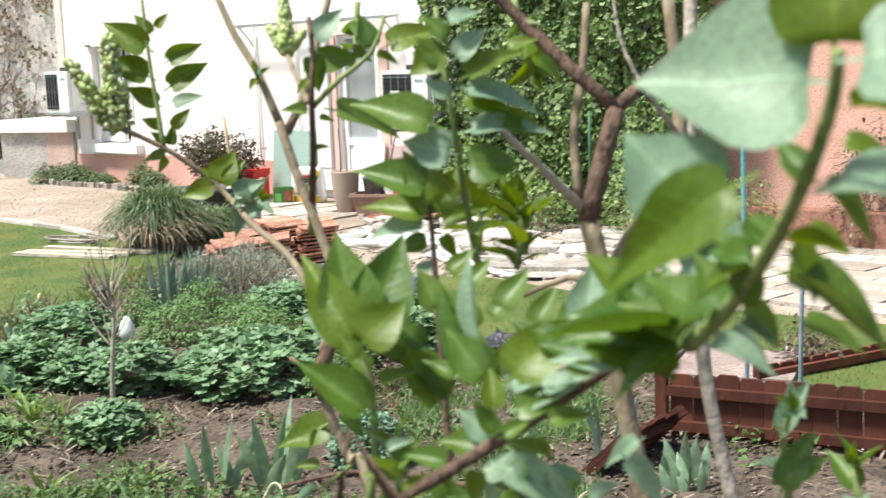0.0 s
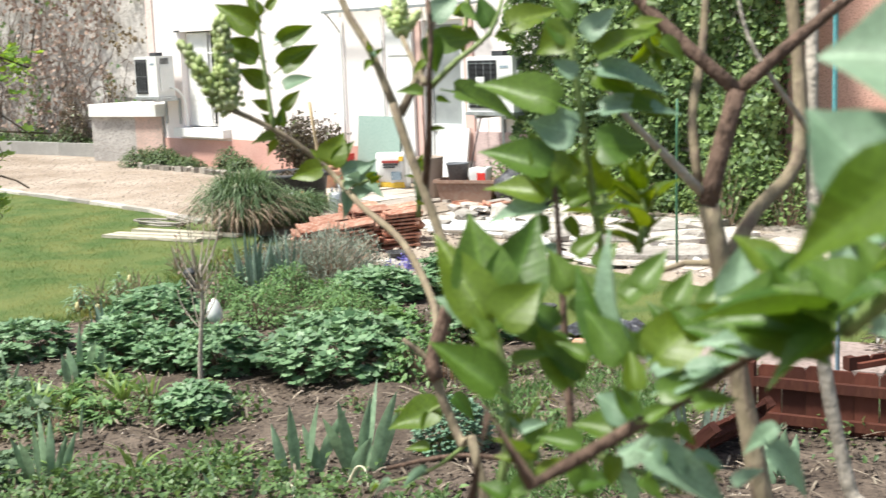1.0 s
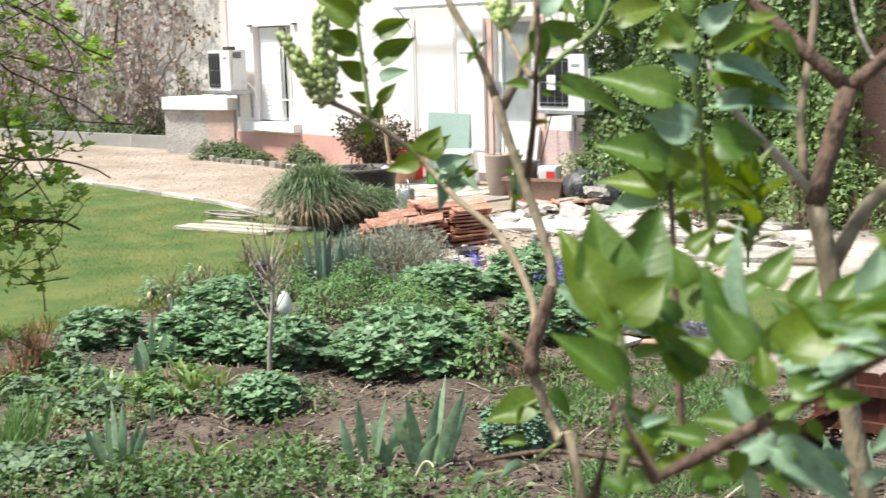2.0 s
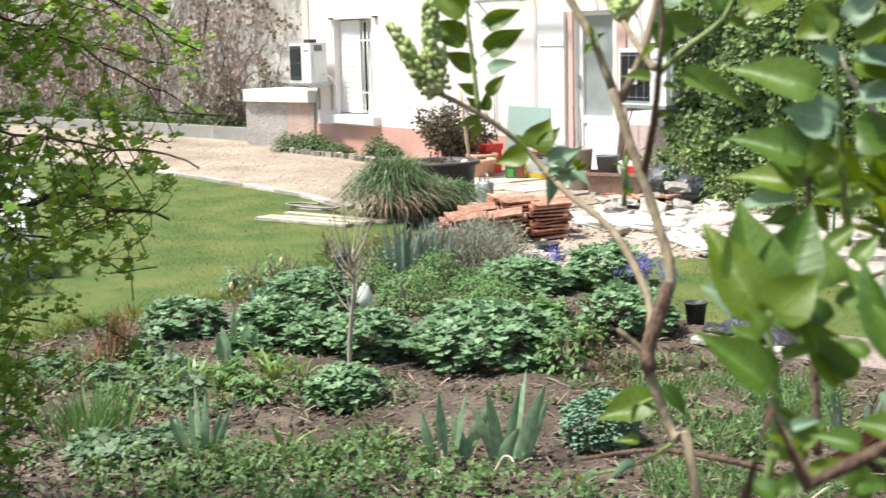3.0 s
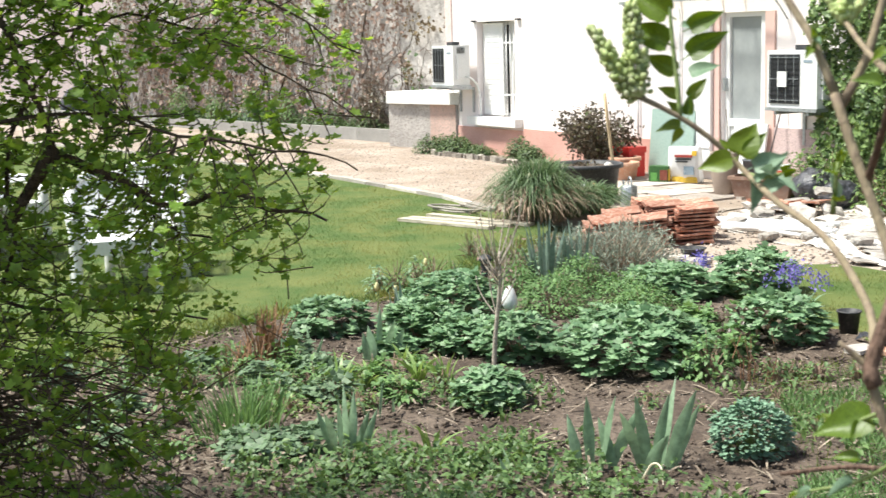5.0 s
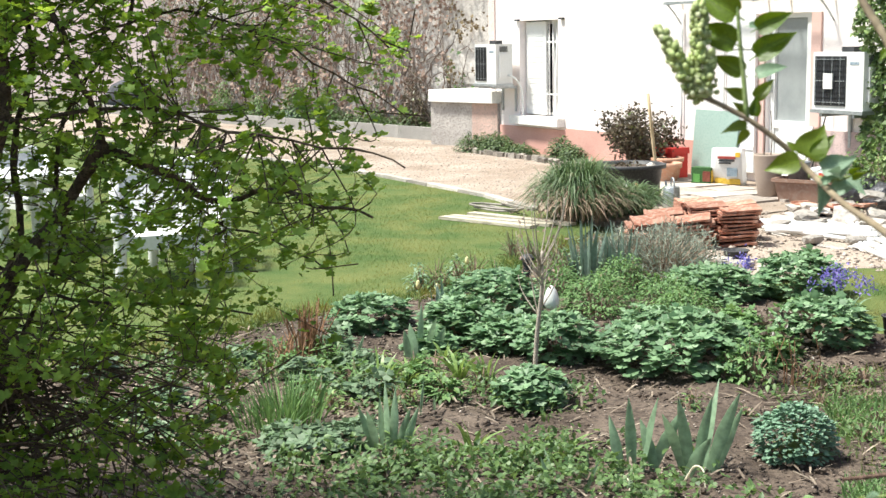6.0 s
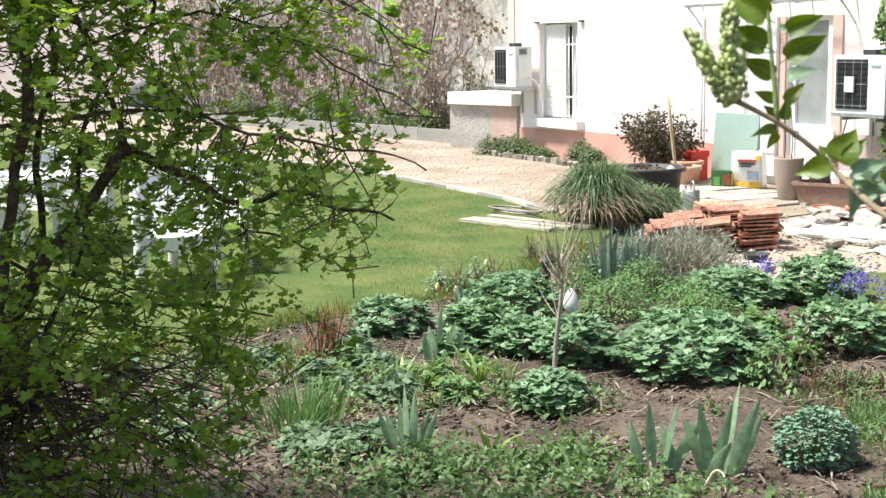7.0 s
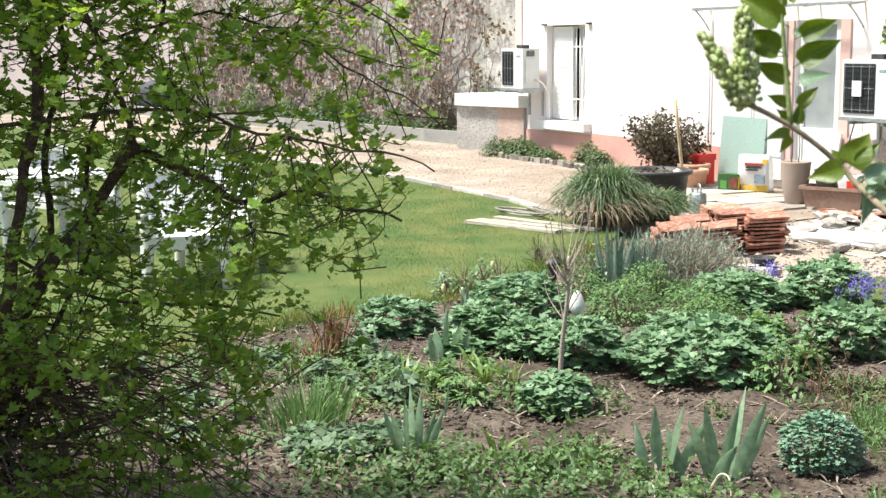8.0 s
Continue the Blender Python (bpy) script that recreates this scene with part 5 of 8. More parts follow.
for i in range(60):
    x = -1.2 + 3.0 * RNG.random()
    tube_data([(x, 0.12, 0), (x + 0.1 * RNG.normal(), 0.1, 1.2), (x + 0.12 * RNG.normal(), 0.1, 2.6 + RNG.random())], 0.02, 0.006, 4, v, f)
tagged(mesh_ob("woody_stem", v, f, BARK_S, ivy, "woody ivy stems"), kind="stuff")
for x, y, r, h in ((-9.55, 9.3, 0.3, 0.5), (-9.0, 9.15, 0.35, 0.6), (-7.6, 8.9, 0.3, 0.5), (-6.6, 9.0, 0.4, 0.7), (-8.3, 9.0, 0.25, 0.4), (-6.1, 9.1, 0.35, 0.7), (-5.75, 9.2, 0.3, 0.55)):
    tuft("under_ivy_plant", x, y, r, h, 500, 0.05, L_IVY, "dark leafy plant under the ivy")


# ---- things before the house ----
def pot(name, x, y, prof, mat, label, cat="plant pot", soil_z=None, soil_r=0.1, squash=1.0):
    t = thing(name, x, y, 0, 0, label, cat)
    part("body", turned(prof, 32, squash), mat, t, smooth=True)
    if soil_z:
        part("soil", turned([(0, soil_z), (soil_r, soil_z + 0.004), (soil_r, soil_z - 0.02), (0, soil_z - 0.02)], 24, squash), SOIL, t, "dark soil")
    return t


bp_ = pot("tub", -10.66, 7.5, [(0, 0), (0.27, 0), (0.29, 0.02), (0.33, 0.34), (0.37, 0.345), (0.37, 0.38), (0.35, 0.385), (0.325, 0.37), (0.30, 0.26), (0, 0.26)], BLACKPOT, "large black plastic plant tub full of soil", soil_z=0.345, soil_r=0.318)
n = 60
q = RNG.normal(size=(n, 3)) * np.array((0.12, 0.12, 0.01)) + np.array((0, 0, 0.36))
cloud("withered_leaves", LEAF, frames_from(rand_dirs(n, 0.4), rand_dirs(n, 0.8), 0.03 + 0.02 * RNG.random(n)), q, L_PUR, bp_, "withered leaves on the soil", "stuff")
for i, (x, y) in enumerate(((0.22, 0.12), (0.1, 0.2))):
    st = part("stone", turned([(0, 0.34), (0.04, 0.35), (0.045, 0.365), (0.02, 0.385), (0, 0.39)], 8), STONE_W, bp_, "pale stone", smooth=False)
    st.matrix_basis = pose(x, y, 0)
urn = pot("tall_planter", -10.16, 8.82, [(0, 0), (0.085, 0), (0.092, 0.01), (0.13, 0.22), (0.142, 0.38), (0.145, 0.42), (0.148, 0.435), (0.138, 0.44), (0.128, 0.42), (0.12, 0.36), (0, 0.36)], TAUPE, "tall tapered taupe planter with bare stems", soil_z=0.40, soil_r=0.122)
for dx in (-0.07, 0.03):
    tube("stem", [(dx, 0, 0.38), (dx + 0.005, 0.01, 0.6), (dx - 0.01, 0.0, 0.86)], 0.006, 0.004, BARK_D, urn, n=6, step=0.1)
globe = thing("garden_ball", -10.02, 7.02, 0, 0, "small white ball on a stake before the tub", "ornament")
tube("stake", [(0, 0, -0.05), (0, 0, 0.12), (0, 0, 0.22)], 0.005, 0.005, DARKMETAL, globe, n=6, step=0.2)
part("ball", turned([(0, 0.215), (0.018, 0.222), (0.028, 0.243), (0.018, 0.264), (0, 0.271)], 14), PLASTIC_W, globe, "white ball", smooth=True)
mound("rusty_plant", -9.93, 7.08, 0.16, 0.13, 0.26, 260, 0.035, leafy("rusty_leaf", (0.16, 0.09, 0.03), (0.36, 0.20, 0.06), 0.2, 0.7), "rust-coloured withered plant before the tub", shape=LEAF, fill=0.3)
pot("terracotta_pot", -11.95, 8.93, [(0, 0), (0.10, 0), (0.11, 0.01), (0.14, 0.16), (0.165, 0.165), (0.168, 0.215), (0.15, 0.22), (0.14, 0.18), (0, 0.18)], TERRA, "terracotta flower pot filled with soil", soil_z=0.19, soil_r=0.141)
pot("terracotta_pot", -12.2, 9.12, [(0, 0), (0.12, 0), (0.13, 0.01), (0.16, 0.2), (0.185, 0.205), (0.188, 0.245), (0.17, 0.25), (0.16, 0.22), (0, 0.22)], TERRA, "terracotta flower pot behind another", soil_z=0.23, soil_r=0.161)
rc = thing("red_box", -12.42, 9.32, 0, 4, "bright red plastic box with a lid", "box")
part("body", boxed(-0.20, 0.17, -0.12, 0.12, 0, 0.27), RED, rc, bevel=0.02)
part("lid", boxed(-0.215, 0.185, -0.13, 0.13, 0.271, 0.34), RED, rc, "red lid", bevel=0.02)
mb = thing("mint_board", -12.06, FY - 0.13, 0, 0, "pale mint-green board leaning on the house", "board")
part("board", boxed(-0.36, 0.41, -0.012, 0.012, 0, 0.76, m=Matrix.Rotation(radians(-5), 4, "X")), MINT, mb, bevel=0.003)
wb = thing("white_board", -10.75, FY - 0.16, 0, 0, "white board leaning beside the door", "board")
part("board", boxed(-0.25, 0.25, -0.012, 0.012, 0, 0.66, m=Matrix.Rotation(radians(-9), 4, "X")), WHITE, wb, bevel=0.003)
sack = thing("compost_sack", -11.36, FY - 0.44, 0, 34, "white printed sack of compost", "sack")
sb_ = boxed(-0.175, 0.175, -0.07, 0.07, 0, 0.40)
bmesh.ops.subdivide_edges(sb_, edges=sb_.edges[:], cuts=5, use_grid_fill=True)
for q in sb_.verts:
    h = q.co.z / 0.40
    q.co.y *= 0.35 + 0.9 * math.sin(math.pi * min(1, 0.12 + 0.8 * h)) ** 0.6
    q.co.x *= 1 - 0.08 * h + 0.03 * noise.noise(q.co * 12)
    q.co.y += 0.02 * noise.noise(q.co * 9) - 0.05 * h
part("bag", sb_, PLASTIC_W, sack, smooth=True)
for nm, a, mt in (("print_bar", (-0.09, 0.10, 0.29, 0.315), REDP), ("print_bar", (-0.08, 0.09, 0.262, 0.278), DARKMETAL), ("print_bar", (-0.08, 0.05, 0.235, 0.248), DARKMETAL), ("print_patch", (0.01, 0.12, 0.10, 0.19), BLUEP), ("print_band", (-0.13, 0.15, 0.012, 0.075), YELLOW), ("print_patch", (0.10, 0.15, 0.31, 0.36), YELLOW)):
    hh = (a[2] + a[3]) / 0.8
    fy = -(0.07 * (0.35 + 0.9 * math.sin(math.pi * min(1, 0.12 + 0.8 * hh)) ** 0.6) + 0.05 * hh + 0.016)
    o = part(nm, boxed(a[0], a[1], fy - 0.004, fy + 0.016, a[2], a[3]), mt, sack)
carton = thing("seed_box", -11.53, FY - 0.66, 0, 30, "small printed green and yellow garden product box", "box")
part("body", boxed(-0.11, 0.11, -0.06, 0.06, 0, 0.19), GREENP, carton, bevel=0.004)
part("print_patch", boxed(-0.085, -0.01, -0.066, -0.061, 0.03, 0.12), surface("leaf_green_print", (0.09, 0.26, 0.06), (0.14, 0.34, 0.09), 4, 0.6, 0.05, 60), carton)
part("print_patch", boxed(0.02, 0.105, -0.066, -0.061, 0.04, 0.15), surface("dark_red_print", (0.16, 0.04, 0.03), (0.24, 0.08, 0.05), 9, 0.6, 0.05, 60), carton)
part("print_patch", boxed(0.111, 0.115, -0.05, 0.05, 0.03, 0.16), YELLOW, carton)
can_ = thing("watering_can", -10.12, 7.62, 0, -20, "grey metal watering can", "watering can")
part("body", turned([(0, 0), (0.08, 0), (0.083, 0.01), (0.078, 0.19), (0.07, 0.20), (0, 0.205)], 24), METAL_G, can_, smooth=True)
tube("handle", [(-0.02, 0, 0.19), (-0.01, 0, 0.27), (0.05, 0, 0.28), (0.085, 0, 0.22), (0.08, 0, 0.10)], 0.008, 0.008, METAL_G, can_, n=8)
tube("spout", [(-0.075, 0, 0.05), (-0.14, 0, 0.12), (-0.19, 0, 0.23)], 0.016, 0.010, METAL_G, can_, n=8)
br = thing("broom_handle", -10.78, 7.97, 0, 0, "pale wooden tool handle leaning against the black tub", "tool")
tube("pole", [(0, 0, 0.0), (-0.037, -0.050, 0.5), (-0.073, -0.100, 1.04)], 0.017, 0.016, WOODPOLE, br, n=10, step=0.2)
tr_ = thing("planter_trough", -9.72, 8.95, 0, 27, "weathered rectangular terracotta trough holding a bucket and bags", "planter")
tb = bmesh.new()
rings = [(0.26, 0.11, 0), (0.30, 0.135, 0.19), (0.325, 0.155, 0.195), (0.325, 0.155, 0.225), (0.30, 0.135, 0.225), (0.28, 0.12, 0.17)]
rv = [[tb.verts.new((sx * a, sy * b, z)) for sx, sy in ((-1, -1), (1, -1), (1, 1), (-1, 1))] for a, b, z in rings]
for p_, q_ in zip(rv, rv[1:]):
    for i in range(4):
        tb.faces.new((p_[i], p_[(i + 1) % 4], q_[(i + 1) % 4], q_[i]))
tb.faces.new(rv[0][::-1]), tb.faces.new(rv[-1])
part("trough", tb, TERRA_D, tr_)
bk = thing("bucket", -9.82, 8.9, 0.17, 0, "dark grey plastic bucket in the trough", "bucket")
part("body", turned([(0, 0), (0.085, 0), (0.11, 0.2), (0.118, 0.2), (0.118, 0.215), (0.105, 0.215), (0.085, 0.03), (0, 0.03)], 22), surface("grey_plastic", (0.13, 0.14, 0.16), (0.18, 0.19, 0.21), 4, 0.5, 0.05, 60), bk, smooth=True)
wbg = thing("small_bag", -9.60, 9.0, 0.17, 20, "small white bag with a red print", "bag")
sb_ = boxed(-0.10, 0.10, -0.05, 0.05, 0, 0.17)
bmesh.ops.subdivide_edges(sb_, edges=sb_.edges[:], cuts=4, use_grid_fill=True)
for q in sb_.verts:
    q.co += Vector((noise.noise(q.co * 14), noise.noise(q.co * 14 + Vector((5, 0, 0))), noise.noise(q.co * 11))) * 0.018
part("bag", sb_, PLASTIC_W, wbg, smooth=True)
part("print_patch", boxed(0.0, 0.09, -0.075, -0.068, 0.04, 0.12), RED, wbg, "red print")
tool = thing("leaning_rod", -10.33, FY - 0.3, 0, 0, "thin dark rod leaning on the house wall", "tool")
tube("rod", [(0, 0, 0), (0.02, 0.14, 0.5), (0.04, 0.285, 1.0)], 0.008, 0.008, DARKMETAL, tool, n=6, step=0.3)
for x, y, r in ((-9.15, 9.05, 0.22), (-8.75, 8.95, 0.18)):
    bg = thing("rubbish_bag", x, y, 0, 0, "crumpled black rubbish bag under the ivy", "bag", "rubbish bags")
    b = bmesh.new()
    bmesh.ops.create_icosphere(b, subdivisions=3, radius=r)
    for q in b.verts:
        q.co += q.co.normalized() * 0.05 * noise.noise(q.co * 11)
        q.co.z = max(q.co.z * 0.8, -r * 0.7) + r * 0.7
    part("bag", b, BIN, bg, smooth=True)

# terrace slabs at the door
ter = tagged(new("terrace"), "pale pinkish paving slabs before the door", kind="structure")
i = 0
for r in range(3):
    for c_ in range(5):
        x, y = -11.9 + c_ * 0.46 + 0.05 * RNG.normal(), 8.05 + r * 0.46 + 0.02 * RNG.normal()
        o = part("slab", boxed(-0.22, 0.22, -0.22, 0.22, -0.03, 0.022), PAVER, ter, bevel=0.006) if i == 0 else twin(o, pose(0, 0, 0), ter)
        o.matrix_basis = pose(x, y, 0.004 * RNG.random(), RNG.normal() * 0.6, RNG.normal() * 0.6, RNG.normal() * 2)
        i += 1


# ---- stack of clay tiles ----
def clay_tile(bm=None):
    bm = boxed(-0.15, 0.15, -0.11, 0.11, 0, 0.014)
    box(bm, -0.15, -0.125, -0.11, 0.11, 0.0141, 0.022)
    box(bm, 0.11, 0.15, -0.11, 0.11, -0.008, -0.0001)
    return bm


first_tile = None
for u_, w_, nt_, rz, lean_x, lean_y in ((-0.40, 0.02, 6, 62, 10, -9), (-0.22, 0.24, 7, 58, 9, -8), (-0.12, -0.16, 7, 66, 8, -9), (0.06, 0.10, 10, 60, 5, -6), (0.02, 0.42, 10, 64, 5, -5), (0.27, -0.04, 10, 56, 3, -4), (0.32, 0.28, 10, 60, 3, -3)):
    cx, cy = -8.16 + 0.439 * u_ - 0.898 * w_, 6.42 + 0.898 * u_ + 0.439 * w_
    grp = thing("tile_pile", cx, cy, 0, rz, "slumped stack of used orange clay roof tiles", "roof tiles", "tile stacks")
    for k in range(nt_):
        m = pose(RNG.normal() * 0.016 + k * 0.003, RNG.normal() * 0.014, 0.012 + k * 0.027 + (0.17 * math.sin(radians(abs(lean_y))) + 0.11 * math.sin(radians(lean_x))) * min(1, 0.25 + k / nt_), lean_x * min(1, 0.3 + k / nt_) + RNG.normal() * 1.6, lean_y * min(1, 0.3 + k / nt_) + RNG.normal() * 1.6, RNG.normal() * 7)
        if first_tile is None:
            first_tile = part("tile", clay_tile(), TILE, grp)
            first_tile.matrix_basis = m
        else:
            twin(first_tile, m, grp)

# ---- rubble, slabs and pipes ----
stones = []
for k in range(6):
    b = bmesh.new()
    bmesh.ops.create_icosphere(b, subdivisions=2, radius=0.1)
    s = Vector(((1.7, 1.1, 0.14), (1.1, 0.8, 0.32), (2.3, 0.9, 0.11), (0.8, 0.7, 0.36), (2.0, 1.4, 0.10), (1.6, 0.7, 0.2))[k])
    for q in b.verts:
        c0 = q.co.copy()
        q.co = Vector([max(-0.075, min(0.075, a)) for a in q.co]) * (1 + 0.35 * noise.noise(c0 * 13 + Vector((k * 7, 0, 0))))
        q.co = Vector((q.co.x * s.x, q.co.y * s.y, q.co.z * s.z))
    lo = min(q.co.z for q in b.verts)
    for q in b.verts:
        q.co.z -= lo
    o = part("rubble_stone", b, STONE_W)
    stones.append(tagged(o, "pale broken stone in the rubble heap", "stone", "rubble stones"))
zone = [(-8.3, 7.3), (-7.2, 6.95), (-6.1, 7.0), (-5.6, 7.8), (-6.4, 8.9), (-8.9, 9.1), (-9.3, 8.4), (-8.9, 7.9)]
pl = spread(zone, 120)
for i, (x, y) in enumerate(pl):
    src = stones[i % 6]
    hgt = 0.10 * max(0, 1 - math.hypot(x + 8.6, y - 8.05) / 0.6)
    m = pose(x, y, hgt * RNG.random() - 0.004, RNG.normal() * 5, RNG.normal() * 5, RNG.random() * 360) @ Matrix.Scale(0.6 + 1.1 * RNG.random(), 4)
    if i < 6:
        src.matrix_basis = m
    else:
        o = copy_thing(src, m)
        o.matrix_basis = m
for x, y, z, rz, mt in ((-8.72, 8.12, 0.02, 20, TILE), (-8.6, 8.3, 0.10, 50, TILE), (-8.75, 8.35, 0.06, 75, TILE), (-8.5, 8.35, 0.13, 15, TILE), (-8.8, 8.15, 0.11, 10, TILE), (-6.9, 8.2, 0.03, 70, TILE)):
    o = thing("loose_tile", x, y, 0, rz, "loose clay tile on the rubble", "roof tile", "loose tiles")
    twin(first_tile, pose(0, 0, z, RNG.normal() * 6, RNG.normal() * 6, 0), o)
for x, y, z, rx, ry, rz, k, size in ((-8.62, 8.28, 0.02, 4, 10, 30, 1, 1.5), (-8.42, 8.22, 0.0, 70, 10, 20, 3, 2.0), (-8.72, 8.42, 0.05, 8, -6, 80, 1, 1.6), (-8.5, 8.45, 0.10, 5, 12, 140, 0, 1.2), (-8.3, 8.4, 0.02, 20, 8, 60, 3, 1.5), (-8.85, 8.2, 0.0, 6, 5, 10, 5, 1.2), (-8.55, 8.62, 0.16, 10, 5, 40, 1, 1.3)):
    m = pose(x, y, z, rx, ry, rz) @ Matrix.Scale(size, 4)
    o = copy_thing(stones[k], m)
    o.matrix_basis = m
for i, (x, y, rz, ln) in enumerate(((-7.6, 7.5, 150, 1.9), (-7.5, 7.62, 146, 1.7), (-7.35, 7.38, 155, 1.6), (-6.8, 7.15, 158, 1.8), (-7.9, 7.75, 140, 1.2), (-6.5, 7.4, 165, 1.5), (-6.2, 7.7, 150, 1.4))):
    t = thing("plastic_pipe", x, y, 0.02, rz, "long pale plastic pipe lying on the ground", "pipe", "pale pipes")
    tube("pipe", [(-ln / 2, 0, 0), (-ln / 5, 0.03 * RNG.normal(), 0.003), (ln / 4, 0.04 * RNG.normal(), 0), (ln / 2, 0, 0.01)], 0.02, 0.02, PLASTIC_W, t, n=8, step=0.15)
for x, y, rz, w, l in ((-7.0, 7.9, 20, 0.22, 0.4), (-6.3, 8.2, 60, 0.25, 0.45), (-7.6, 8.3, 10, 0.2, 0.35), (-5.9, 7.5, 35, 0.22, 0.5), (-6.8, 8.6, 80, 0.25, 0.4)):
    t = thing("broken_slab", x, y, 0.005, rz, "broken pale stone slab lying on the ground", "slab", "broken slabs")
    part("slab", prism([(-l, -w), (-l * 0.2, -w * 1.15), (l, -w * 0.7), (l * 0.9, w * 0.8), (0, w), (-l * 0.8, w * 0.7)], 0, 0.05), STONE_W, t, bevel=0.006)

for i in range(11):
    q = i / 10
    t = thing("plastic_pipe", -7.850 + -0.416 * q + 0.04 * RNG.normal(), 7.364 + 0.387 * q + 0.03 * RNG.normal(), 0.03 + 0.012 * (i % 3), 25.0 + RNG.normal() * 2.5, "long pale plastic pipe lying on the ground", "pipe", "pale pipes")
    ln = 0.98 * (0.8 + 0.3 * RNG.random())
    tube("pipe", [(-ln / 2, 0, 0), (-ln / 5, 0.03 * RNG.normal(), 0.003), (ln / 4, 0.03 * RNG.normal(), 0), (ln / 2, 0, 0.01)], 0.017, 0.017, PLASTIC_W, t, n=8, step=0.15)

# crazy paving
pav = tagged(new("paving"), "pale irregular stone paving", kind="structure")
i = 0
for r in range(8):
    for c_ in range(14):
        x, y = -6.0 + c_ * 0.40 + 0.20 * (r % 2), 7.2 + r * 0.31
        w, h = 0.205 + 0.01 * RNG.random(), 0.158 + 0.008 * RNG.random()
        k = [(sx * w * (0.86 + 0.14 * RNG.random()), sy * h * (0.86 + 0.14 * RNG.random())) for sx, sy in ((-1, -1), (0, -1.0), (1, -1), (1.0, 0), (1, 1), (0, 1.0), (-1, 1), (-1.0, 0))]
        o = part("paving_stone", prism(k, -0.03, 0.018), PAVER, pav)
        o.matrix_basis = pose(x, y, 0.004 * RNG.random(), RNG.normal() * 0.5, RNG.normal() * 0.5, RNG.normal() * 3)

# planks and hose on the lawn
for x, y, rz, ln in ((-10.08, 5.6, 20, 1.05), (-10.1, 5.75, 24, 1.1), (-10.1, 5.95, 18, 1.2)):
    t = thing("plank", x, y, 0.01, rz, "pale weathered plank lying on the lawn", "plank", "planks on the lawn")
    part("board", boxed(-ln / 2, ln / 2, -0.05, 0.05, 0, 0.025), PLANK, t, bevel=0.004)
hs = thing("garden_hose", -10.7, 6.05, 0.03, 0, "loops of pale garden hose at the lawn's edge", "hose")
tube("hose", [(0.26 * math.cos(a * 0.9) * (1 + 0.03 * a), 0.13 * math.sin(a * 0.9 + 0.3 * (a % 3)), 0.003 * a) for a in range(0, 17)], 0.010, 0.010, EDGING, hs, n=6, step=0.05)

# white chairs on the lawn, half hidden by the shrub
def garden_chair(x, y, rz):
    t = thing("garden_chair", x, y, 0.01, rz, "white slatted garden armchair on the lawn", "chair", "white garden chairs")
    s = part("seat", boxed(-0.27, 0.27, -0.26, 0.22, 0.27, 0.36), PLASTIC_W, t, bevel=0.01)
    for sx in (-1, 1):
        tube("front_leg", [(sx * 0.26, -0.26, 0), (sx * 0.25, -0.24, 0.3), (sx * 0.26, -0.22, 0.50)], 0.036, 0.045, PLASTIC_W, t, n=8, step=0.1)
        tube("back_leg", [(sx * 0.24, 0.34, 0), (sx * 0.23, 0.26, 0.32), (sx * 0.24, 0.38, 0.66)], 0.036, 0.04, PLASTIC_W, t, n=8, step=0.1)
        tube("armrest", [(sx * 0.27, -0.28, 0.50), (sx * 0.28, 0.0, 0.52), (sx * 0.24, 0.30, 0.51)], 0.03, 0.026, PLASTIC_W, t, n=8, step=0.1)
    tube("top_rail", [(-0.24, 0.38, 0.65), (-0.13, 0.42, 0.73), (0.13, 0.42, 0.73), (0.24, 0.38, 0.65)], 0.03, 0.03, PLASTIC_W, t, n=8, step=0.05)
    for i in range(6):
        x0 = -0.185 + i * 0.074
        part("back_slat", boxed(x0 - 0.0355, x0 + 0.0355, -0.010, 0.010, 0, 0.42, m=Matrix.Translation((0, 0.24, 0.31)) @ Matrix.Rotation(radians(-24), 4, "X")), PLASTIC_W, t)
    return t


for x, y, rz in ((-9.25, 2.72, 70), (-8.72, 2.32, 80), (-11.3, 2.1, 110), (-10.9, 1.35, 150)):
    garden_chair(x, y, rz)
tab = thing("garden_table", -10.7, 1.8, 0.01, 20, "round white garden table on the lawn", "table")
part("tabletop", turned([(0, 0.60), (0.42, 0.60), (0.44, 0.615), (0.42, 0.63), (0, 0.63)], 32), PLASTIC_W, tab)
for a in range(4):
    c0, s0 = math.cos(a * 1.571 + 0.5), math.sin(a * 1.571 + 0.5)
    tube("leg", [(c0 * 0.34, s0 * 0.34, 0), (c0 * 0.28, s0 * 0.28, 0.4), (c0 * 0.30, s0 * 0.30, 0.60)], 0.02, 0.02, PLASTIC_W, tab, n=8, step=0.15)

# far things behind the shrub
far = thing("neighbour_house", -49.58, 6.75, 0, -58, "pink rendered house far behind the garden", "house")
part("wall", boxed(-3, 3, -9, 16, 0, 6), surface("far_pink_plaster", (0.72, 0.56, 0.56), (0.80, 0.65, 0.645), 0.6, 0.9, 0.2, 30), far)
part("roof", prism([(-3.4, -9.4), (3.4, -9.4), (3.4, 16.4), (-3.4, 16.4)], 6.0, 6.5), ROOF, far)
hedge = thing("hedge", -31, -3, 0, 0, "tall loose green hedge at the end of the garden", "hedge")
n = 9000
pos = np.stack([RNG.normal(size=n) * 0.5, -9 + 15 * RNG.random(n), 1.3 * RNG.random(n) ** 0.8], 1)
cloud("foliage", LEAF, frames_from(rand_dirs(n), rand_dirs(n, 0.5), 0.09 + 0.08 * RNG.random(n)), pos, L_MID, hedge)
v, f = [], []
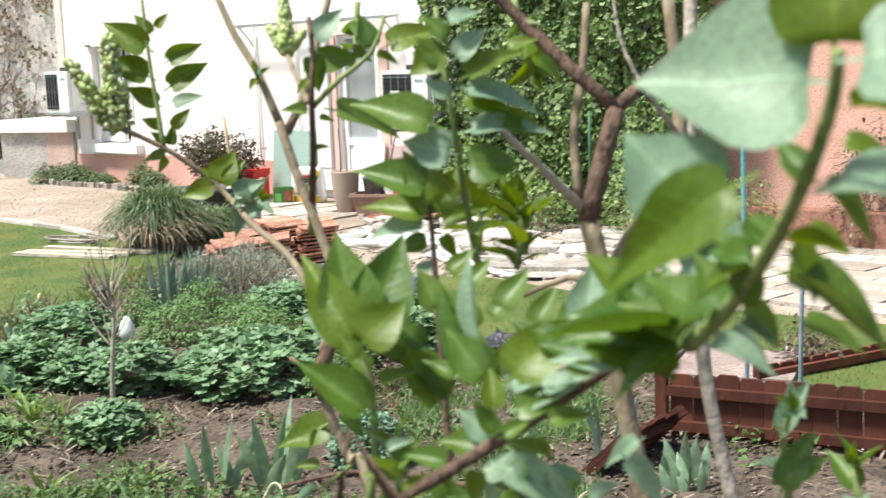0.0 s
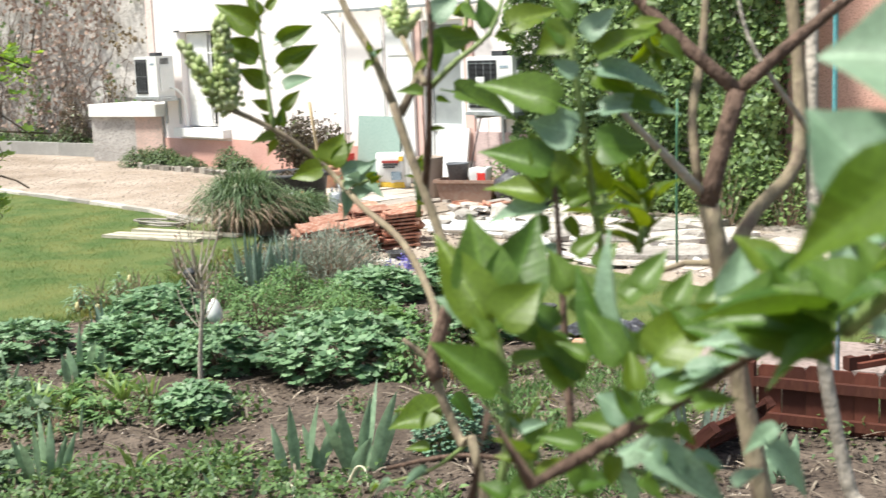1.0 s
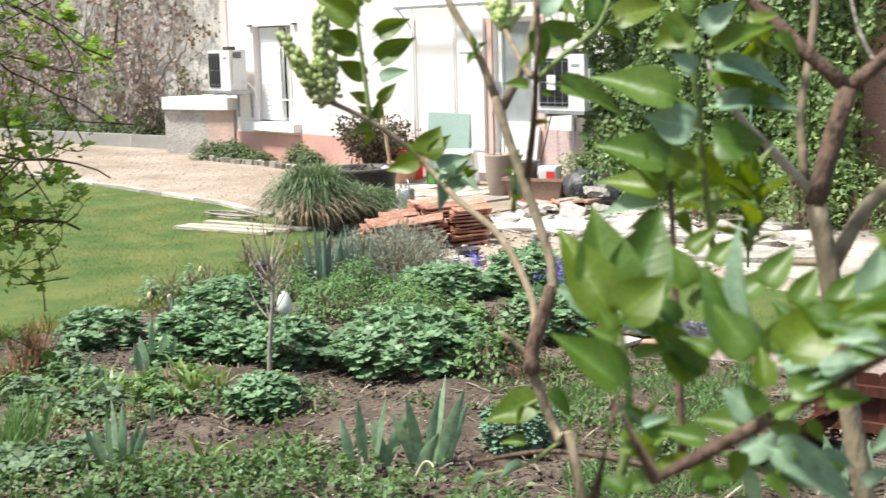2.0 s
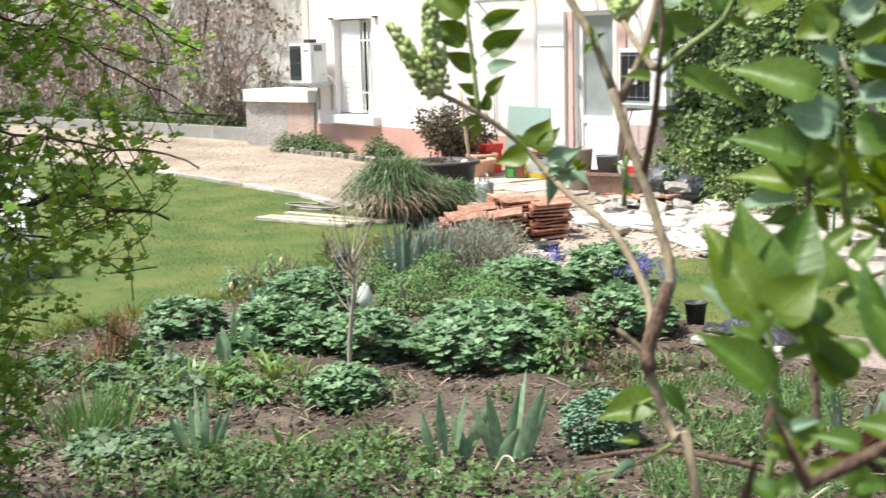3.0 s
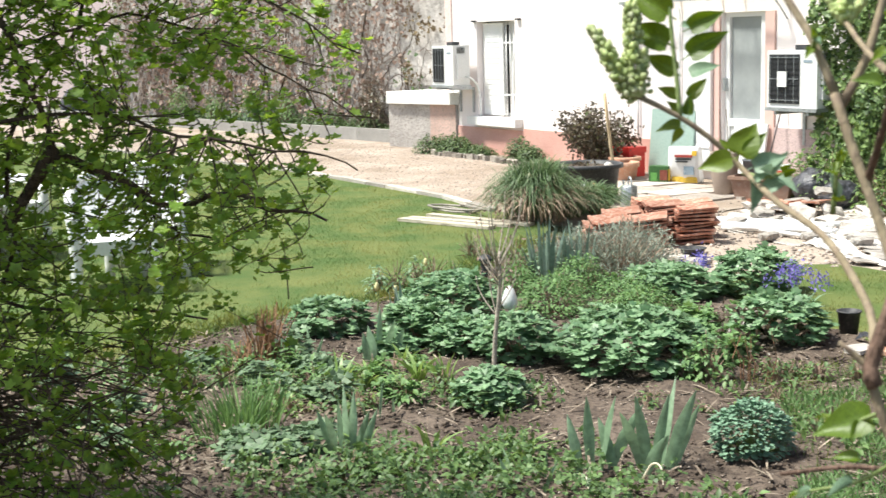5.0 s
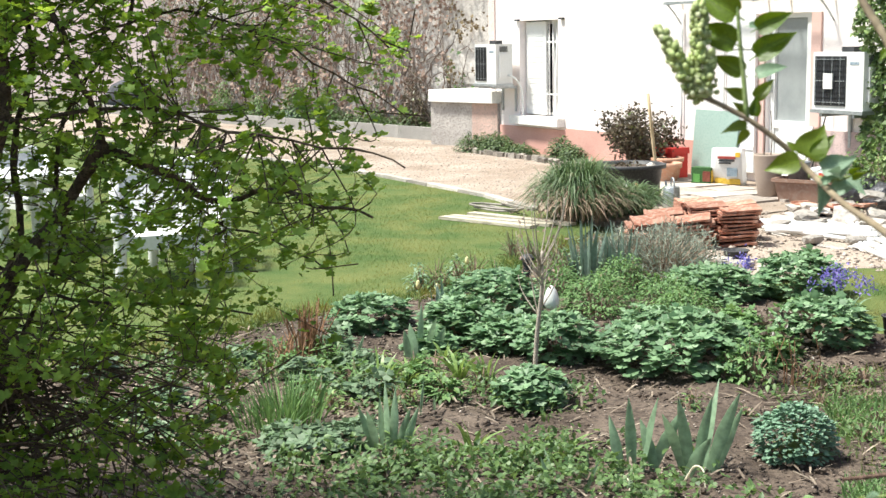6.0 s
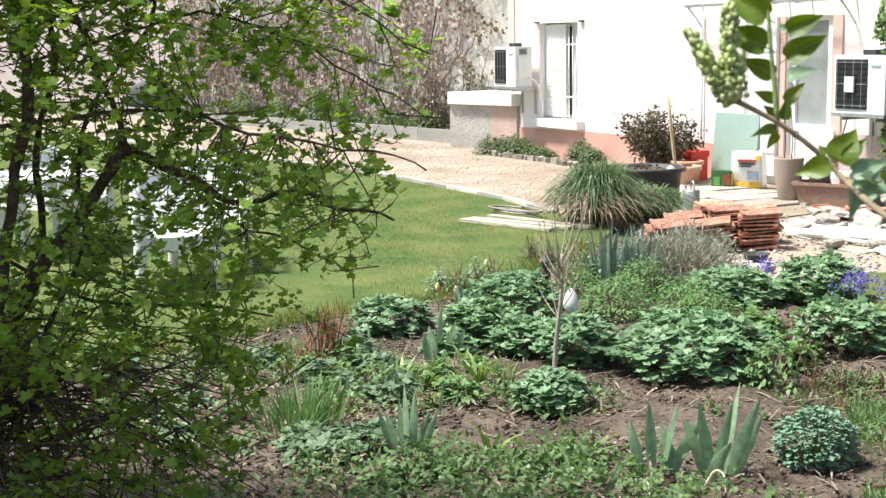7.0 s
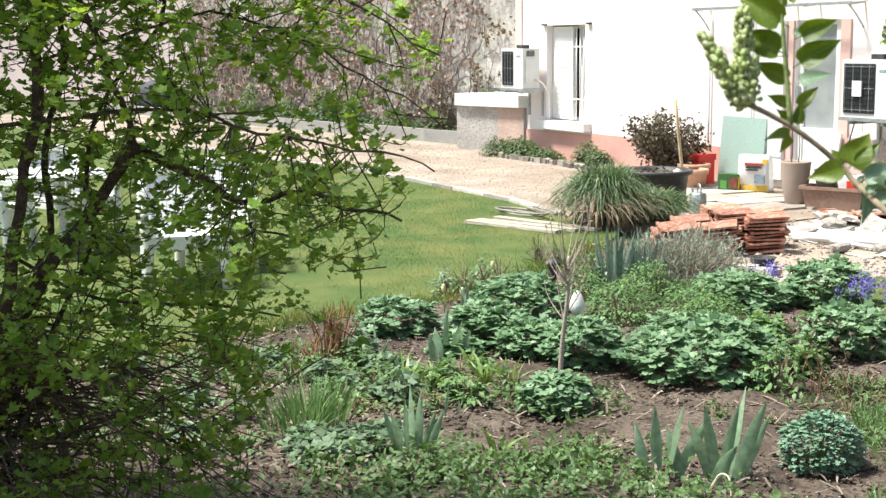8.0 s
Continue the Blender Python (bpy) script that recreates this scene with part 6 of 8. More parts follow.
for i in range(60):
    y = -9 + 15 * RNG.random()
    tube_data([(0, y, -0.03), (0.2 * RNG.normal(), y + 0.2 * RNG.normal(), 0.6), (0.3 * RNG.normal(), y + 0.4 * RNG.normal(), 1.2)], 0.03, 0.01, 4, v, f)
tagged(mesh_ob("stem_row", v, f, BARK_S, hedge), kind="stuff")

blk2 = thing("dark_boulder", -32.84, 8.31, 0, -26, "dark grey boulder at the end of the gravel yard", "boulder")
b = bmesh.new()
bmesh.ops.create_icosphere(b, subdivisions=3, radius=0.5)
for q in b.verts:
    q.co += q.co.normalized() * 0.10 * noise.noise(q.co * 4)
    q.co = Vector((q.co.x * 0.8, q.co.y * 1.4, max(q.co.z, -0.3) + 0.29))
part("stone", b, surface("dark_stone", (0.07, 0.072, 0.08), (0.14, 0.14, 0.15), 4, 0.9, 0.5, 30), blk2, smooth=True)

# ---- low red fence, slabs and bags beside the bed ----
def picket_run(name, x, y, rz, n, h, label, step=0.095):
    t = thing(name, x, y, 0, rz, label, "fence", "red fences")
    pk = None
    for i in range(n):
        if pk is None:
            pb = prism([(0.001, 0), (0.092, 0), (0.092, h - 0.014), (0.080, h), (0.013, h), (0.001, h - 0.014)], 0, 0.014)
            pb.transform(Matrix.Rotation(radians(90), 4, "X"))
            pk = part("picket", pb, REDWOOD, t)
        else:
            o = twin(pk, pose(i * step, 0.002 * RNG.normal(), 0.004 * RNG.normal(), 0, RNG.normal() * 0.5, 0), t)
    ln = n * step
    for z0, z1 in ((0.035, 0.075), (h - 0.085, h - 0.045)) if h > 0.1 else ((0.02, 0.06),):
        part("rail", boxed(-0.01, ln, -0.042, -0.0145, z0, z1), REDWOOD, t, bevel=0.004)
    for xx in (0.0, ln):
        part("post", boxed(xx - 0.022, xx + 0.022, -0.036, 0.008, -0.05, h + 0.01) if xx else boxed(-0.056, -0.0105, -0.04, 0.005, -0.05, h + 0.01), REDWOOD, t, bevel=0.004)
    return t


picket_run("picket_fence", -3.03, 4.44, 18.5, 20, 0.265, "low red-stained picket edging fence")
fallen = picket_run("picket_fence", 0, 0, 0, 4, 0.22, "low red-stained picket edging fence, half fallen over")
fallen.matrix_basis = pose(-3.003, 3.894, 0.02, 0, 0, 96.4) @ Matrix.Rotation(radians(46.0), 4, "X")
picket_run("picket_fence", -3.2, 5.4, 73, 12, 0.085, "very low red-stained edging fence further off")
bags = thing("dark_sheet", -4.52, 5.2, 0, 0, "crumpled dark plastic sheet on the soil", "plastic sheet")
b = bmesh.new()
bmesh.ops.create_grid(b, x_segments=14, y_segments=10, size=0.25)
for q in b.verts:
    q.co.y *= 0.7
    q.co.z = 0.06 + 0.07 * noise.noise(q.co * 7) + 0.03 * noise.noise(q.co * 19)
sh2 = part("sheet", b, BIN, bags, smooth=True)
for x, y, rz, mt, l in ((-4.47, 5.0, 30, TERRA, "terracotta shard on the dark sheet"), (-4.62, 4.9, 100, STONE_W, "pale broken slab beside the dark sheet"), (-4.25, 4.95, 60, STONE_W, "pale broken slab beside the dark sheet")):
    t = thing("shard", x, y, 0.03, rz, l, "shard", "shards")
    part("slab", prism([(-0.08, -0.06), (0.07, -0.065), (0.095, 0.035), (-0.015, 0.065), (-0.085, 0.03)], 0, 0.02), mt, t)
for x, y, r, h, mt in ((-4.98, 5.2, 0.06, 0.13, BLACKPOT), (-7.44, 6.18, 0.09, 0.07, BLACKPOT)):
    pot("plastic_pot", x, y, [(0, 0), (r * 0.75, 0), (r, h), (r * 1.1, h), (r * 1.1, h * 1.06), (r * 0.95, h * 1.06), (r * 0.8, h * 0.7), (0, h * 0.7)], mt, "black plastic flower pot on the soil")
for x, y, rz in ((-7.25, 6.02, 20), (-7.45, 6.0, 50), (-6.95, 6.12, 80)):
    t = thing("shard", x, y, 0.004, rz, "pale stone shard by the tile stack", "shard", "shards")
    part("slab", prism([(-0.11, -0.06), (0.1, -0.08), (0.13, 0.05), (-0.02, 0.07), (-0.12, 0.04)], 0, 0.03), STONE_W, t)
for x, y, h, lab, mt in ((-5.64, 7.15, 1.15, "thin green metal stake", surface("green_stake", (0.05, 0.14, 0.08), (0.07, 0.18, 0.10), 5, 0.5, 0.05, 40)), (-5.05, 8.13, 3.2, "turquoise painted metal pole", BLUEPOLE), (-2.86, 4.73, 0.75, "thin blue-grey metal stake", BLUEP), (-2.70, 4.88, 0.75, "thin blue-grey metal stake", BLUEP)):
    t = thing("stake", x, y, 0, 0, lab, "stake", "stakes")
    tube("rod", [(0, 0, -0.05), (0.005, 0, h / 2), (0.01, 0.01, h)], 0.009 if h < 2 else 0.018, 0.009 if h < 2 else 0.018, mt, t, n=8, step=0.3)
low = thing("low_wall", -4.6, 9.2, 0, 0, "low red-brown rendered wall by the paving", "low wall", kind="structure")
part("masonry", boxed(-1.35, 4, 0, 0.2, 0, 0.27), surface("red_brown_render", (0.24, 0.12, 0.09), (0.36, 0.19, 0.14), 3, 0.9, 0.4, 40), low)
PINKSLAB = surface("pinkish_concrete", (0.27, 0.21, 0.19), (0.37, 0.30, 0.275), 3, 0.9, 0.4, 50)
for x, y, rz in ((-3.43, 5.55, 24), (-3.99, 5.29, 20)):
    t = thing("stepping_slab", x, y, 0.004, rz, "flat pinkish concrete slab behind the low fence", "slab", "stepping slabs")
    part("slab", boxed(-0.29, 0.29, -0.29, 0.29, 0, 0.03), PINKSLAB, t, bevel=0.006)
mound("dry_tuft", -3.22, 5.89, 0.2, 0.2, 0.22, 260, 0.04, L_PUR, "small dark twiggy plant by the paving", shape=LEAF, fill=0.3)
tuft("wall_shrub", -4.75, 9.5, 0.4, 1.05, 700, 0.05, L_PUR, "bronze shrub behind the low wall")
tuft("wall_shrub", -2.9, 9.45, 0.5, 0.9, 600, 0.06, L_IVY, "dark green shrub behind the low wall")


# ---- large shrub at the bed's edge ----
shrub = thing("garden_shrub", -3.98, 0.28, 0, 0, "large open shrub with dark limbs and small fresh lobed leaves", "shrub")
SH_LINES = []


def limb(pts, r0, r1):
    ln = smooth_line(pts, 0.06)
    ln = [q + 0.05 * min(1.0, i / 6) * np.array(noise.noise_vector(Vector(q) * 2.6)) + 0.018 * np.array(noise.noise_vector(Vector(q) * 9)) for i, q in enumerate(ln)]
    SH_LINES.append(np.array(ln))
    v, f = tube_data(ln, r0 * (0.80 if r0 > 0.0155 else 0.58), r1, 8, knob=0.25)
    mesh_ob("limb", v, f, BARK_S, shrub, smooth=True)


limb([(0.030, 0.000, -0.030), (0.130, 0.078, 0.433), (0.280, 0.194, 0.877), (0.271, 0.234, 1.042), (0.315, 0.274, 1.228), (0.344, 0.322, 1.527), (0.329, 0.398, 1.835), (0.207, 0.497, 2.173)], 0.0240, 0.0120)
limb([(-0.020, 0.070, -0.030), (0.072, 0.161, 0.449), (0.210, 0.297, 0.918), (0.241, 0.423, 1.103), (0.313, 0.499, 1.224), (0.384, 0.564, 1.324)], 0.0215, 0.0175)
limb([(0.384, 0.564, 1.324), (0.398, 0.521, 1.450), (0.415, 0.482, 1.570), (0.369, 0.444, 1.731), (0.334, 0.446, 1.937)], 0.0150, 0.0080)
limb([(0.384, 0.564, 1.324), (0.239, 0.700, 1.247), (0.096, 0.838, 1.161), (-0.049, 0.989, 1.121), (0.217, 1.082, 1.151), (0.564, 1.105, 1.159), (0.849, 1.137, 1.169)], 0.0175, 0.0030)
limb([(0.096, 0.838, 1.161), (0.169, 0.953, 1.059), (0.339, 1.051, 1.006), (0.498, 1.128, 0.956)], 0.0070, 0.0020)
limb([(0.335, 0.309, 1.542), (0.211, 0.547, 1.630), (0.109, 0.816, 1.678), (0.305, 0.977, 1.651), (0.475, 1.073, 1.591), (0.654, 1.173, 1.487), (0.819, 1.245, 1.386)], 0.0085, 0.0020)
limb([(0.397, 0.151, 1.387), (0.413, 0.419, 1.401), (0.512, 0.618, 1.389), (0.691, 0.746, 1.368), (0.878, 0.890, 1.342), (1.010, 1.045, 1.345), (1.061, 1.114, 1.309)], 0.0110, 0.0020)
limb([(0.271, 0.234, 1.042), (0.252, 0.381, 0.917), (0.326, 0.519, 0.877), (0.367, 0.716, 0.874), (0.441, 0.924, 0.834)], 0.0100, 0.0030)
limb([(0.030, 0.000, -0.030), (0.155, -0.000, 0.324), (0.344, -0.001, 0.604), (0.367, 0.251, 0.528), (0.372, 0.477, 0.488), (0.352, 0.675, 0.514), (0.403, 0.812, 0.608)], 0.0080, 0.0020)
limb([(0.030, 0.000, -0.030), (0.200, 0.034, 0.426), (0.455, 0.086, 0.860), (0.640, 0.222, 0.825), (0.718, 0.371, 0.796), (0.701, 0.543, 0.727), (0.660, 0.706, 0.774)], 0.0080, 0.0020)
limb([(0.329, 0.398, 1.835), (0.356, 0.676, 1.809), (0.578, 0.887, 1.772), (0.789, 1.055, 1.679), (0.880, 1.201, 1.564)], 0.0100, 0.0020)
limb([(-0.170, 0.020, -0.030), (-0.099, 0.166, 0.500), (0.006, 0.385, 1.045), (-0.093, 0.392, 1.320), (-0.059, 0.440, 1.584), (-0.127, 0.402, 1.879), (-0.148, 0.452, 2.141)], 0.0160, 0.0080)
limb([(-0.220, 0.100, -0.030), (-0.144, 0.268, 0.480), (-0.031, 0.521, 0.996), (-0.070, 0.523, 1.231), (-0.138, 0.582, 1.464), (-0.039, 0.739, 1.666), (-0.031, 0.831, 1.883)], 0.0130, 0.0060)
limb([(-0.120, -0.080, -0.030), (-0.164, -0.061, 0.580), (-0.231, -0.032, 1.245), (-0.558, -0.156, 1.486), (-0.925, -0.319, 1.844)], 0.0160, 0.0060)
# next five limbs rise out of view to carry the added shading crown
limb([(-0.925, -0.319, 1.844), (-1.049, -0.417, 2.296), (-1.283, -0.704, 2.840)], 0.0080, 0.0030)
limb([(0.207, 0.497, 2.173), (0.026, 0.471, 2.501), (-0.288, 0.238, 3.006)], 0.0120, 0.0030)
limb([(0.207, 0.497, 2.173), (0.445, 0.825, 2.374), (0.462, 0.986, 2.740)], 0.0080, 0.0020)
limb([(0.599, -0.519, 1.581), (0.320, -0.728, 1.960), (-0.038, -0.850, 2.389)], 0.0080, 0.0020)
limb([(0.329, 0.398, 1.835), (-0.151, 0.031, 2.272), (-0.386, -0.287, 2.740)], 0.0120, 0.0030)
limb([(0.080, -0.130, -0.030), (0.210, -0.135, 0.546), (0.404, -0.143, 1.160), (0.609, -0.336, 1.390), (0.599, -0.519, 1.581)], 0.0140, 0.0050)
AX_R, AX_F = np.array((0.439, 0.898, 0.0)), np.array((-0.898, 0.439, 0.0))
ORG = AX_F * 3.7
allp = np.concatenate(SH_LINES)
tw_v, tw_f, lp, ld = [], [], [], []
count = 0
while count < 1430:
    z = 0.10 + 2.5 * RNG.random() ** 1.35
    lim = np.interp(z, [0.1, 0.33, 0.62, 0.77, 0.93, 1.09, 1.24, 1.72, 2.1, 2.7], [-0.75, -0.60, -0.50, -0.42, -0.36, -0.22, -0.06, 0.0, -0.3, -0.9])
    u = lim - 2.3 * RNG.random() ** 0.95
    w = (RNG.random() - 0.5) * 1.3
    if u > -0.85 and RNG.random() < (0.22 if z < 1.15 else 0.04):
        continue
    if ((u + 1.5) / 1.6) ** 2 + (w / 0.75) ** 2 + ((z - 1.25) / 1.5) ** 2 > 1.15:
        continue
    p = ORG + AX_R * u + AX_F * w + np.array((0, 0, z)) - np.array((-3.98, 0.28, 0))
    dist = np.linalg.norm(allp - p, axis=1)
    near = allp[dist.argmin()]
    if dist.min() > 0.6:
        continue
    if z < 0.75 and RNG.random() < (0.5 if u > -1.6 else 0.1):
        continue
    if noise.noise(Vector(p) * 3.4) < -0.15 and RNG.random() < 0.6:
        continue
    count += 1
    if dist.min() < 0.12:
        near = p - rand_dirs(1, 0.2)[0] * 0.22
    mid = (near + p) / 2 + RNG.normal(size=3) * np.array((0.07, 0.07, 0.04)) - np.array((0, 0, 0.04))
    line = smooth_line([near, mid, p], 0.045)
    tube_data(line, 0.0026, 0.0009, 3, tw_v, tw_f)
    for q in line[len(line) // 4:]:
        for _ in range(3 if RNG.random() < 0.35 else 2):
            lp.append(q + RNG.normal(size=3) * 0.012)
            ld.append((p - near) / (np.linalg.norm(p - near) + 1e-6) * 0.6 + rand_dirs(1)[0] * np.array((1, 1, 0.45)))
    for _ in range(6):
        lp.append(p + RNG.normal(size=3) * 0.010)
        ld.append(rand_dirs(1, 0.1)[0] * np.array((1, 1, 0.5)))
for i in range(165):
    w = (RNG.random() - 0.5) * 1.1
    if i < 95:
        u, z = -0.6 - 0.75 * RNG.random(), 1.35 + 0.65 * RNG.random()
    elif i < 130:
        u, z = -0.5 - 0.45 * RNG.random(), 0.85 + 0.45 * RNG.random()
    else:
        u, z = -0.75 - 0.6 * RNG.random(), 0.2 + 0.75 * RNG.random()
    p = ORG + AX_R * u + AX_F * w + np.array((0, 0, z)) - np.array((-3.98, 0.28, 0))
    near = allp[np.linalg.norm(allp - p, axis=1).argmin()]
    line = smooth_line([near, (near + p) / 2 + RNG.normal(size=3) * 0.05, p], 0.045)
    tube_data(line, 0.0026, 0.0009, 3, tw_v, tw_f)
    for q in line[len(line) // 4:]:
        for _k in range(4):
            lp.append(q + RNG.normal(size=3) * 0.025)
            ld.append(rand_dirs(1)[0])
# unseen outer crown, added above and to the left to shade the lower leaves
count = 0
while count < 1750:
    u, w, z = -2.9 + 2.0 * RNG.normal() * 0.6, RNG.normal() * 0.6, 2.7 + RNG.normal() * 0.45
    if z < 1.85 or ((u + 2.9) / 2.0) ** 2 + (w / 1.2) ** 2 + ((z - 2.7) / 0.9) ** 2 > 1:
        continue
    p = ORG + AX_R * u + AX_F * w + np.array((0, 0, z)) - np.array((-3.98, 0.28, 0))
    near = allp[np.linalg.norm(allp - p, axis=1).argmin()]
    count += 1
    near = near + (p - near) * 0.4
    line = smooth_line([near, (near + p) / 2 + RNG.normal(size=3) * 0.05, p], 0.12)
    tube_data(line, 0.004, 0.0015, 3, tw_v, tw_f)
    for q in line:
        for _ in range(5):
            lp.append(q + RNG.normal(size=3) * 0.05)
            ld.append(rand_dirs(1)[0])
for _ in range(260):
    u, w, z = -0.5 - 1.3 * RNG.random(), (RNG.random() - 0.5) * 1.2, 0.08 + 0.75 * RNG.random()
    p = ORG + AX_R * u + AX_F * w + np.array((0, 0, z)) - np.array((-3.98, 0.28, 0))
    b = RNG.normal(size=3) * np.array((0.22, 0.22, 0)) + np.array((0, 0, 0.2 + 0.5 * RNG.random()))
    mid = (b + p) / 2 + np.array((0, 0, 0.10 + 0.12 * RNG.random())) + RNG.normal(size=3) * 0.07
    tube_data(smooth_line([b, mid, p], 0.07), 0.0045, 0.0016, 4, tw_v, tw_f)
mesh_ob("twig_mass", tw_v, tw_f, BARK_S, shrub, "thin dark twigs")
tagged(shrub.children[-1], kind="stuff")
lp, ld = np.array(lp), np.array(ld)
k = len(lp)
nn = rand_dirs(k) * 0.55 + np.array((0.12, -0.1, 1.0))
cloud("crown", MAPLE, frames_from(ld, nn, (0.011 + 0.019 * RNG.random(k) ** 1.2) * np.interp(lp[:, 2], [0.3, 1.0, 1.8, 2.0], [1.1, 0.95, 1.0, 1.7])), lp, L_SHR, shrub, "fresh green lobed leaves", "stuff")


# ---- lilac close to the path ----
lilac = thing("lilac_bush", -0.50, 0.86, 0, 0, "lilac bush in young leaf with green flower buds", "bush")
LO = np.array((-0.50, 0.86, 0.0))


def stem(pts, r0, r1, material, knob):
    v, f = tube_data(smooth_line([np.array(q) - LO for q in pts], 0.012), r0, r1, 9, knob=knob)
    return mesh_ob("stem", v, f, material, lilac, smooth=True)


def lilac_leaf(bend, fold, wave, wide=1.0):
    """Heart-shaped blade on a short stalk, one unit long."""
    st = [(0, 0.012), (0.10, 0.012), (0.17, 0.02), (0.20, 0.14), (0.27, 0.215), (0.37, 0.25), (0.50, 0.24), (0.63, 0.195), (0.76, 0.13), (0.88, 0.06), (0.96, 0.022), (1.0, 0.002)]
    st = [(x, w * wide if x > 0.18 else w) for x, w in st]
    v, f = [], []
    for i, (x, w) in enumerate(st):
        for j in range(-3, 4):
            s = j / 3
            xx = x - (0.05 * abs(s) if 0.18 < x < 0.3 else 0)
            v.append((xx, w * s, -bend * x * x + fold * w * abs(s) ** 1.3 + wave * w * math.sin(7 * x + 2 * s)))
    for i in range(len(st) - 1):
        for j in range(6):
            a = i * 7 + j
            f.append((a, a + 1, a + 8, a + 7))
    return v, f


LEAF_MESH = {}


def leaf_on(pos, direction, normal, size, material, kind=None):
    key = (material.name, int(RNG.integers(4)) if kind is None else kind)
    if key not in LEAF_MESH:
        v, f = lilac_leaf(*((0.30, 0.60, 0.08, 0.95), (0.16, 0.85, 0.10, 0.9), (0.45, 0.50, 0.12, 0.9), (0.05, 1.05, 0.06, 0.85), (0.18, 0.22, 0.10, 1.55), (0.10, 1.1, 0.08, 1.3), (0.22, 0.35, 0.12, 1.1), (0.35, 0.45, 0.15, 0.85), (0.15, 0.30, 0.10, 1.75))[key[1]])
        me = bpy.data.meshes.new("leaf")
        me.from_pydata(v, [], f)
        me.materials.append(material)
        me.polygons.foreach_set("use_smooth", [True] * len(me.polygons))
        LEAF_MESH[key] = me
    o = new("leaf", LEAF_MESH[key])
    o.parent = lilac
    a = frames_from(direction[None], normal[None], np.array([size]))[0]
    o.matrix_basis = Matrix.Translation(pos) @ Matrix(a.tolist()).to_4x4()
    return o


def shoot(pts, r0, n, size, material, phase, start, wide, bark, top):
    """A leafy shoot: opposite pairs of leaves, each pair crossing the one below, and a bud at the tip."""
    line = smooth_line([np.array(q) - LO for q in pts], 0.008)
    v, f = tube_data(line, r0, r0 * 0.55, 7, knob=0.1)
    mesh_ob("shoot", v, f, bark, lilac, "green young shoot" if bark is BARK_G else "", True)
    for i in range(n):
        t = start + (1 - start) * (i + 0.5 * (n == 1)) / max(1, n - 1)
        t = min(0.995, t)
        k = int(t * (len(line) - 1))
        ax = line[min(k + 1, len(line) - 1)] - line[max(k - 1, 0)]
        ax = ax / np.linalg.norm(ax)
        s = np.cross(ax, (0.3, -0.5, 0.81))
        s = s / np.linalg.norm(s)
        b = np.cross(ax, s)
        for side in (0, 180):
            a = radians(phase + 90 * i + side + RNG.normal() * 12)
            out = math.cos(a) * s + math.sin(a) * b
            last = i >= n - 1 and top > 1
            w = radians((wide * 0.45 if last else wide * 0.8) + RNG.normal() * 14)
            d = math.cos(w) * ax + math.sin(w) * out
            nrm = ax * 0.8 - out * 0.4 + np.array((0, 0, 0.5))
            # a few leaves take the pale tone with sky sheen painted in
            leaf_on(line[k], d, nrm, size * (0.62 if i == 0 and n > 2 else 0.8 if last else 1.0) * (0.85 + 0.3 * RNG.random()), L_LIG if RNG.random() < (0.22 if material is L_LIL else 0.1) else material)
    if top > 1:
        for side in range(2):
            ax = line[-1] - line[-3]
            ax = ax / np.linalg.norm(ax)
            leaf_on(line[-1], ax + 0.35 * rand_dirs(1)[0], rand_dirs(1)[0] + np.array((0, 0, 0.5)), size * 0.5, L_LIY)


_b = bmesh.new()
bmesh.ops.create_icosphere(_b, subdivisions=1, radius=1.0)
_b.verts.ensure_lookup_table()
BEAD = (np.array([tuple(q.co) for q in _b.verts]) * np.array((1.5, 1, 1)), [tuple(q.index for q in fc.verts) for fc in _b.faces])
_b.free()


def panicle(a, b):
    """A prong of closed flower buds."""
    a, b = np.array(a) - LO, np.array(b) - LO
    ln = np.linalg.norm(b - a)
    tube("bud_stalk", [a, (a + b) / 2 + RNG.normal(size=3) * ln * 0.05, b], 0.0012, 0.0006, BARK_G, lilac, n=5, step=0.01)
    n = 300
    t = 0.08 + 0.90 * RNG.random(n)
    r = ln * 0.17 * (1.15 - t) ** 0.6 * (0.35 + 0.65 * RNG.random(n))
    q = a + (b - a) * t[:, None] + rand_dirs(n) * r[:, None]
    cloud("flower_bud", BEAD, frames_from((q - a) + 0.3 * ln * rand_dirs(n), rand_dirs(n), 0.0014 + 0.0011 * RNG.random(n)), q, L_BUD, lilac, "cluster of closed greenish lilac buds", "stuff")


stem([(-0.500, 0.860, -0.030), (-0.502, 0.733, 0.751), (-0.504, 0.629, 1.299), (-0.517, 0.620, 1.343), (-0.532, 0.611, 1.396), (-0.529, 0.628, 1.439), (-0.545, 0.632, 1.474), (-0.567, 0.630, 1.520), (-0.584, 0.631, 1.554)], 0.0044, 0.0030, BARK_Y, 0.06)
stem([(-0.528, 0.611, 1.385), (-0.531, 0.610, 1.396), (-0.530, 0.618, 1.416), (-0.529, 0.627, 1.438)], 0.0050, 0.0042, BARK_D, 0.12)
stem([(-0.584, 0.631, 1.554), (-0.603, 0.629, 1.589), (-0.620, 0.627, 1.610), (-0.639, 0.625, 1.643)], 0.0028, 0.0021, BARK_Y, 0.1)
stem([(-0.581, 0.634, 1.547), (-0.577, 0.649, 1.574), (-0.576, 0.661, 1.608), (-0.575, 0.673, 1.639)], 0.0031, 0.0021, BARK_Y, 0.1)
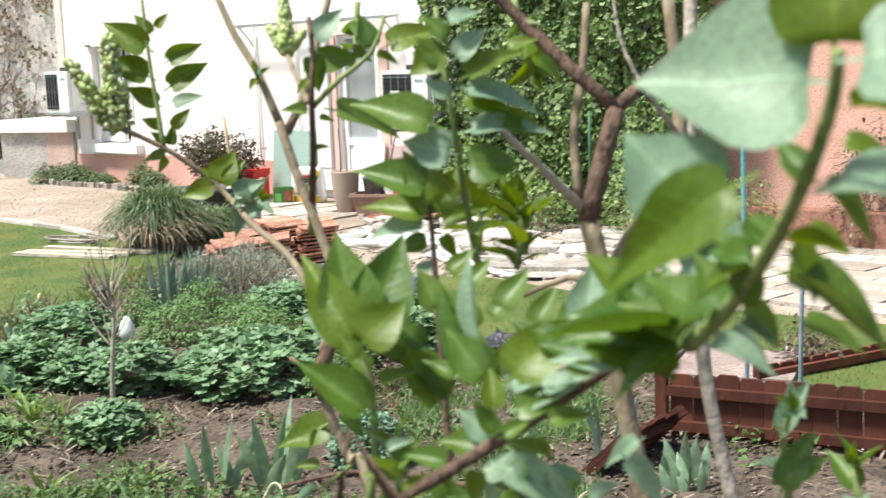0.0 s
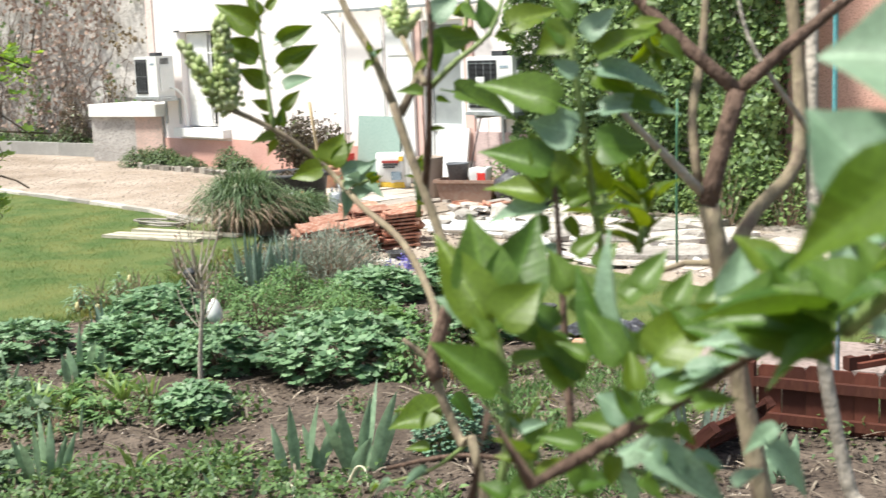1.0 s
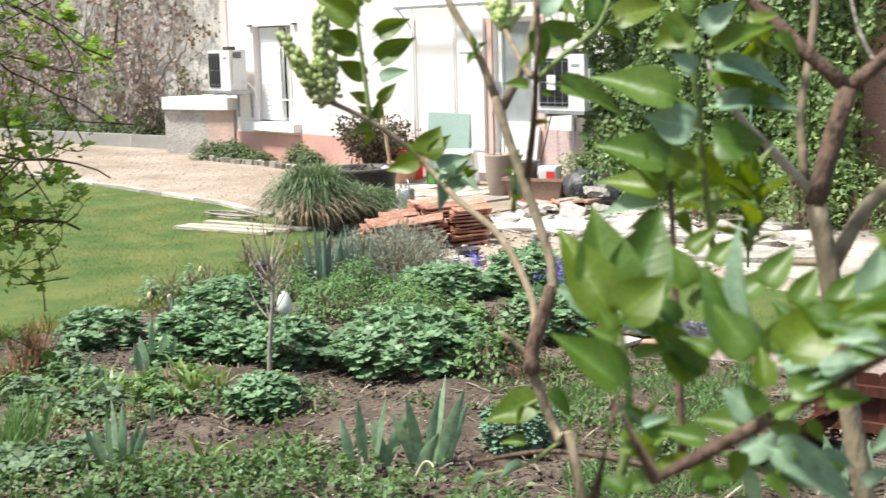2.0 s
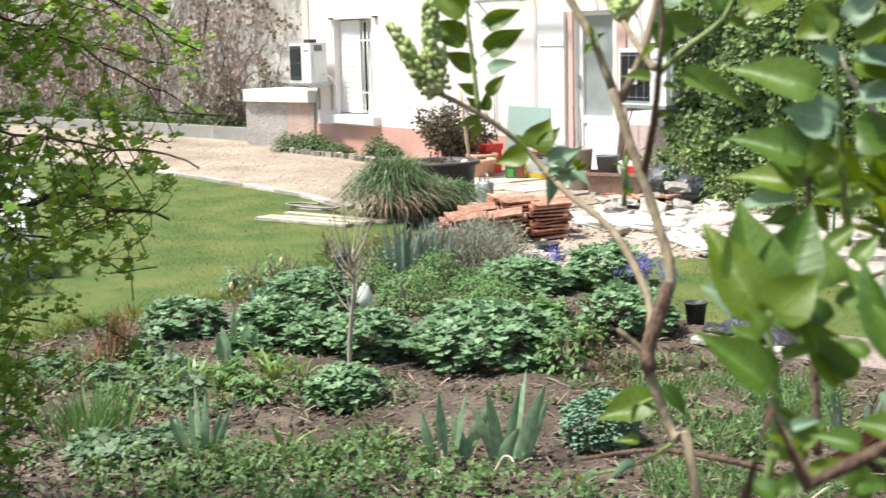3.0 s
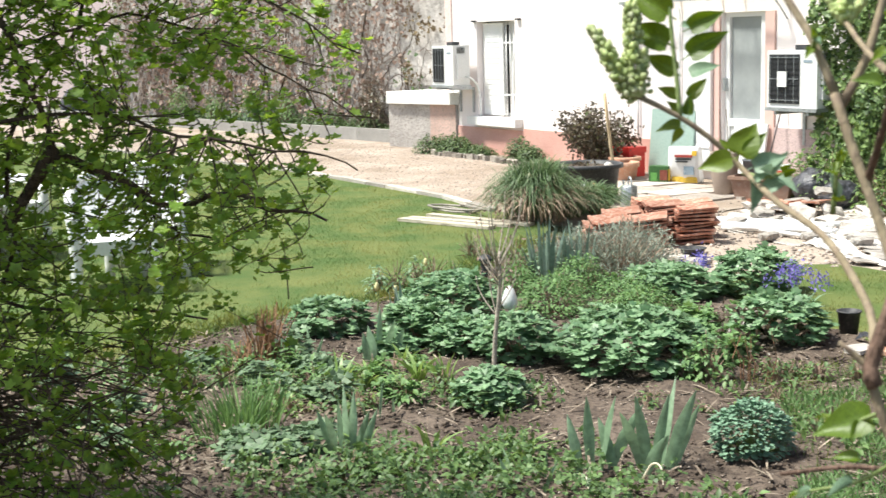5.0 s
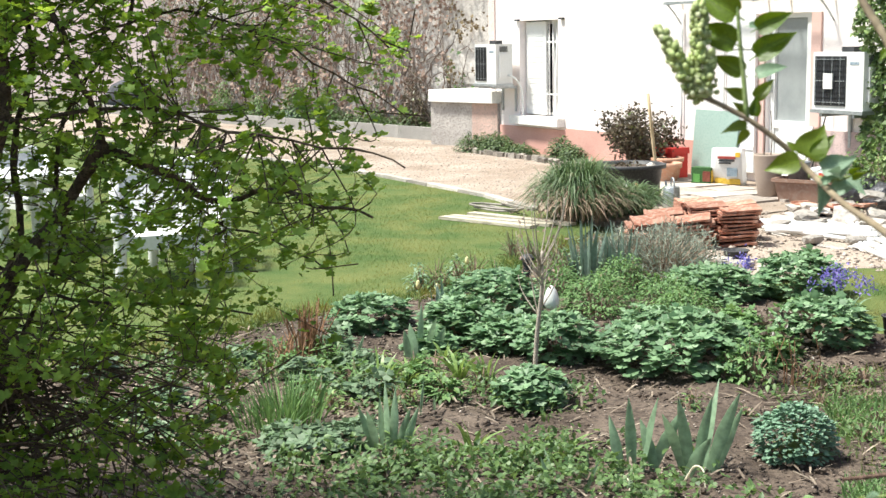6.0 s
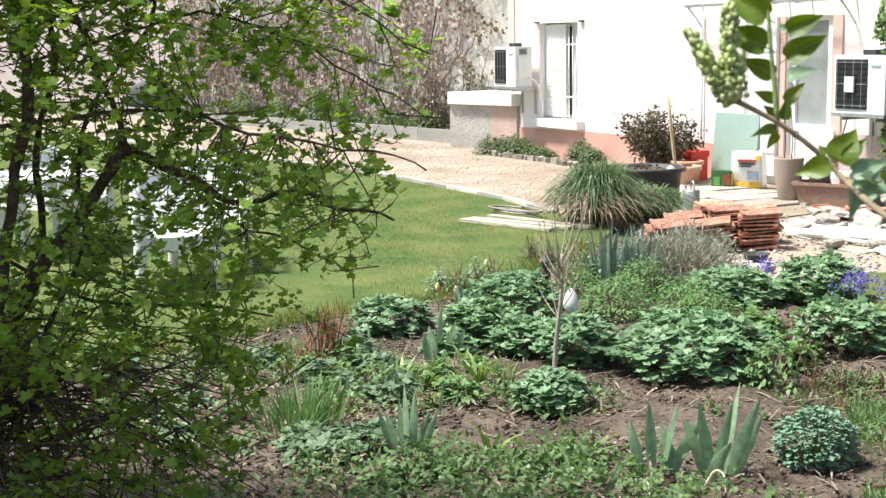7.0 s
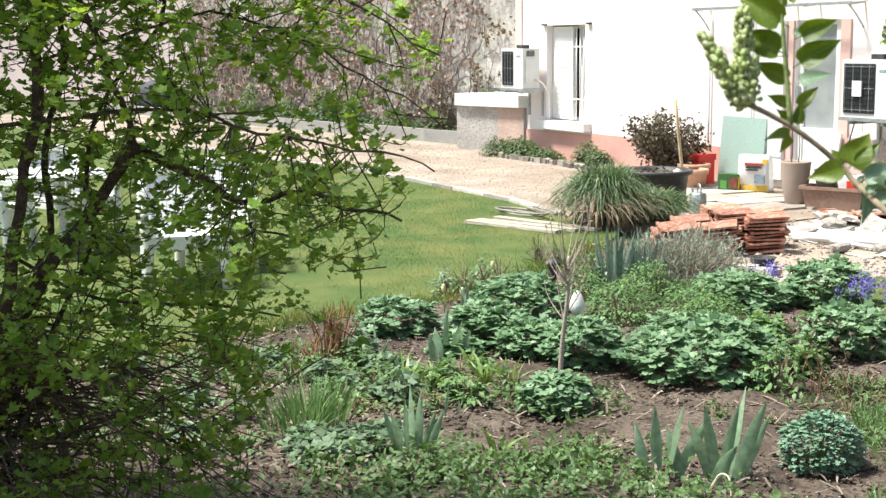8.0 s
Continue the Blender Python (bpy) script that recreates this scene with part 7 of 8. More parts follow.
stem([(-0.532, 0.613, 1.403), (-0.557, 0.636, 1.423), (-0.618, 0.662, 1.456), (-0.691, 0.684, 1.474), (-0.743, 0.700, 1.491), (-0.755, 0.686, 1.510), (-0.772, 0.662, 1.532), (-0.790, 0.636, 1.548)], 0.0027, 0.0020, BARK_Y, 0.1)
stem([(-0.530, 0.612, 1.393), (-0.537, 0.604, 1.403), (-0.543, 0.597, 1.411)], 0.0023, 0.0013, BARK_Y, 0.1)
stem([(-0.582, 0.805, 1.262), (-0.624, 0.776, 1.271), (-0.674, 0.750, 1.271), (-0.716, 0.715, 1.260)], 0.0024, 0.0016, BARK_D, 0.1)
stem([(-0.470, 0.880, -0.030), (-0.406, 0.804, 0.718), (-0.353, 0.741, 1.240), (-0.362, 0.718, 1.320), (-0.371, 0.717, 1.361), (-0.381, 0.716, 1.407), (-0.390, 0.717, 1.453), (-0.399, 0.716, 1.492)], 0.0075, 0.0061, BARK_Y, 0.1)
stem([(-0.399, 0.715, 1.491), (-0.397, 0.726, 1.524), (-0.394, 0.738, 1.557)], 0.0063, 0.0053, BARK_D, 0.1)
stem([(-0.394, 0.738, 1.557), (-0.424, 0.724, 1.587), (-0.453, 0.713, 1.618), (-0.476, 0.693, 1.653)], 0.0046, 0.0033, BARK_D, 0.1)
stem([(-0.394, 0.738, 1.557), (-0.379, 0.761, 1.579), (-0.363, 0.786, 1.601), (-0.346, 0.812, 1.623)], 0.0043, 0.0030, BARK_D, 0.1)
stem([(-0.395, 0.727, 1.454), (-0.392, 0.754, 1.485), (-0.391, 0.793, 1.509), (-0.400, 0.810, 1.557), (-0.416, 0.823, 1.623)], 0.0047, 0.0040, BARK_Y, 0.1)
stem([(-0.402, 0.714, 1.499), (-0.405, 0.684, 1.524), (-0.407, 0.656, 1.546), (-0.410, 0.640, 1.565), (-0.414, 0.638, 1.577)], 0.0033, 0.0007, GREYTWIG, 0.1)
stem([(-0.410, 0.721, 1.504), (-0.422, 0.731, 1.543), (-0.428, 0.748, 1.577), (-0.437, 0.765, 1.621)], 0.0030, 0.0023, BARK_Y, 0.1)
stem([(-0.389, 0.807, 1.526), (-0.379, 0.770, 1.547), (-0.384, 0.752, 1.569), (-0.393, 0.747, 1.589), (-0.398, 0.745, 1.609), (-0.401, 0.746, 1.629)], 0.0021, 0.0007, GREYTWIG, 0.1)
stem([(-0.440, 0.860, -0.030), (-0.381, 0.824, 0.713), (-0.332, 0.795, 1.229), (-0.352, 0.792, 1.312), (-0.368, 0.790, 1.385), (-0.379, 0.796, 1.464), (-0.394, 0.814, 1.546), (-0.407, 0.835, 1.630)], 0.0063, 0.0042, GREYTWIG, 0.1)
stem([(-0.600, 0.760, -0.030), (-0.419, 0.566, 0.816), (-0.250, 0.387, 1.428), (-0.237, 0.405, 1.437), (-0.208, 0.432, 1.460), (-0.185, 0.448, 1.479), (-0.156, 0.459, 1.501), (-0.137, 0.471, 1.516)], 0.0042, 0.0024, BARK_D, 0.1)
stem([(-0.387, 0.721, 1.456), (-0.417, 0.716, 1.455), (-0.447, 0.709, 1.442)], 0.0026, 0.0013, BARK_Y, 0.1)
stem([(-0.512, 0.597, 1.569), (-0.557, 0.626, 1.582), (-0.594, 0.648, 1.598)], 0.0022, 0.0014, BARK_Y, 0.2)
shoot([(-0.771, 0.663, 1.530), (-0.777, 0.664, 1.561), (-0.783, 0.664, 1.595), (-0.791, 0.666, 1.645)], 0.0020, 0, 0.042, L_LIL, 10, 0.02, 62, BARK_G, 1)
shoot([(-0.684, 0.732, 1.462), (-0.678, 0.728, 1.479), (-0.672, 0.724, 1.500)], 0.0021, 2, 0.022, L_LIY, 0, 0.3, 40, BARK_G, 2)
shoot([(-0.601, 0.629, 1.580), (-0.594, 0.623, 1.585), (-0.587, 0.616, 1.589)], 0.0018, 2, 0.013, L_LIY, 20, 0.3, 65, BARK_G, 2)
shoot([(-0.567, 0.640, 1.495), (-0.523, 0.608, 1.539), (-0.503, 0.593, 1.573), (-0.505, 0.597, 1.595), (-0.508, 0.598, 1.618)], 0.0026, 0, 0.042, L_LIL, 25, 0.45, 50, BARK_D, 1)
shoot([(-0.510, 0.599, 1.566), (-0.493, 0.607, 1.582), (-0.483, 0.623, 1.596), (-0.480, 0.632, 1.617)], 0.0020, 0, 0.042, L_LIL, 70, 0.4, 50, BARK_G, 1)
shoot([(-0.265, 0.416, 1.426), (-0.265, 0.421, 1.446), (-0.268, 0.423, 1.470), (-0.273, 0.422, 1.489), (-0.276, 0.421, 1.501)], 0.0019, 0, 0.032, L_LIY, 35, 0.45, 48, BARK_G, 1)
shoot([(-0.329, 0.523, 1.400), (-0.336, 0.527, 1.452), (-0.344, 0.532, 1.510), (-0.347, 0.533, 1.530)], 0.0021, 0, 0.033, L_LIY, 15, 0.62, 50, BARK_D, 1)
shoot([(-0.172, 0.482, 1.494), (-0.164, 0.480, 1.510), (-0.156, 0.476, 1.523)], 0.0018, 3, 0.042, L_LIG, 0, 0.2, 55, BARK_G, 2)
shoot([(-0.356, 0.575, 1.487), (-0.349, 0.561, 1.520), (-0.341, 0.547, 1.556), (-0.348, 0.547, 1.593), (-0.352, 0.548, 1.616)], 0.0020, 0, 0.036, L_LIG, 50, 0.25, 58, BARK_G, 1)
shoot([(-0.368, 0.624, 1.486), (-0.372, 0.623, 1.501), (-0.376, 0.622, 1.515)], 0.0021, 4, 0.031, L_LIY, 10, 0.2, 50, BARK_G, 2)
shoot([(-0.257, 0.426, 1.427), (-0.259, 0.426, 1.438), (-0.261, 0.426, 1.446)], 0.0017, 2, 0.025, L_LIL, 80, 0.3, 50, BARK_G, 2)
shoot([(-0.244, 0.444, 1.438), (-0.237, 0.452, 1.433), (-0.229, 0.461, 1.428)], 0.0017, 2, 0.027, L_LIG, 50, 0.3, 55, BARK_G, 2)
shoot([(-0.125, 0.426, 1.505), (-0.101, 0.411, 1.522), (-0.079, 0.394, 1.540), (-0.052, 0.368, 1.564), (-0.039, 0.356, 1.582), (-0.034, 0.349, 1.592)], 0.0027, 0, 0.040, L_LIG, 5, 0.35, 62, BARK_G, 1)
shoot([(-0.191, 0.594, 1.392), (-0.190, 0.586, 1.420), (-0.185, 0.580, 1.432), (-0.179, 0.574, 1.442)], 0.0020, 3, 0.025, L_LIG, 30, 0.4, 60, BARK_G, 2)
shoot([(-0.178, 0.635, 1.384), (-0.181, 0.633, 1.394), (-0.183, 0.634, 1.402)], 0.0020, 2, 0.027, L_LIL, 70, 0.4, 60, BARK_G, 2)
shoot([(-0.453, 0.715, 1.625), (-0.447, 0.716, 1.601), (-0.434, 0.710, 1.581)], 0.0020, 3, 0.027, L_LIY, 20, 0.2, 60, BARK_G, 2)
shoot([(-0.659, 0.769, 1.634), (-0.658, 0.765, 1.614), (-0.649, 0.754, 1.595)], 0.0024, 2, 0.029, L_LIL, 40, 0.3, 60, BARK_G, 2)
shoot([(-0.364, 0.612, 1.480), (-0.363, 0.616, 1.501), (-0.367, 0.617, 1.518)], 0.0021, 4, 0.027, L_LIY, 15, 0.1, 55, BARK_G, 2)
shoot([(-0.365, 0.584, 1.493), (-0.365, 0.587, 1.510), (-0.369, 0.587, 1.524)], 0.0020, 4, 0.027, L_LIY, 70, 0.1, 55, BARK_G, 2)
shoot([(-0.532, 0.621, 1.367), (-0.554, 0.621, 1.356), (-0.577, 0.620, 1.353)], 0.0014, 2, 0.016, L_LIY, 10, 0.5, 50, BARK_G, 2)
shoot([(-0.523, 0.627, 1.339), (-0.548, 0.620, 1.320), (-0.579, 0.603, 1.307)], 0.0014, 2, 0.021, L_LIG, 60, 0.6, 50, BARK_G, 2)
shoot([(-0.743, 0.700, 1.489), (-0.720, 0.699, 1.487), (-0.699, 0.696, 1.492)], 0.0021, 2, 0.027, L_LIG, 20, 0.4, 50, BARK_G, 2)
panicle((-0.790, 0.636, 1.548), (-0.814, 0.612, 1.599))
panicle((-0.790, 0.636, 1.548), (-0.801, 0.640, 1.619))
panicle((-0.790, 0.636, 1.548), (-0.791, 0.646, 1.581))
panicle((-0.790, 0.636, 1.548), (-0.803, 0.622, 1.571))
panicle((-0.594, 0.648, 1.598), (-0.603, 0.642, 1.615))
panicle((-0.594, 0.648, 1.598), (-0.598, 0.651, 1.633))
panicle((-0.594, 0.648, 1.598), (-0.588, 0.658, 1.611))


def big_leaf(base, tip, normal, material, kind):
    a, b = np.array(base) - LO, np.array(tip) - LO
    leaf_on(a, b - a, np.array(normal), float(np.linalg.norm(b - a)), material, kind)


big_leaf((-0.052, 0.368, 1.563), (-0.010, 0.368, 1.567), (0.16, -0.31, 1.04), L_LIG, 4)
big_leaf((-0.034, 0.348, 1.590), (-0.000, 0.355, 1.594), (0.35, -0.72, 0.61), L_LIG, 4)
big_leaf((-0.039, 0.356, 1.580), (-0.017, 0.364, 1.581), (-0.14, 0.27, 0.98), L_LIY, 1)
big_leaf((-0.074, 0.392, 1.544), (-0.058, 0.401, 1.545), (-0.20, 0.34, 0.94), L_LIY, 1)
big_leaf((-0.124, 0.427, 1.506), (-0.151, 0.389, 1.524), (-0.12, 0.15, 0.96), L_LIL, 0)
big_leaf((-0.123, 0.428, 1.507), (-0.141, 0.428, 1.526), (0.34, -0.48, 0.92), L_LIL, 0)
big_leaf((-0.123, 0.428, 1.506), (-0.100, 0.436, 1.502), (0.26, -0.41, 1.11), L_LIG, 0)
big_leaf((-0.082, 0.397, 1.538), (-0.052, 0.416, 1.518), (0.14, -0.26, 1.06), L_LIL, 1)
big_leaf((-0.083, 0.396, 1.537), (-0.102, 0.400, 1.543), (0.43, -0.66, 0.62), L_LIL, 0)
big_leaf((-0.123, 0.428, 1.507), (-0.132, 0.452, 1.525), (0.39, -0.57, 0.43), L_LIL, 1)
big_leaf((-0.124, 0.426, 1.506), (-0.135, 0.400, 1.502), (0.12, -0.16, 1.05), L_LIL, 2)
big_leaf((-0.081, 0.398, 1.539), (-0.102, 0.396, 1.531), (0.27, -0.41, 0.68), L_LIL, 1)
big_leaf((-0.082, 0.397, 1.539), (-0.094, 0.402, 1.521), (0.42, -0.66, 0.45), L_LIL, 0)
big_leaf((-0.100, 0.412, 1.524), (-0.088, 0.422, 1.512), (0.31, -0.50, 0.72), L_LIL, 0)
big_leaf((-0.054, 0.373, 1.563), (-0.043, 0.388, 1.548), (0.19, -0.35, 0.85), L_LIL, 1)
big_leaf((-0.074, 0.392, 1.544), (-0.069, 0.415, 1.527), (0.34, -0.60, 0.62), L_LIL, 0)
big_leaf((-0.054, 0.373, 1.563), (-0.063, 0.373, 1.574), (0.41, -0.69, 0.47), L_LIL, 2)
big_leaf((-0.101, 0.411, 1.522), (-0.119, 0.406, 1.518), (0.17, -0.24, 0.96), L_LIL, 0)
big_leaf((-0.081, 0.398, 1.539), (-0.093, 0.410, 1.551), (0.42, -0.67, 0.31), L_LIL, 1)
big_leaf((-0.522, 0.607, 1.591), (-0.501, 0.630, 1.596), (0.73, -0.64, 0.24), L_LIL, 6)
big_leaf((-0.520, 0.608, 1.602), (-0.507, 0.622, 1.624), (0.69, -0.61, 0.38), L_LIG, 6)
big_leaf((-0.513, 0.601, 1.600), (-0.509, 0.606, 1.574), (0.91, -0.39, 0.16), L_LIL, 6)
big_leaf((-0.521, 0.607, 1.561), (-0.534, 0.593, 1.566), (0.52, -0.46, 0.72), L_LIL, 1)
big_leaf((-0.520, 0.608, 1.566), (-0.525, 0.603, 1.573), (0.52, -0.46, 0.72), L_LIY, 1)
big_leaf((-0.519, 0.609, 1.559), (-0.512, 0.617, 1.558), (0.61, -0.54, 0.58), L_LIY, 0)
big_leaf((-0.501, 0.599, 1.565), (-0.474, 0.642, 1.556), (0.52, -0.46, 0.72), L_LIL, 7)
big_leaf((-0.520, 0.608, 1.582), (-0.529, 0.599, 1.576), (0.53, -0.46, 0.71), L_LIY, 2)
big_leaf((-0.485, 0.632, 1.598), (-0.461, 0.655, 1.612), (0.60, -0.58, 0.55), L_LIY, 6)
big_leaf((-0.487, 0.629, 1.596), (-0.492, 0.624, 1.619), (0.70, -0.68, 0.24), L_LIL, 6)
big_leaf((-0.488, 0.628, 1.595), (-0.477, 0.640, 1.590), (0.51, -0.49, 0.71), L_LIY, 1)
big_leaf((-0.520, 0.606, 1.540), (-0.514, 0.614, 1.543), (0.51, -0.45, 0.73), L_LIY, 0)
# pale leaf and yellow leaf together paint one leaf's sky-lit top and underside
big_leaf((-0.334, 0.541, 1.578), (-0.304, 0.566, 1.575), (0.42, -0.47, 0.78), L_LIG, 7)
big_leaf((-0.334, 0.541, 1.575), (-0.314, 0.558, 1.569), (0.55, -0.61, 0.57), L_LIY, 6)
big_leaf((-0.333, 0.541, 1.557), (-0.302, 0.568, 1.567), (0.36, -0.40, 0.84), L_LIG, 7)
big_leaf((-0.323, 0.556, 1.564), (-0.304, 0.571, 1.557), (0.53, -0.62, 0.58), L_LIY, 6)
big_leaf((-0.333, 0.540, 1.547), (-0.352, 0.523, 1.556), (0.60, -0.67, 0.45), L_LIG, 4)
big_leaf((-0.332, 0.540, 1.542), (-0.311, 0.558, 1.544), (0.59, -0.66, 0.46), L_LIL, 4)
big_leaf((-0.337, 0.537, 1.559), (-0.368, 0.508, 1.580), (0.55, -0.60, 0.58), L_LIL, 7)
big_leaf((-0.338, 0.532, 1.521), (-0.352, 0.523, 1.551), (0.65, -0.70, 0.28), L_LIY, 6)
big_leaf((-0.340, 0.532, 1.530), (-0.367, 0.507, 1.547), (0.54, -0.58, 0.61), L_LIL, 0)
big_leaf((-0.336, 0.540, 1.598), (-0.350, 0.526, 1.586), (0.62, -0.68, 0.39), L_LIY, 4)
big_leaf((-0.333, 0.542, 1.581), (-0.312, 0.560, 1.600), (0.47, -0.52, 0.71), L_LIY, 7)
big_leaf((-0.335, 0.540, 1.590), (-0.323, 0.550, 1.606), (0.61, -0.68, 0.40), L_LIG, 6)
big_leaf((-0.337, 0.539, 1.589), (-0.347, 0.529, 1.603), (0.62, -0.68, 0.40), L_LIL, 6)
big_leaf((-0.335, 0.540, 1.573), (-0.344, 0.532, 1.584), (0.55, -0.61, 0.57), L_LIG, 6)
big_leaf((-0.331, 0.539, 1.526), (-0.339, 0.533, 1.541), (0.63, -0.70, 0.34), L_LIY, 7)
big_leaf((-0.354, 0.544, 1.514), (-0.348, 0.553, 1.541), (0.64, -0.68, 0.35), L_LIY, 6)
big_leaf((-0.361, 0.550, 1.514), (-0.386, 0.529, 1.530), (0.45, -0.48, 0.75), L_LIY, 2)
big_leaf((-0.361, 0.550, 1.511), (-0.387, 0.526, 1.515), (0.36, -0.38, 0.85), L_LIG, 2)
big_leaf((-0.360, 0.551, 1.511), (-0.345, 0.566, 1.522), (0.53, -0.57, 0.62), L_LIY, 0)
big_leaf((-0.361, 0.549, 1.504), (-0.375, 0.535, 1.501), (0.53, -0.57, 0.63), L_LIL, 6)
big_leaf((-0.359, 0.551, 1.508), (-0.351, 0.556, 1.495), (0.59, -0.64, 0.49), L_LIY, 0)
big_leaf((-0.354, 0.543, 1.515), (-0.361, 0.540, 1.535), (0.64, -0.68, 0.35), L_LIL, 7)
big_leaf((-0.358, 0.549, 1.490), (-0.367, 0.541, 1.493), (0.52, -0.56, 0.64), L_LIG, 6)
big_leaf((-0.269, 0.421, 1.482), (-0.289, 0.410, 1.523), (0.64, -0.63, 0.43), L_LIY, 7)
big_leaf((-0.273, 0.424, 1.484), (-0.285, 0.423, 1.529), (0.66, -0.65, 0.37), L_LIL, 6)
big_leaf((-0.272, 0.426, 1.485), (-0.267, 0.441, 1.528), (0.66, -0.65, 0.37), L_LIL, 6)
big_leaf((-0.264, 0.413, 1.488), (-0.253, 0.428, 1.505), (0.65, -0.63, 0.43), L_LIY, 4)
big_leaf((-0.277, 0.428, 1.486), (-0.294, 0.413, 1.498), (0.60, -0.59, 0.55), L_LIG, 6)
big_leaf((-0.262, 0.420, 1.459), (-0.286, 0.403, 1.484), (0.51, -0.51, 0.70), L_LIL, 1)
big_leaf((-0.257, 0.452, 1.455), (-0.275, 0.444, 1.486), (0.48, -0.53, 0.69), L_LIL, 1)
big_leaf((-0.262, 0.413, 1.483), (-0.269, 0.409, 1.494), (0.64, -0.63, 0.44), L_LIY, 6)
big_leaf((-0.272, 0.428, 1.470), (-0.262, 0.440, 1.478), (0.44, -0.43, 0.79), L_LIL, 2)
big_leaf((-0.255, 0.419, 1.441), (-0.250, 0.429, 1.453), (0.49, -0.50, 0.71), L_LIL, 0)
big_leaf((-0.254, 0.419, 1.438), (-0.262, 0.412, 1.443), (0.41, -0.42, 0.81), L_LIY, 2)
big_leaf((-0.258, 0.419, 1.448), (-0.251, 0.428, 1.453), (0.42, -0.42, 0.80), L_LIG, 1)
big_leaf((-0.539, 0.631, 1.362), (-0.564, 0.597, 1.353), (0.54, -0.48, 0.70), L_LIY, 6)
big_leaf((-0.541, 0.617, 1.336), (-0.554, 0.604, 1.339), (0.45, -0.39, 0.81), L_LIY, 0)
big_leaf((-0.542, 0.631, 1.370), (-0.525, 0.642, 1.354), (0.46, -0.40, 0.79), L_LIL, 0)
big_leaf((-0.210, 0.432, 1.480), (-0.232, 0.424, 1.521), (-0.35, -0.94, 0.00), L_LIG, 7)
big_leaf((-0.215, 0.434, 1.476), (-0.239, 0.421, 1.508), (-0.15, -0.99, 0.07), L_LIL, 7)
big_leaf((-0.208, 0.427, 1.479), (-0.223, 0.420, 1.500), (0.57, -0.69, 0.45), L_LIL, 6)
big_leaf((-0.203, 0.425, 1.480), (-0.184, 0.446, 1.505), (0.54, -0.67, 0.51), L_LIY, 6)
big_leaf((-0.208, 0.434, 1.479), (-0.188, 0.454, 1.498), (0.39, -0.48, 0.79), L_LIG, 7)
big_leaf((-0.202, 0.425, 1.479), (-0.189, 0.439, 1.490), (0.39, -0.48, 0.79), L_LIG, 6)
# pale and dark leaf pair: one leaf's lit top and shaded underside by colour
big_leaf((-0.199, 0.425, 1.472), (-0.183, 0.441, 1.484), (0.30, -0.37, 0.88), L_LIG, 6)
big_leaf((-0.196, 0.421, 1.473), (-0.183, 0.434, 1.479), (0.51, -0.63, 0.58), L_LIL, 6)
big_leaf((-0.214, 0.435, 1.458), (-0.226, 0.428, 1.468), (0.51, -0.62, 0.59), L_LIG, 4)
big_leaf((-0.207, 0.428, 1.460), (-0.216, 0.425, 1.474), (0.45, -0.55, 0.70), L_LIL, 1)
big_leaf((-0.214, 0.433, 1.455), (-0.231, 0.420, 1.459), (0.45, -0.55, 0.71), L_LIY, 6)
big_leaf((-0.200, 0.421, 1.463), (-0.193, 0.429, 1.471), (0.45, -0.55, 0.70), L_LIL, 0)
big_leaf((-0.202, 0.422, 1.471), (-0.207, 0.424, 1.488), (0.52, -0.63, 0.58), L_LIY, 0)
big_leaf((-0.210, 0.432, 1.480), (-0.209, 0.437, 1.495), (0.57, -0.69, 0.45), L_LIL, 6)
big_leaf((-0.149, 0.430, 1.494), (-0.172, 0.416, 1.501), (0.34, -0.52, 0.78), L_LIG, 7)
big_leaf((-0.132, 0.432, 1.506), (-0.162, 0.414, 1.514), (0.43, -0.72, 0.54), L_LIL, 4)
big_leaf((-0.144, 0.428, 1.498), (-0.163, 0.417, 1.505), (0.45, -0.70, 0.56), L_LIL, 6)
big_leaf((-0.149, 0.418, 1.495), (-0.136, 0.428, 1.501), (0.41, -0.61, 0.68), L_LIL, 7)
big_leaf((-0.163, 0.423, 1.503), (-0.163, 0.428, 1.528), (0.52, -0.74, 0.42), L_LIG, 6)
big_leaf((-0.146, 0.423, 1.506), (-0.143, 0.430, 1.528), (0.50, -0.76, 0.42), L_LIL, 6)
big_leaf((-0.158, 0.423, 1.492), (-0.169, 0.417, 1.495), (0.42, -0.60, 0.68), L_LIL, 0)
big_leaf((-0.129, 0.422, 1.509), (-0.139, 0.418, 1.518), (0.44, -0.72, 0.54), L_LIY, 6)
big_leaf((-0.208, 0.424, 1.453), (-0.175, 0.443, 1.439), (0.38, -0.45, 0.81), L_LIG, 7)
big_leaf((-0.236, 0.423, 1.443), (-0.225, 0.426, 1.428), (0.47, -0.51, 0.71), L_LIL, 6)
big_leaf((-0.218, 0.428, 1.449), (-0.216, 0.423, 1.436), (0.52, -0.60, 0.61), L_LIY, 6)
big_leaf((-0.202, 0.430, 1.456), (-0.190, 0.434, 1.442), (0.44, -0.55, 0.71), L_LIG, 6)
big_leaf((-0.231, 0.429, 1.446), (-0.246, 0.418, 1.452), (0.47, -0.53, 0.71), L_LIL, 0)
big_leaf((-0.250, 0.419, 1.431), (-0.242, 0.431, 1.441), (0.48, -0.50, 0.72), L_LIY, 6)
big_leaf((-0.183, 0.424, 1.471), (-0.171, 0.435, 1.476), (0.43, -0.57, 0.70), L_LIL, 0)
big_leaf((-0.249, 0.421, 1.433), (-0.258, 0.409, 1.427), (0.48, -0.50, 0.72), L_LIL, 6)
big_leaf((-0.192, 0.428, 1.464), (-0.184, 0.431, 1.457), (0.44, -0.56, 0.70), L_LIY, 0)
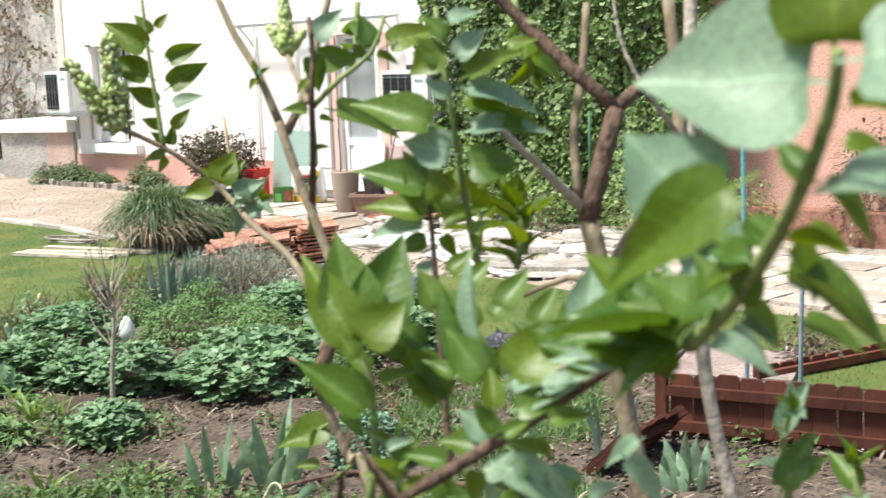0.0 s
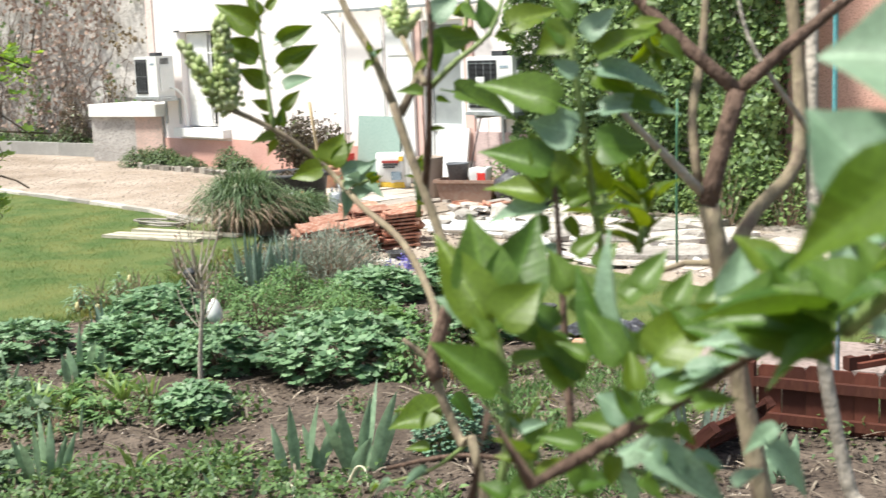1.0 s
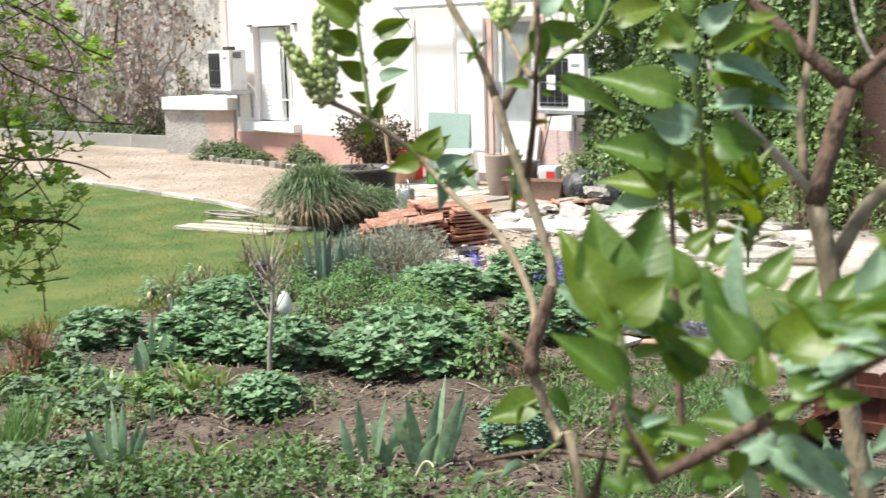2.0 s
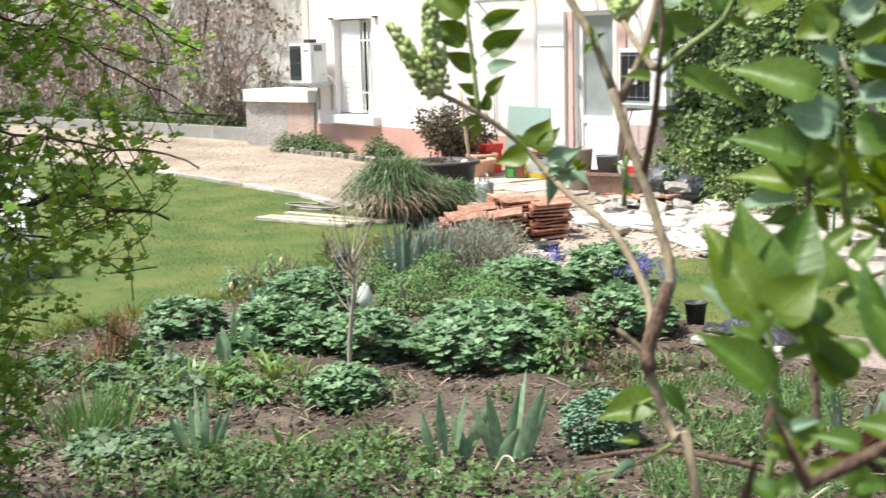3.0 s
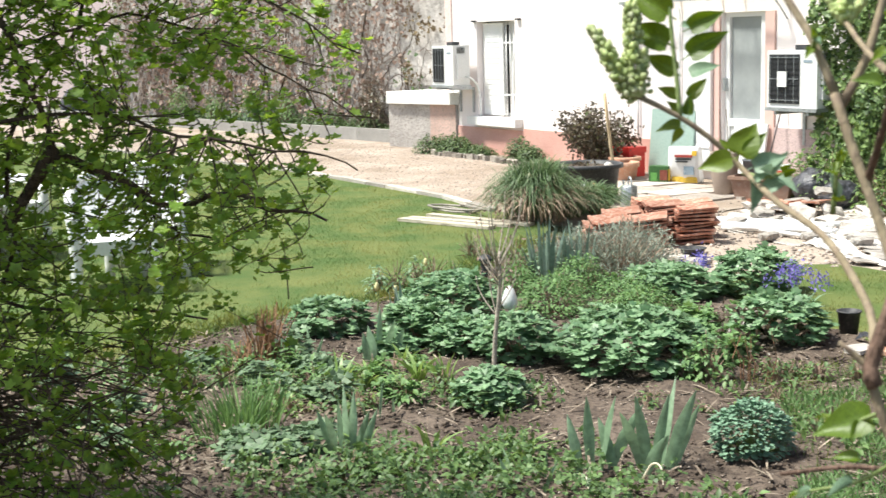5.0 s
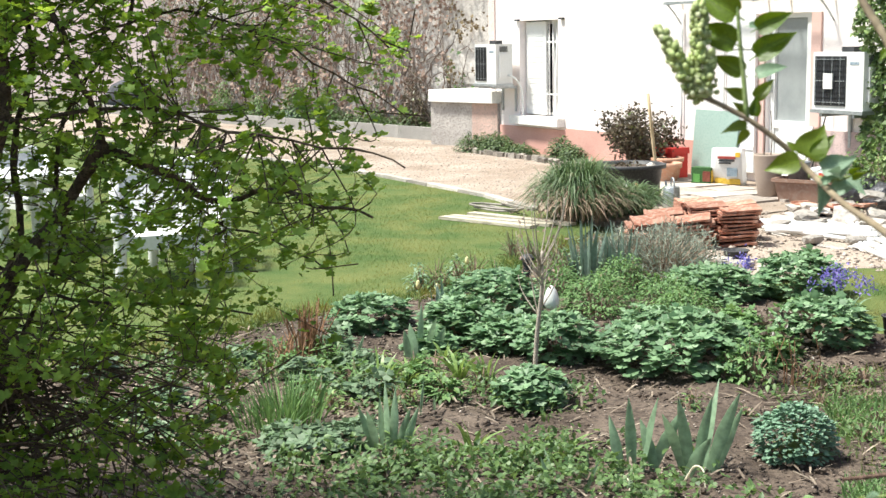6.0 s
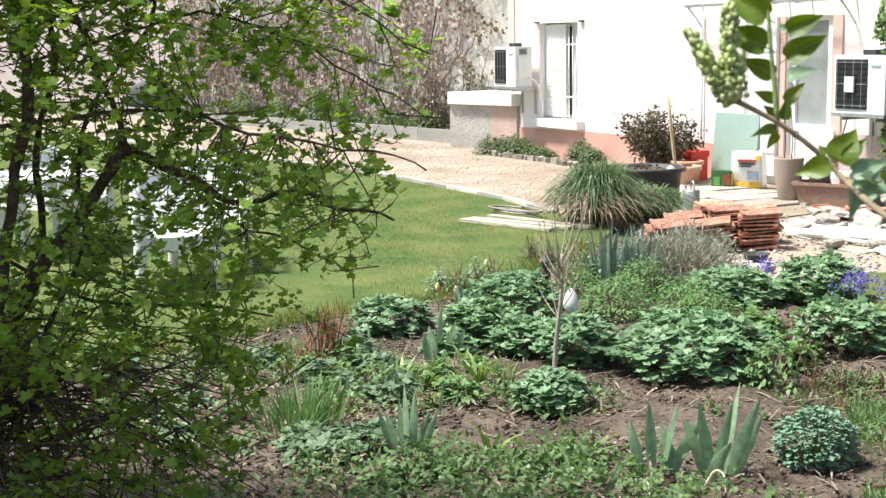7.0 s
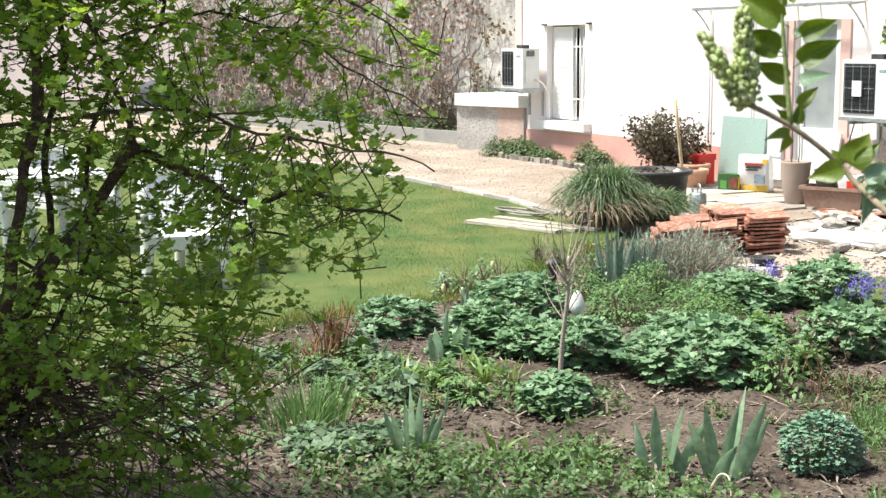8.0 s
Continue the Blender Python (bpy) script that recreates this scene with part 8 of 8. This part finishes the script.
big_leaf((-0.783, 0.669, 1.603), (-0.807, 0.639, 1.629), (0.75, -0.64, 0.16), L_LIY, 0)
big_leaf((-0.783, 0.669, 1.582), (-0.808, 0.639, 1.603), (0.72, -0.61, 0.32), L_LIY, 0)
big_leaf((-0.780, 0.671, 1.561), (-0.798, 0.651, 1.580), (0.71, -0.61, 0.34), L_LIY, 0)
big_leaf((-0.780, 0.671, 1.544), (-0.791, 0.658, 1.555), (0.68, -0.59, 0.43), L_LIY, 0)
big_leaf((-0.788, 0.679, 1.594), (-0.768, 0.701, 1.610), (0.75, -0.64, 0.17), L_LIY, 0)
big_leaf((-0.788, 0.678, 1.573), (-0.766, 0.703, 1.596), (0.73, -0.63, 0.26), L_LIY, 0)
big_leaf((-0.794, 0.686, 1.560), (-0.778, 0.705, 1.572), (0.53, -0.46, 0.72), L_LIG, 6)
big_leaf((-0.785, 0.680, 1.542), (-0.776, 0.692, 1.560), (0.74, -0.64, 0.22), L_LIY, 0)
big_leaf((-0.806, 0.689, 1.599), (-0.794, 0.702, 1.599), (0.54, -0.46, 0.71), L_LIG, 0)
big_leaf((-0.800, 0.680, 1.615), (-0.808, 0.669, 1.634), (0.71, -0.60, 0.38), L_LIY, 0)
big_leaf((-0.799, 0.681, 1.620), (-0.792, 0.688, 1.634), (0.71, -0.60, 0.37), L_LIY, 0)
big_leaf((-0.777, 0.673, 1.534), (-0.775, 0.677, 1.541), (0.72, -0.63, 0.29), L_LIY, 4)
big_leaf((-0.778, 0.672, 1.530), (-0.787, 0.663, 1.544), (0.61, -0.53, 0.59), L_LIY, 1)
big_leaf((-0.776, 0.674, 1.529), (-0.776, 0.676, 1.549), (0.68, -0.59, 0.44), L_LIY, 1)
big_leaf((-0.777, 0.673, 1.524), (-0.792, 0.655, 1.524), (0.52, -0.45, 0.73), L_LIY, 0)
big_leaf((-0.777, 0.673, 1.523), (-0.785, 0.662, 1.512), (0.61, -0.53, 0.59), L_LIY, 2)
big_leaf((-0.727, 0.681, 1.503), (-0.746, 0.658, 1.496), (0.69, -0.65, 0.32), L_LIY, 6)
big_leaf((-0.728, 0.679, 1.500), (-0.720, 0.691, 1.528), (0.71, -0.66, 0.26), L_LIY, 4)
big_leaf((-0.725, 0.683, 1.502), (-0.715, 0.696, 1.522), (0.69, -0.65, 0.32), L_LIY, 0)
big_leaf((-0.722, 0.685, 1.494), (-0.704, 0.705, 1.506), (0.64, -0.61, 0.47), L_LIG, 6)
big_leaf((-0.714, 0.691, 1.478), (-0.700, 0.707, 1.491), (0.56, -0.55, 0.62), L_LIG, 6)
big_leaf((-0.739, 0.683, 1.507), (-0.745, 0.678, 1.516), (0.59, -0.54, 0.60), L_LIY, 1)
big_leaf((-0.718, 0.687, 1.484), (-0.711, 0.696, 1.495), (0.57, -0.55, 0.61), L_LIG, 1)
big_leaf((-0.040, 0.363, 1.585), (-0.078, 0.339, 1.590), (0.38, -0.74, 0.56), L_LIG, 8)
big_leaf((-0.047, 0.341, 1.568), (-0.075, 0.317, 1.548), (0.42, -0.67, 0.61), L_LIY, 7)
big_leaf((-0.060, 0.342, 1.556), (-0.078, 0.336, 1.577), (0.56, -0.66, 0.50), L_LIG, 8)
big_leaf((-0.042, 0.362, 1.588), (-0.042, 0.361, 1.623), (0.47, -0.84, 0.26), L_LIY, 4)
big_leaf((-0.272, 0.486, 1.478), (-0.283, 0.482, 1.499), (0.41, -0.48, 0.78), L_LIL, 6)
big_leaf((-0.270, 0.490, 1.483), (-0.261, 0.501, 1.499), (0.41, -0.48, 0.77), L_LIL, 6)
big_leaf((-0.273, 0.483, 1.469), (-0.282, 0.472, 1.461), (0.32, -0.37, 0.87), L_LIG, 6)
big_leaf((-0.235, 0.479, 1.485), (-0.231, 0.487, 1.504), (0.46, -0.59, 0.67), L_LIL, 6)
big_leaf((-0.231, 0.480, 1.476), (-0.241, 0.476, 1.493), (0.38, -0.49, 0.78), L_LIL, 7)
big_leaf((-0.213, 0.471, 1.489), (-0.208, 0.480, 1.507), (0.38, -0.50, 0.78), L_LIL, 6)
big_leaf((-0.171, 0.425, 1.488), (-0.163, 0.435, 1.502), (0.43, -0.59, 0.68), L_LIL, 6)
big_leaf((-0.165, 0.432, 1.495), (-0.155, 0.442, 1.506), (0.42, -0.61, 0.67), L_LIL, 4)
big_leaf((-0.143, 0.424, 1.500), (-0.131, 0.429, 1.494), (0.34, -0.52, 0.78), L_LIL, 6)
big_leaf((-0.154, 0.429, 1.501), (-0.162, 0.427, 1.518), (0.35, -0.52, 0.78), L_LIL, 6)
big_leaf((-0.140, 0.427, 1.506), (-0.134, 0.434, 1.522), (0.40, -0.63, 0.66), L_LIL, 6)
big_leaf((-0.139, 0.429, 1.513), (-0.150, 0.425, 1.525), (0.34, -0.54, 0.77), L_LIL, 6)
big_leaf((-0.132, 0.430, 1.500), (-0.142, 0.426, 1.506), (0.38, -0.63, 0.67), L_LIL, 4)
big_leaf((-0.188, 0.434, 1.473), (-0.198, 0.429, 1.482), (0.37, -0.49, 0.79), L_LIL, 0)
big_leaf((-0.175, 0.434, 1.483), (-0.185, 0.427, 1.485), (0.21, -0.29, 0.94), L_LIG, 6)
big_leaf((-0.271, 0.445, 1.476), (-0.282, 0.438, 1.489), (0.43, -0.45, 0.78), L_LIL, 6)
big_leaf((-0.278, 0.469, 1.481), (-0.271, 0.478, 1.494), (0.43, -0.46, 0.78), L_LIL, 6)
big_leaf((-0.317, 0.515, 1.478), (-0.328, 0.508, 1.491), (0.43, -0.47, 0.77), L_LIY, 6)
big_leaf((-0.312, 0.521, 1.488), (-0.306, 0.530, 1.503), (0.50, -0.57, 0.65), L_LIL, 6)
big_leaf((-0.334, 0.530, 1.490), (-0.326, 0.540, 1.505), (0.44, -0.48, 0.76), L_LIY, 6)
big_leaf((-0.241, 0.444, 1.473), (-0.252, 0.437, 1.483), (0.41, -0.46, 0.79), L_LIL, 7)
big_leaf((-0.233, 0.421, 1.432), (-0.222, 0.434, 1.438), (0.31, -0.34, 0.89), L_LIL, 6)
big_leaf((-0.211, 0.430, 1.440), (-0.200, 0.435, 1.433), (0.30, -0.36, 0.89), L_LIL, 6)
big_leaf((-0.192, 0.436, 1.451), (-0.181, 0.443, 1.448), (0.21, -0.27, 0.94), L_LIG, 6)
big_leaf((-0.233, 0.437, 1.435), (-0.240, 0.427, 1.427), (0.31, -0.35, 0.89), L_LIY, 6)
big_leaf((-0.198, 0.432, 1.454), (-0.202, 0.425, 1.443), (0.37, -0.47, 0.80), L_LIL, 6)
big_leaf((-0.179, 0.441, 1.440), (-0.172, 0.450, 1.448), (0.20, -0.27, 0.94), L_LIG, 6)
big_leaf((-0.254, 0.412, 1.425), (-0.265, 0.405, 1.433), (0.32, -0.32, 0.89), L_LIL, 6)
big_leaf((-0.363, 0.550, 1.520), (-0.375, 0.540, 1.534), (0.46, -0.49, 0.75), L_LIL, 0)
big_leaf((-0.334, 0.550, 1.530), (-0.325, 0.559, 1.537), (0.44, -0.50, 0.74), L_LIY, 0)
big_leaf((-0.336, 0.545, 1.509), (-0.327, 0.554, 1.516), (0.44, -0.49, 0.75), L_LIL, 6)
big_leaf((-0.335, 0.540, 1.600), (-0.344, 0.532, 1.613), (0.56, -0.62, 0.55), L_LIL, 6)
big_leaf((-0.337, 0.538, 1.608), (-0.325, 0.549, 1.615), (0.48, -0.53, 0.70), L_LIG, 6)
big_leaf((-0.371, 0.615, 1.594), (-0.358, 0.626, 1.602), (0.46, -0.54, 0.71), L_LIY, 6)
big_leaf((-0.373, 0.639, 1.591), (-0.359, 0.650, 1.579), (0.44, -0.55, 0.71), L_LIL, 0)
big_leaf((-0.119, 0.421, 1.509), (-0.138, 0.410, 1.522), (0.32, -0.46, 0.83), L_LIL, 6)
big_leaf((-0.129, 0.426, 1.505), (-0.157, 0.406, 1.514), (0.29, -0.40, 0.87), L_LIL, 7)
big_leaf((-0.135, 0.420, 1.500), (-0.152, 0.408, 1.507), (0.29, -0.39, 0.87), L_LIL, 6)
big_leaf((-0.149, 0.425, 1.511), (-0.140, 0.435, 1.527), (0.39, -0.50, 0.77), L_LIL, 6)
big_leaf((-0.138, 0.433, 1.511), (-0.154, 0.425, 1.529), (0.37, -0.51, 0.77), L_LIL, 6)
big_leaf((-0.117, 0.424, 1.515), (-0.132, 0.416, 1.528), (0.36, -0.52, 0.77), L_LIL, 4)
big_leaf((-0.109, 0.419, 1.523), (-0.116, 0.417, 1.536), (0.35, -0.53, 0.77), L_LIL, 6)
big_leaf((-0.100, 0.412, 1.519), (-0.088, 0.418, 1.513), (0.27, -0.42, 0.87), L_LIG, 7)
big_leaf((-0.125, 0.426, 1.500), (-0.140, 0.415, 1.498), (0.28, -0.40, 0.87), L_LIL, 6)
big_leaf((-0.165, 0.433, 1.493), (-0.181, 0.422, 1.501), (0.39, -0.48, 0.79), L_LIL, 6)
big_leaf((-0.136, 0.421, 1.506), (-0.149, 0.413, 1.517), (0.37, -0.50, 0.78), L_LIY, 6)
big_leaf((-0.092, 0.408, 1.535), (-0.102, 0.404, 1.545), (0.35, -0.55, 0.76), L_LIL, 6)
big_leaf((-0.079, 0.406, 1.541), (-0.088, 0.402, 1.550), (0.33, -0.56, 0.76), L_LIL, 6)
big_leaf((-0.072, 0.399, 1.548), (-0.060, 0.405, 1.542), (0.33, -0.57, 0.75), L_LIY, 6)
big_leaf((-0.086, 0.412, 1.533), (-0.072, 0.419, 1.527), (0.30, -0.49, 0.82), L_LIL, 6)
big_leaf((-0.059, 0.385, 1.560), (-0.067, 0.381, 1.567), (0.33, -0.58, 0.74), L_LIL, 6)
big_leaf((-0.056, 0.388, 1.571), (-0.044, 0.394, 1.568), (0.33, -0.60, 0.73), L_LIY, 6)
big_leaf((-0.087, 0.420, 1.519), (-0.068, 0.429, 1.514), (0.29, -0.49, 0.82), L_LIL, 7)
big_leaf((-0.153, 0.436, 1.516), (-0.166, 0.429, 1.531), (0.39, -0.51, 0.77), L_LIY, 6)
big_leaf((-0.169, 0.432, 1.500), (-0.164, 0.441, 1.518), (0.40, -0.48, 0.78), L_LIL, 6)
big_leaf((-0.186, 0.425, 1.480), (-0.174, 0.438, 1.489), (0.23, -0.26, 0.94), L_LIG, 6)
big_leaf((-0.187, 0.441, 1.492), (-0.199, 0.435, 1.504), (0.40, -0.47, 0.78), L_LIL, 6)
big_leaf((-0.233, 0.457, 1.496), (-0.227, 0.467, 1.515), (0.43, -0.46, 0.77), L_LIL, 6)
big_leaf((-0.276, 0.469, 1.489), (-0.284, 0.466, 1.510), (0.45, -0.44, 0.77), L_LIL, 6)
big_leaf((-0.264, 0.450, 1.480), (-0.274, 0.443, 1.494), (0.45, -0.43, 0.78), L_LIL, 6)
big_leaf((-0.142, 0.451, 1.497), (-0.173, 0.432, 1.509), (0.41, -0.61, 0.67), L_LIL, 7)
big_leaf((-0.149, 0.459, 1.497), (-0.169, 0.446, 1.502), (0.47, -0.69, 0.55), L_LIL, 6)
big_leaf((-0.154, 0.455, 1.495), (-0.174, 0.440, 1.493), (0.36, -0.51, 0.78), L_LIL, 6)
big_leaf((-0.233, 0.450, 1.472), (-0.248, 0.445, 1.501), (0.56, -0.60, 0.57), L_LIL, 7)
big_leaf((-0.221, 0.449, 1.476), (-0.233, 0.442, 1.489), (0.49, -0.54, 0.68), L_LIL, 6)
big_leaf((-0.254, 0.455, 1.461), (-0.270, 0.445, 1.479), (0.51, -0.52, 0.69), L_LIL, 7)
big_leaf((-0.280, 0.474, 1.465), (-0.295, 0.462, 1.474), (0.52, -0.52, 0.68), L_LIL, 6)
big_leaf((-0.291, 0.466, 1.474), (-0.312, 0.447, 1.488), (0.54, -0.51, 0.67), L_LIL, 7)
big_leaf((-0.300, 0.454, 1.466), (-0.310, 0.445, 1.475), (0.54, -0.49, 0.68), L_LIL, 6)
big_leaf((-0.125, 0.454, 1.513), (-0.138, 0.448, 1.522), (0.48, -0.78, 0.41), L_LIL, 6)
big_leaf((-0.153, 0.458, 1.502), (-0.161, 0.457, 1.522), (0.52, -0.75, 0.42), L_LIL, 7)
big_leaf((-0.149, 0.461, 1.502), (-0.151, 0.465, 1.526), (0.42, -0.62, 0.67), L_LIG, 6)
big_leaf((-0.129, 0.450, 1.506), (-0.115, 0.457, 1.498), (0.34, -0.53, 0.78), L_LIG, 7)
big_leaf((-0.185, 0.483, 1.452), (-0.197, 0.471, 1.444), (0.35, -0.48, 0.80), L_LIG, 7)
big_leaf((-0.199, 0.464, 1.432), (-0.214, 0.456, 1.444), (0.43, -0.54, 0.72), L_LIL, 6)
big_leaf((-0.180, 0.461, 1.453), (-0.162, 0.467, 1.437), (0.36, -0.47, 0.80), L_LIG, 7)
big_leaf((-0.213, 0.458, 1.446), (-0.225, 0.450, 1.452), (0.46, -0.53, 0.71), L_LIL, 6)
big_leaf((-0.142, 0.503, 1.432), (-0.136, 0.516, 1.457), (0.40, -0.67, 0.62), L_LIL, 7)
big_leaf((-0.140, 0.507, 1.438), (-0.130, 0.516, 1.448), (0.35, -0.60, 0.72), L_LIL, 6)
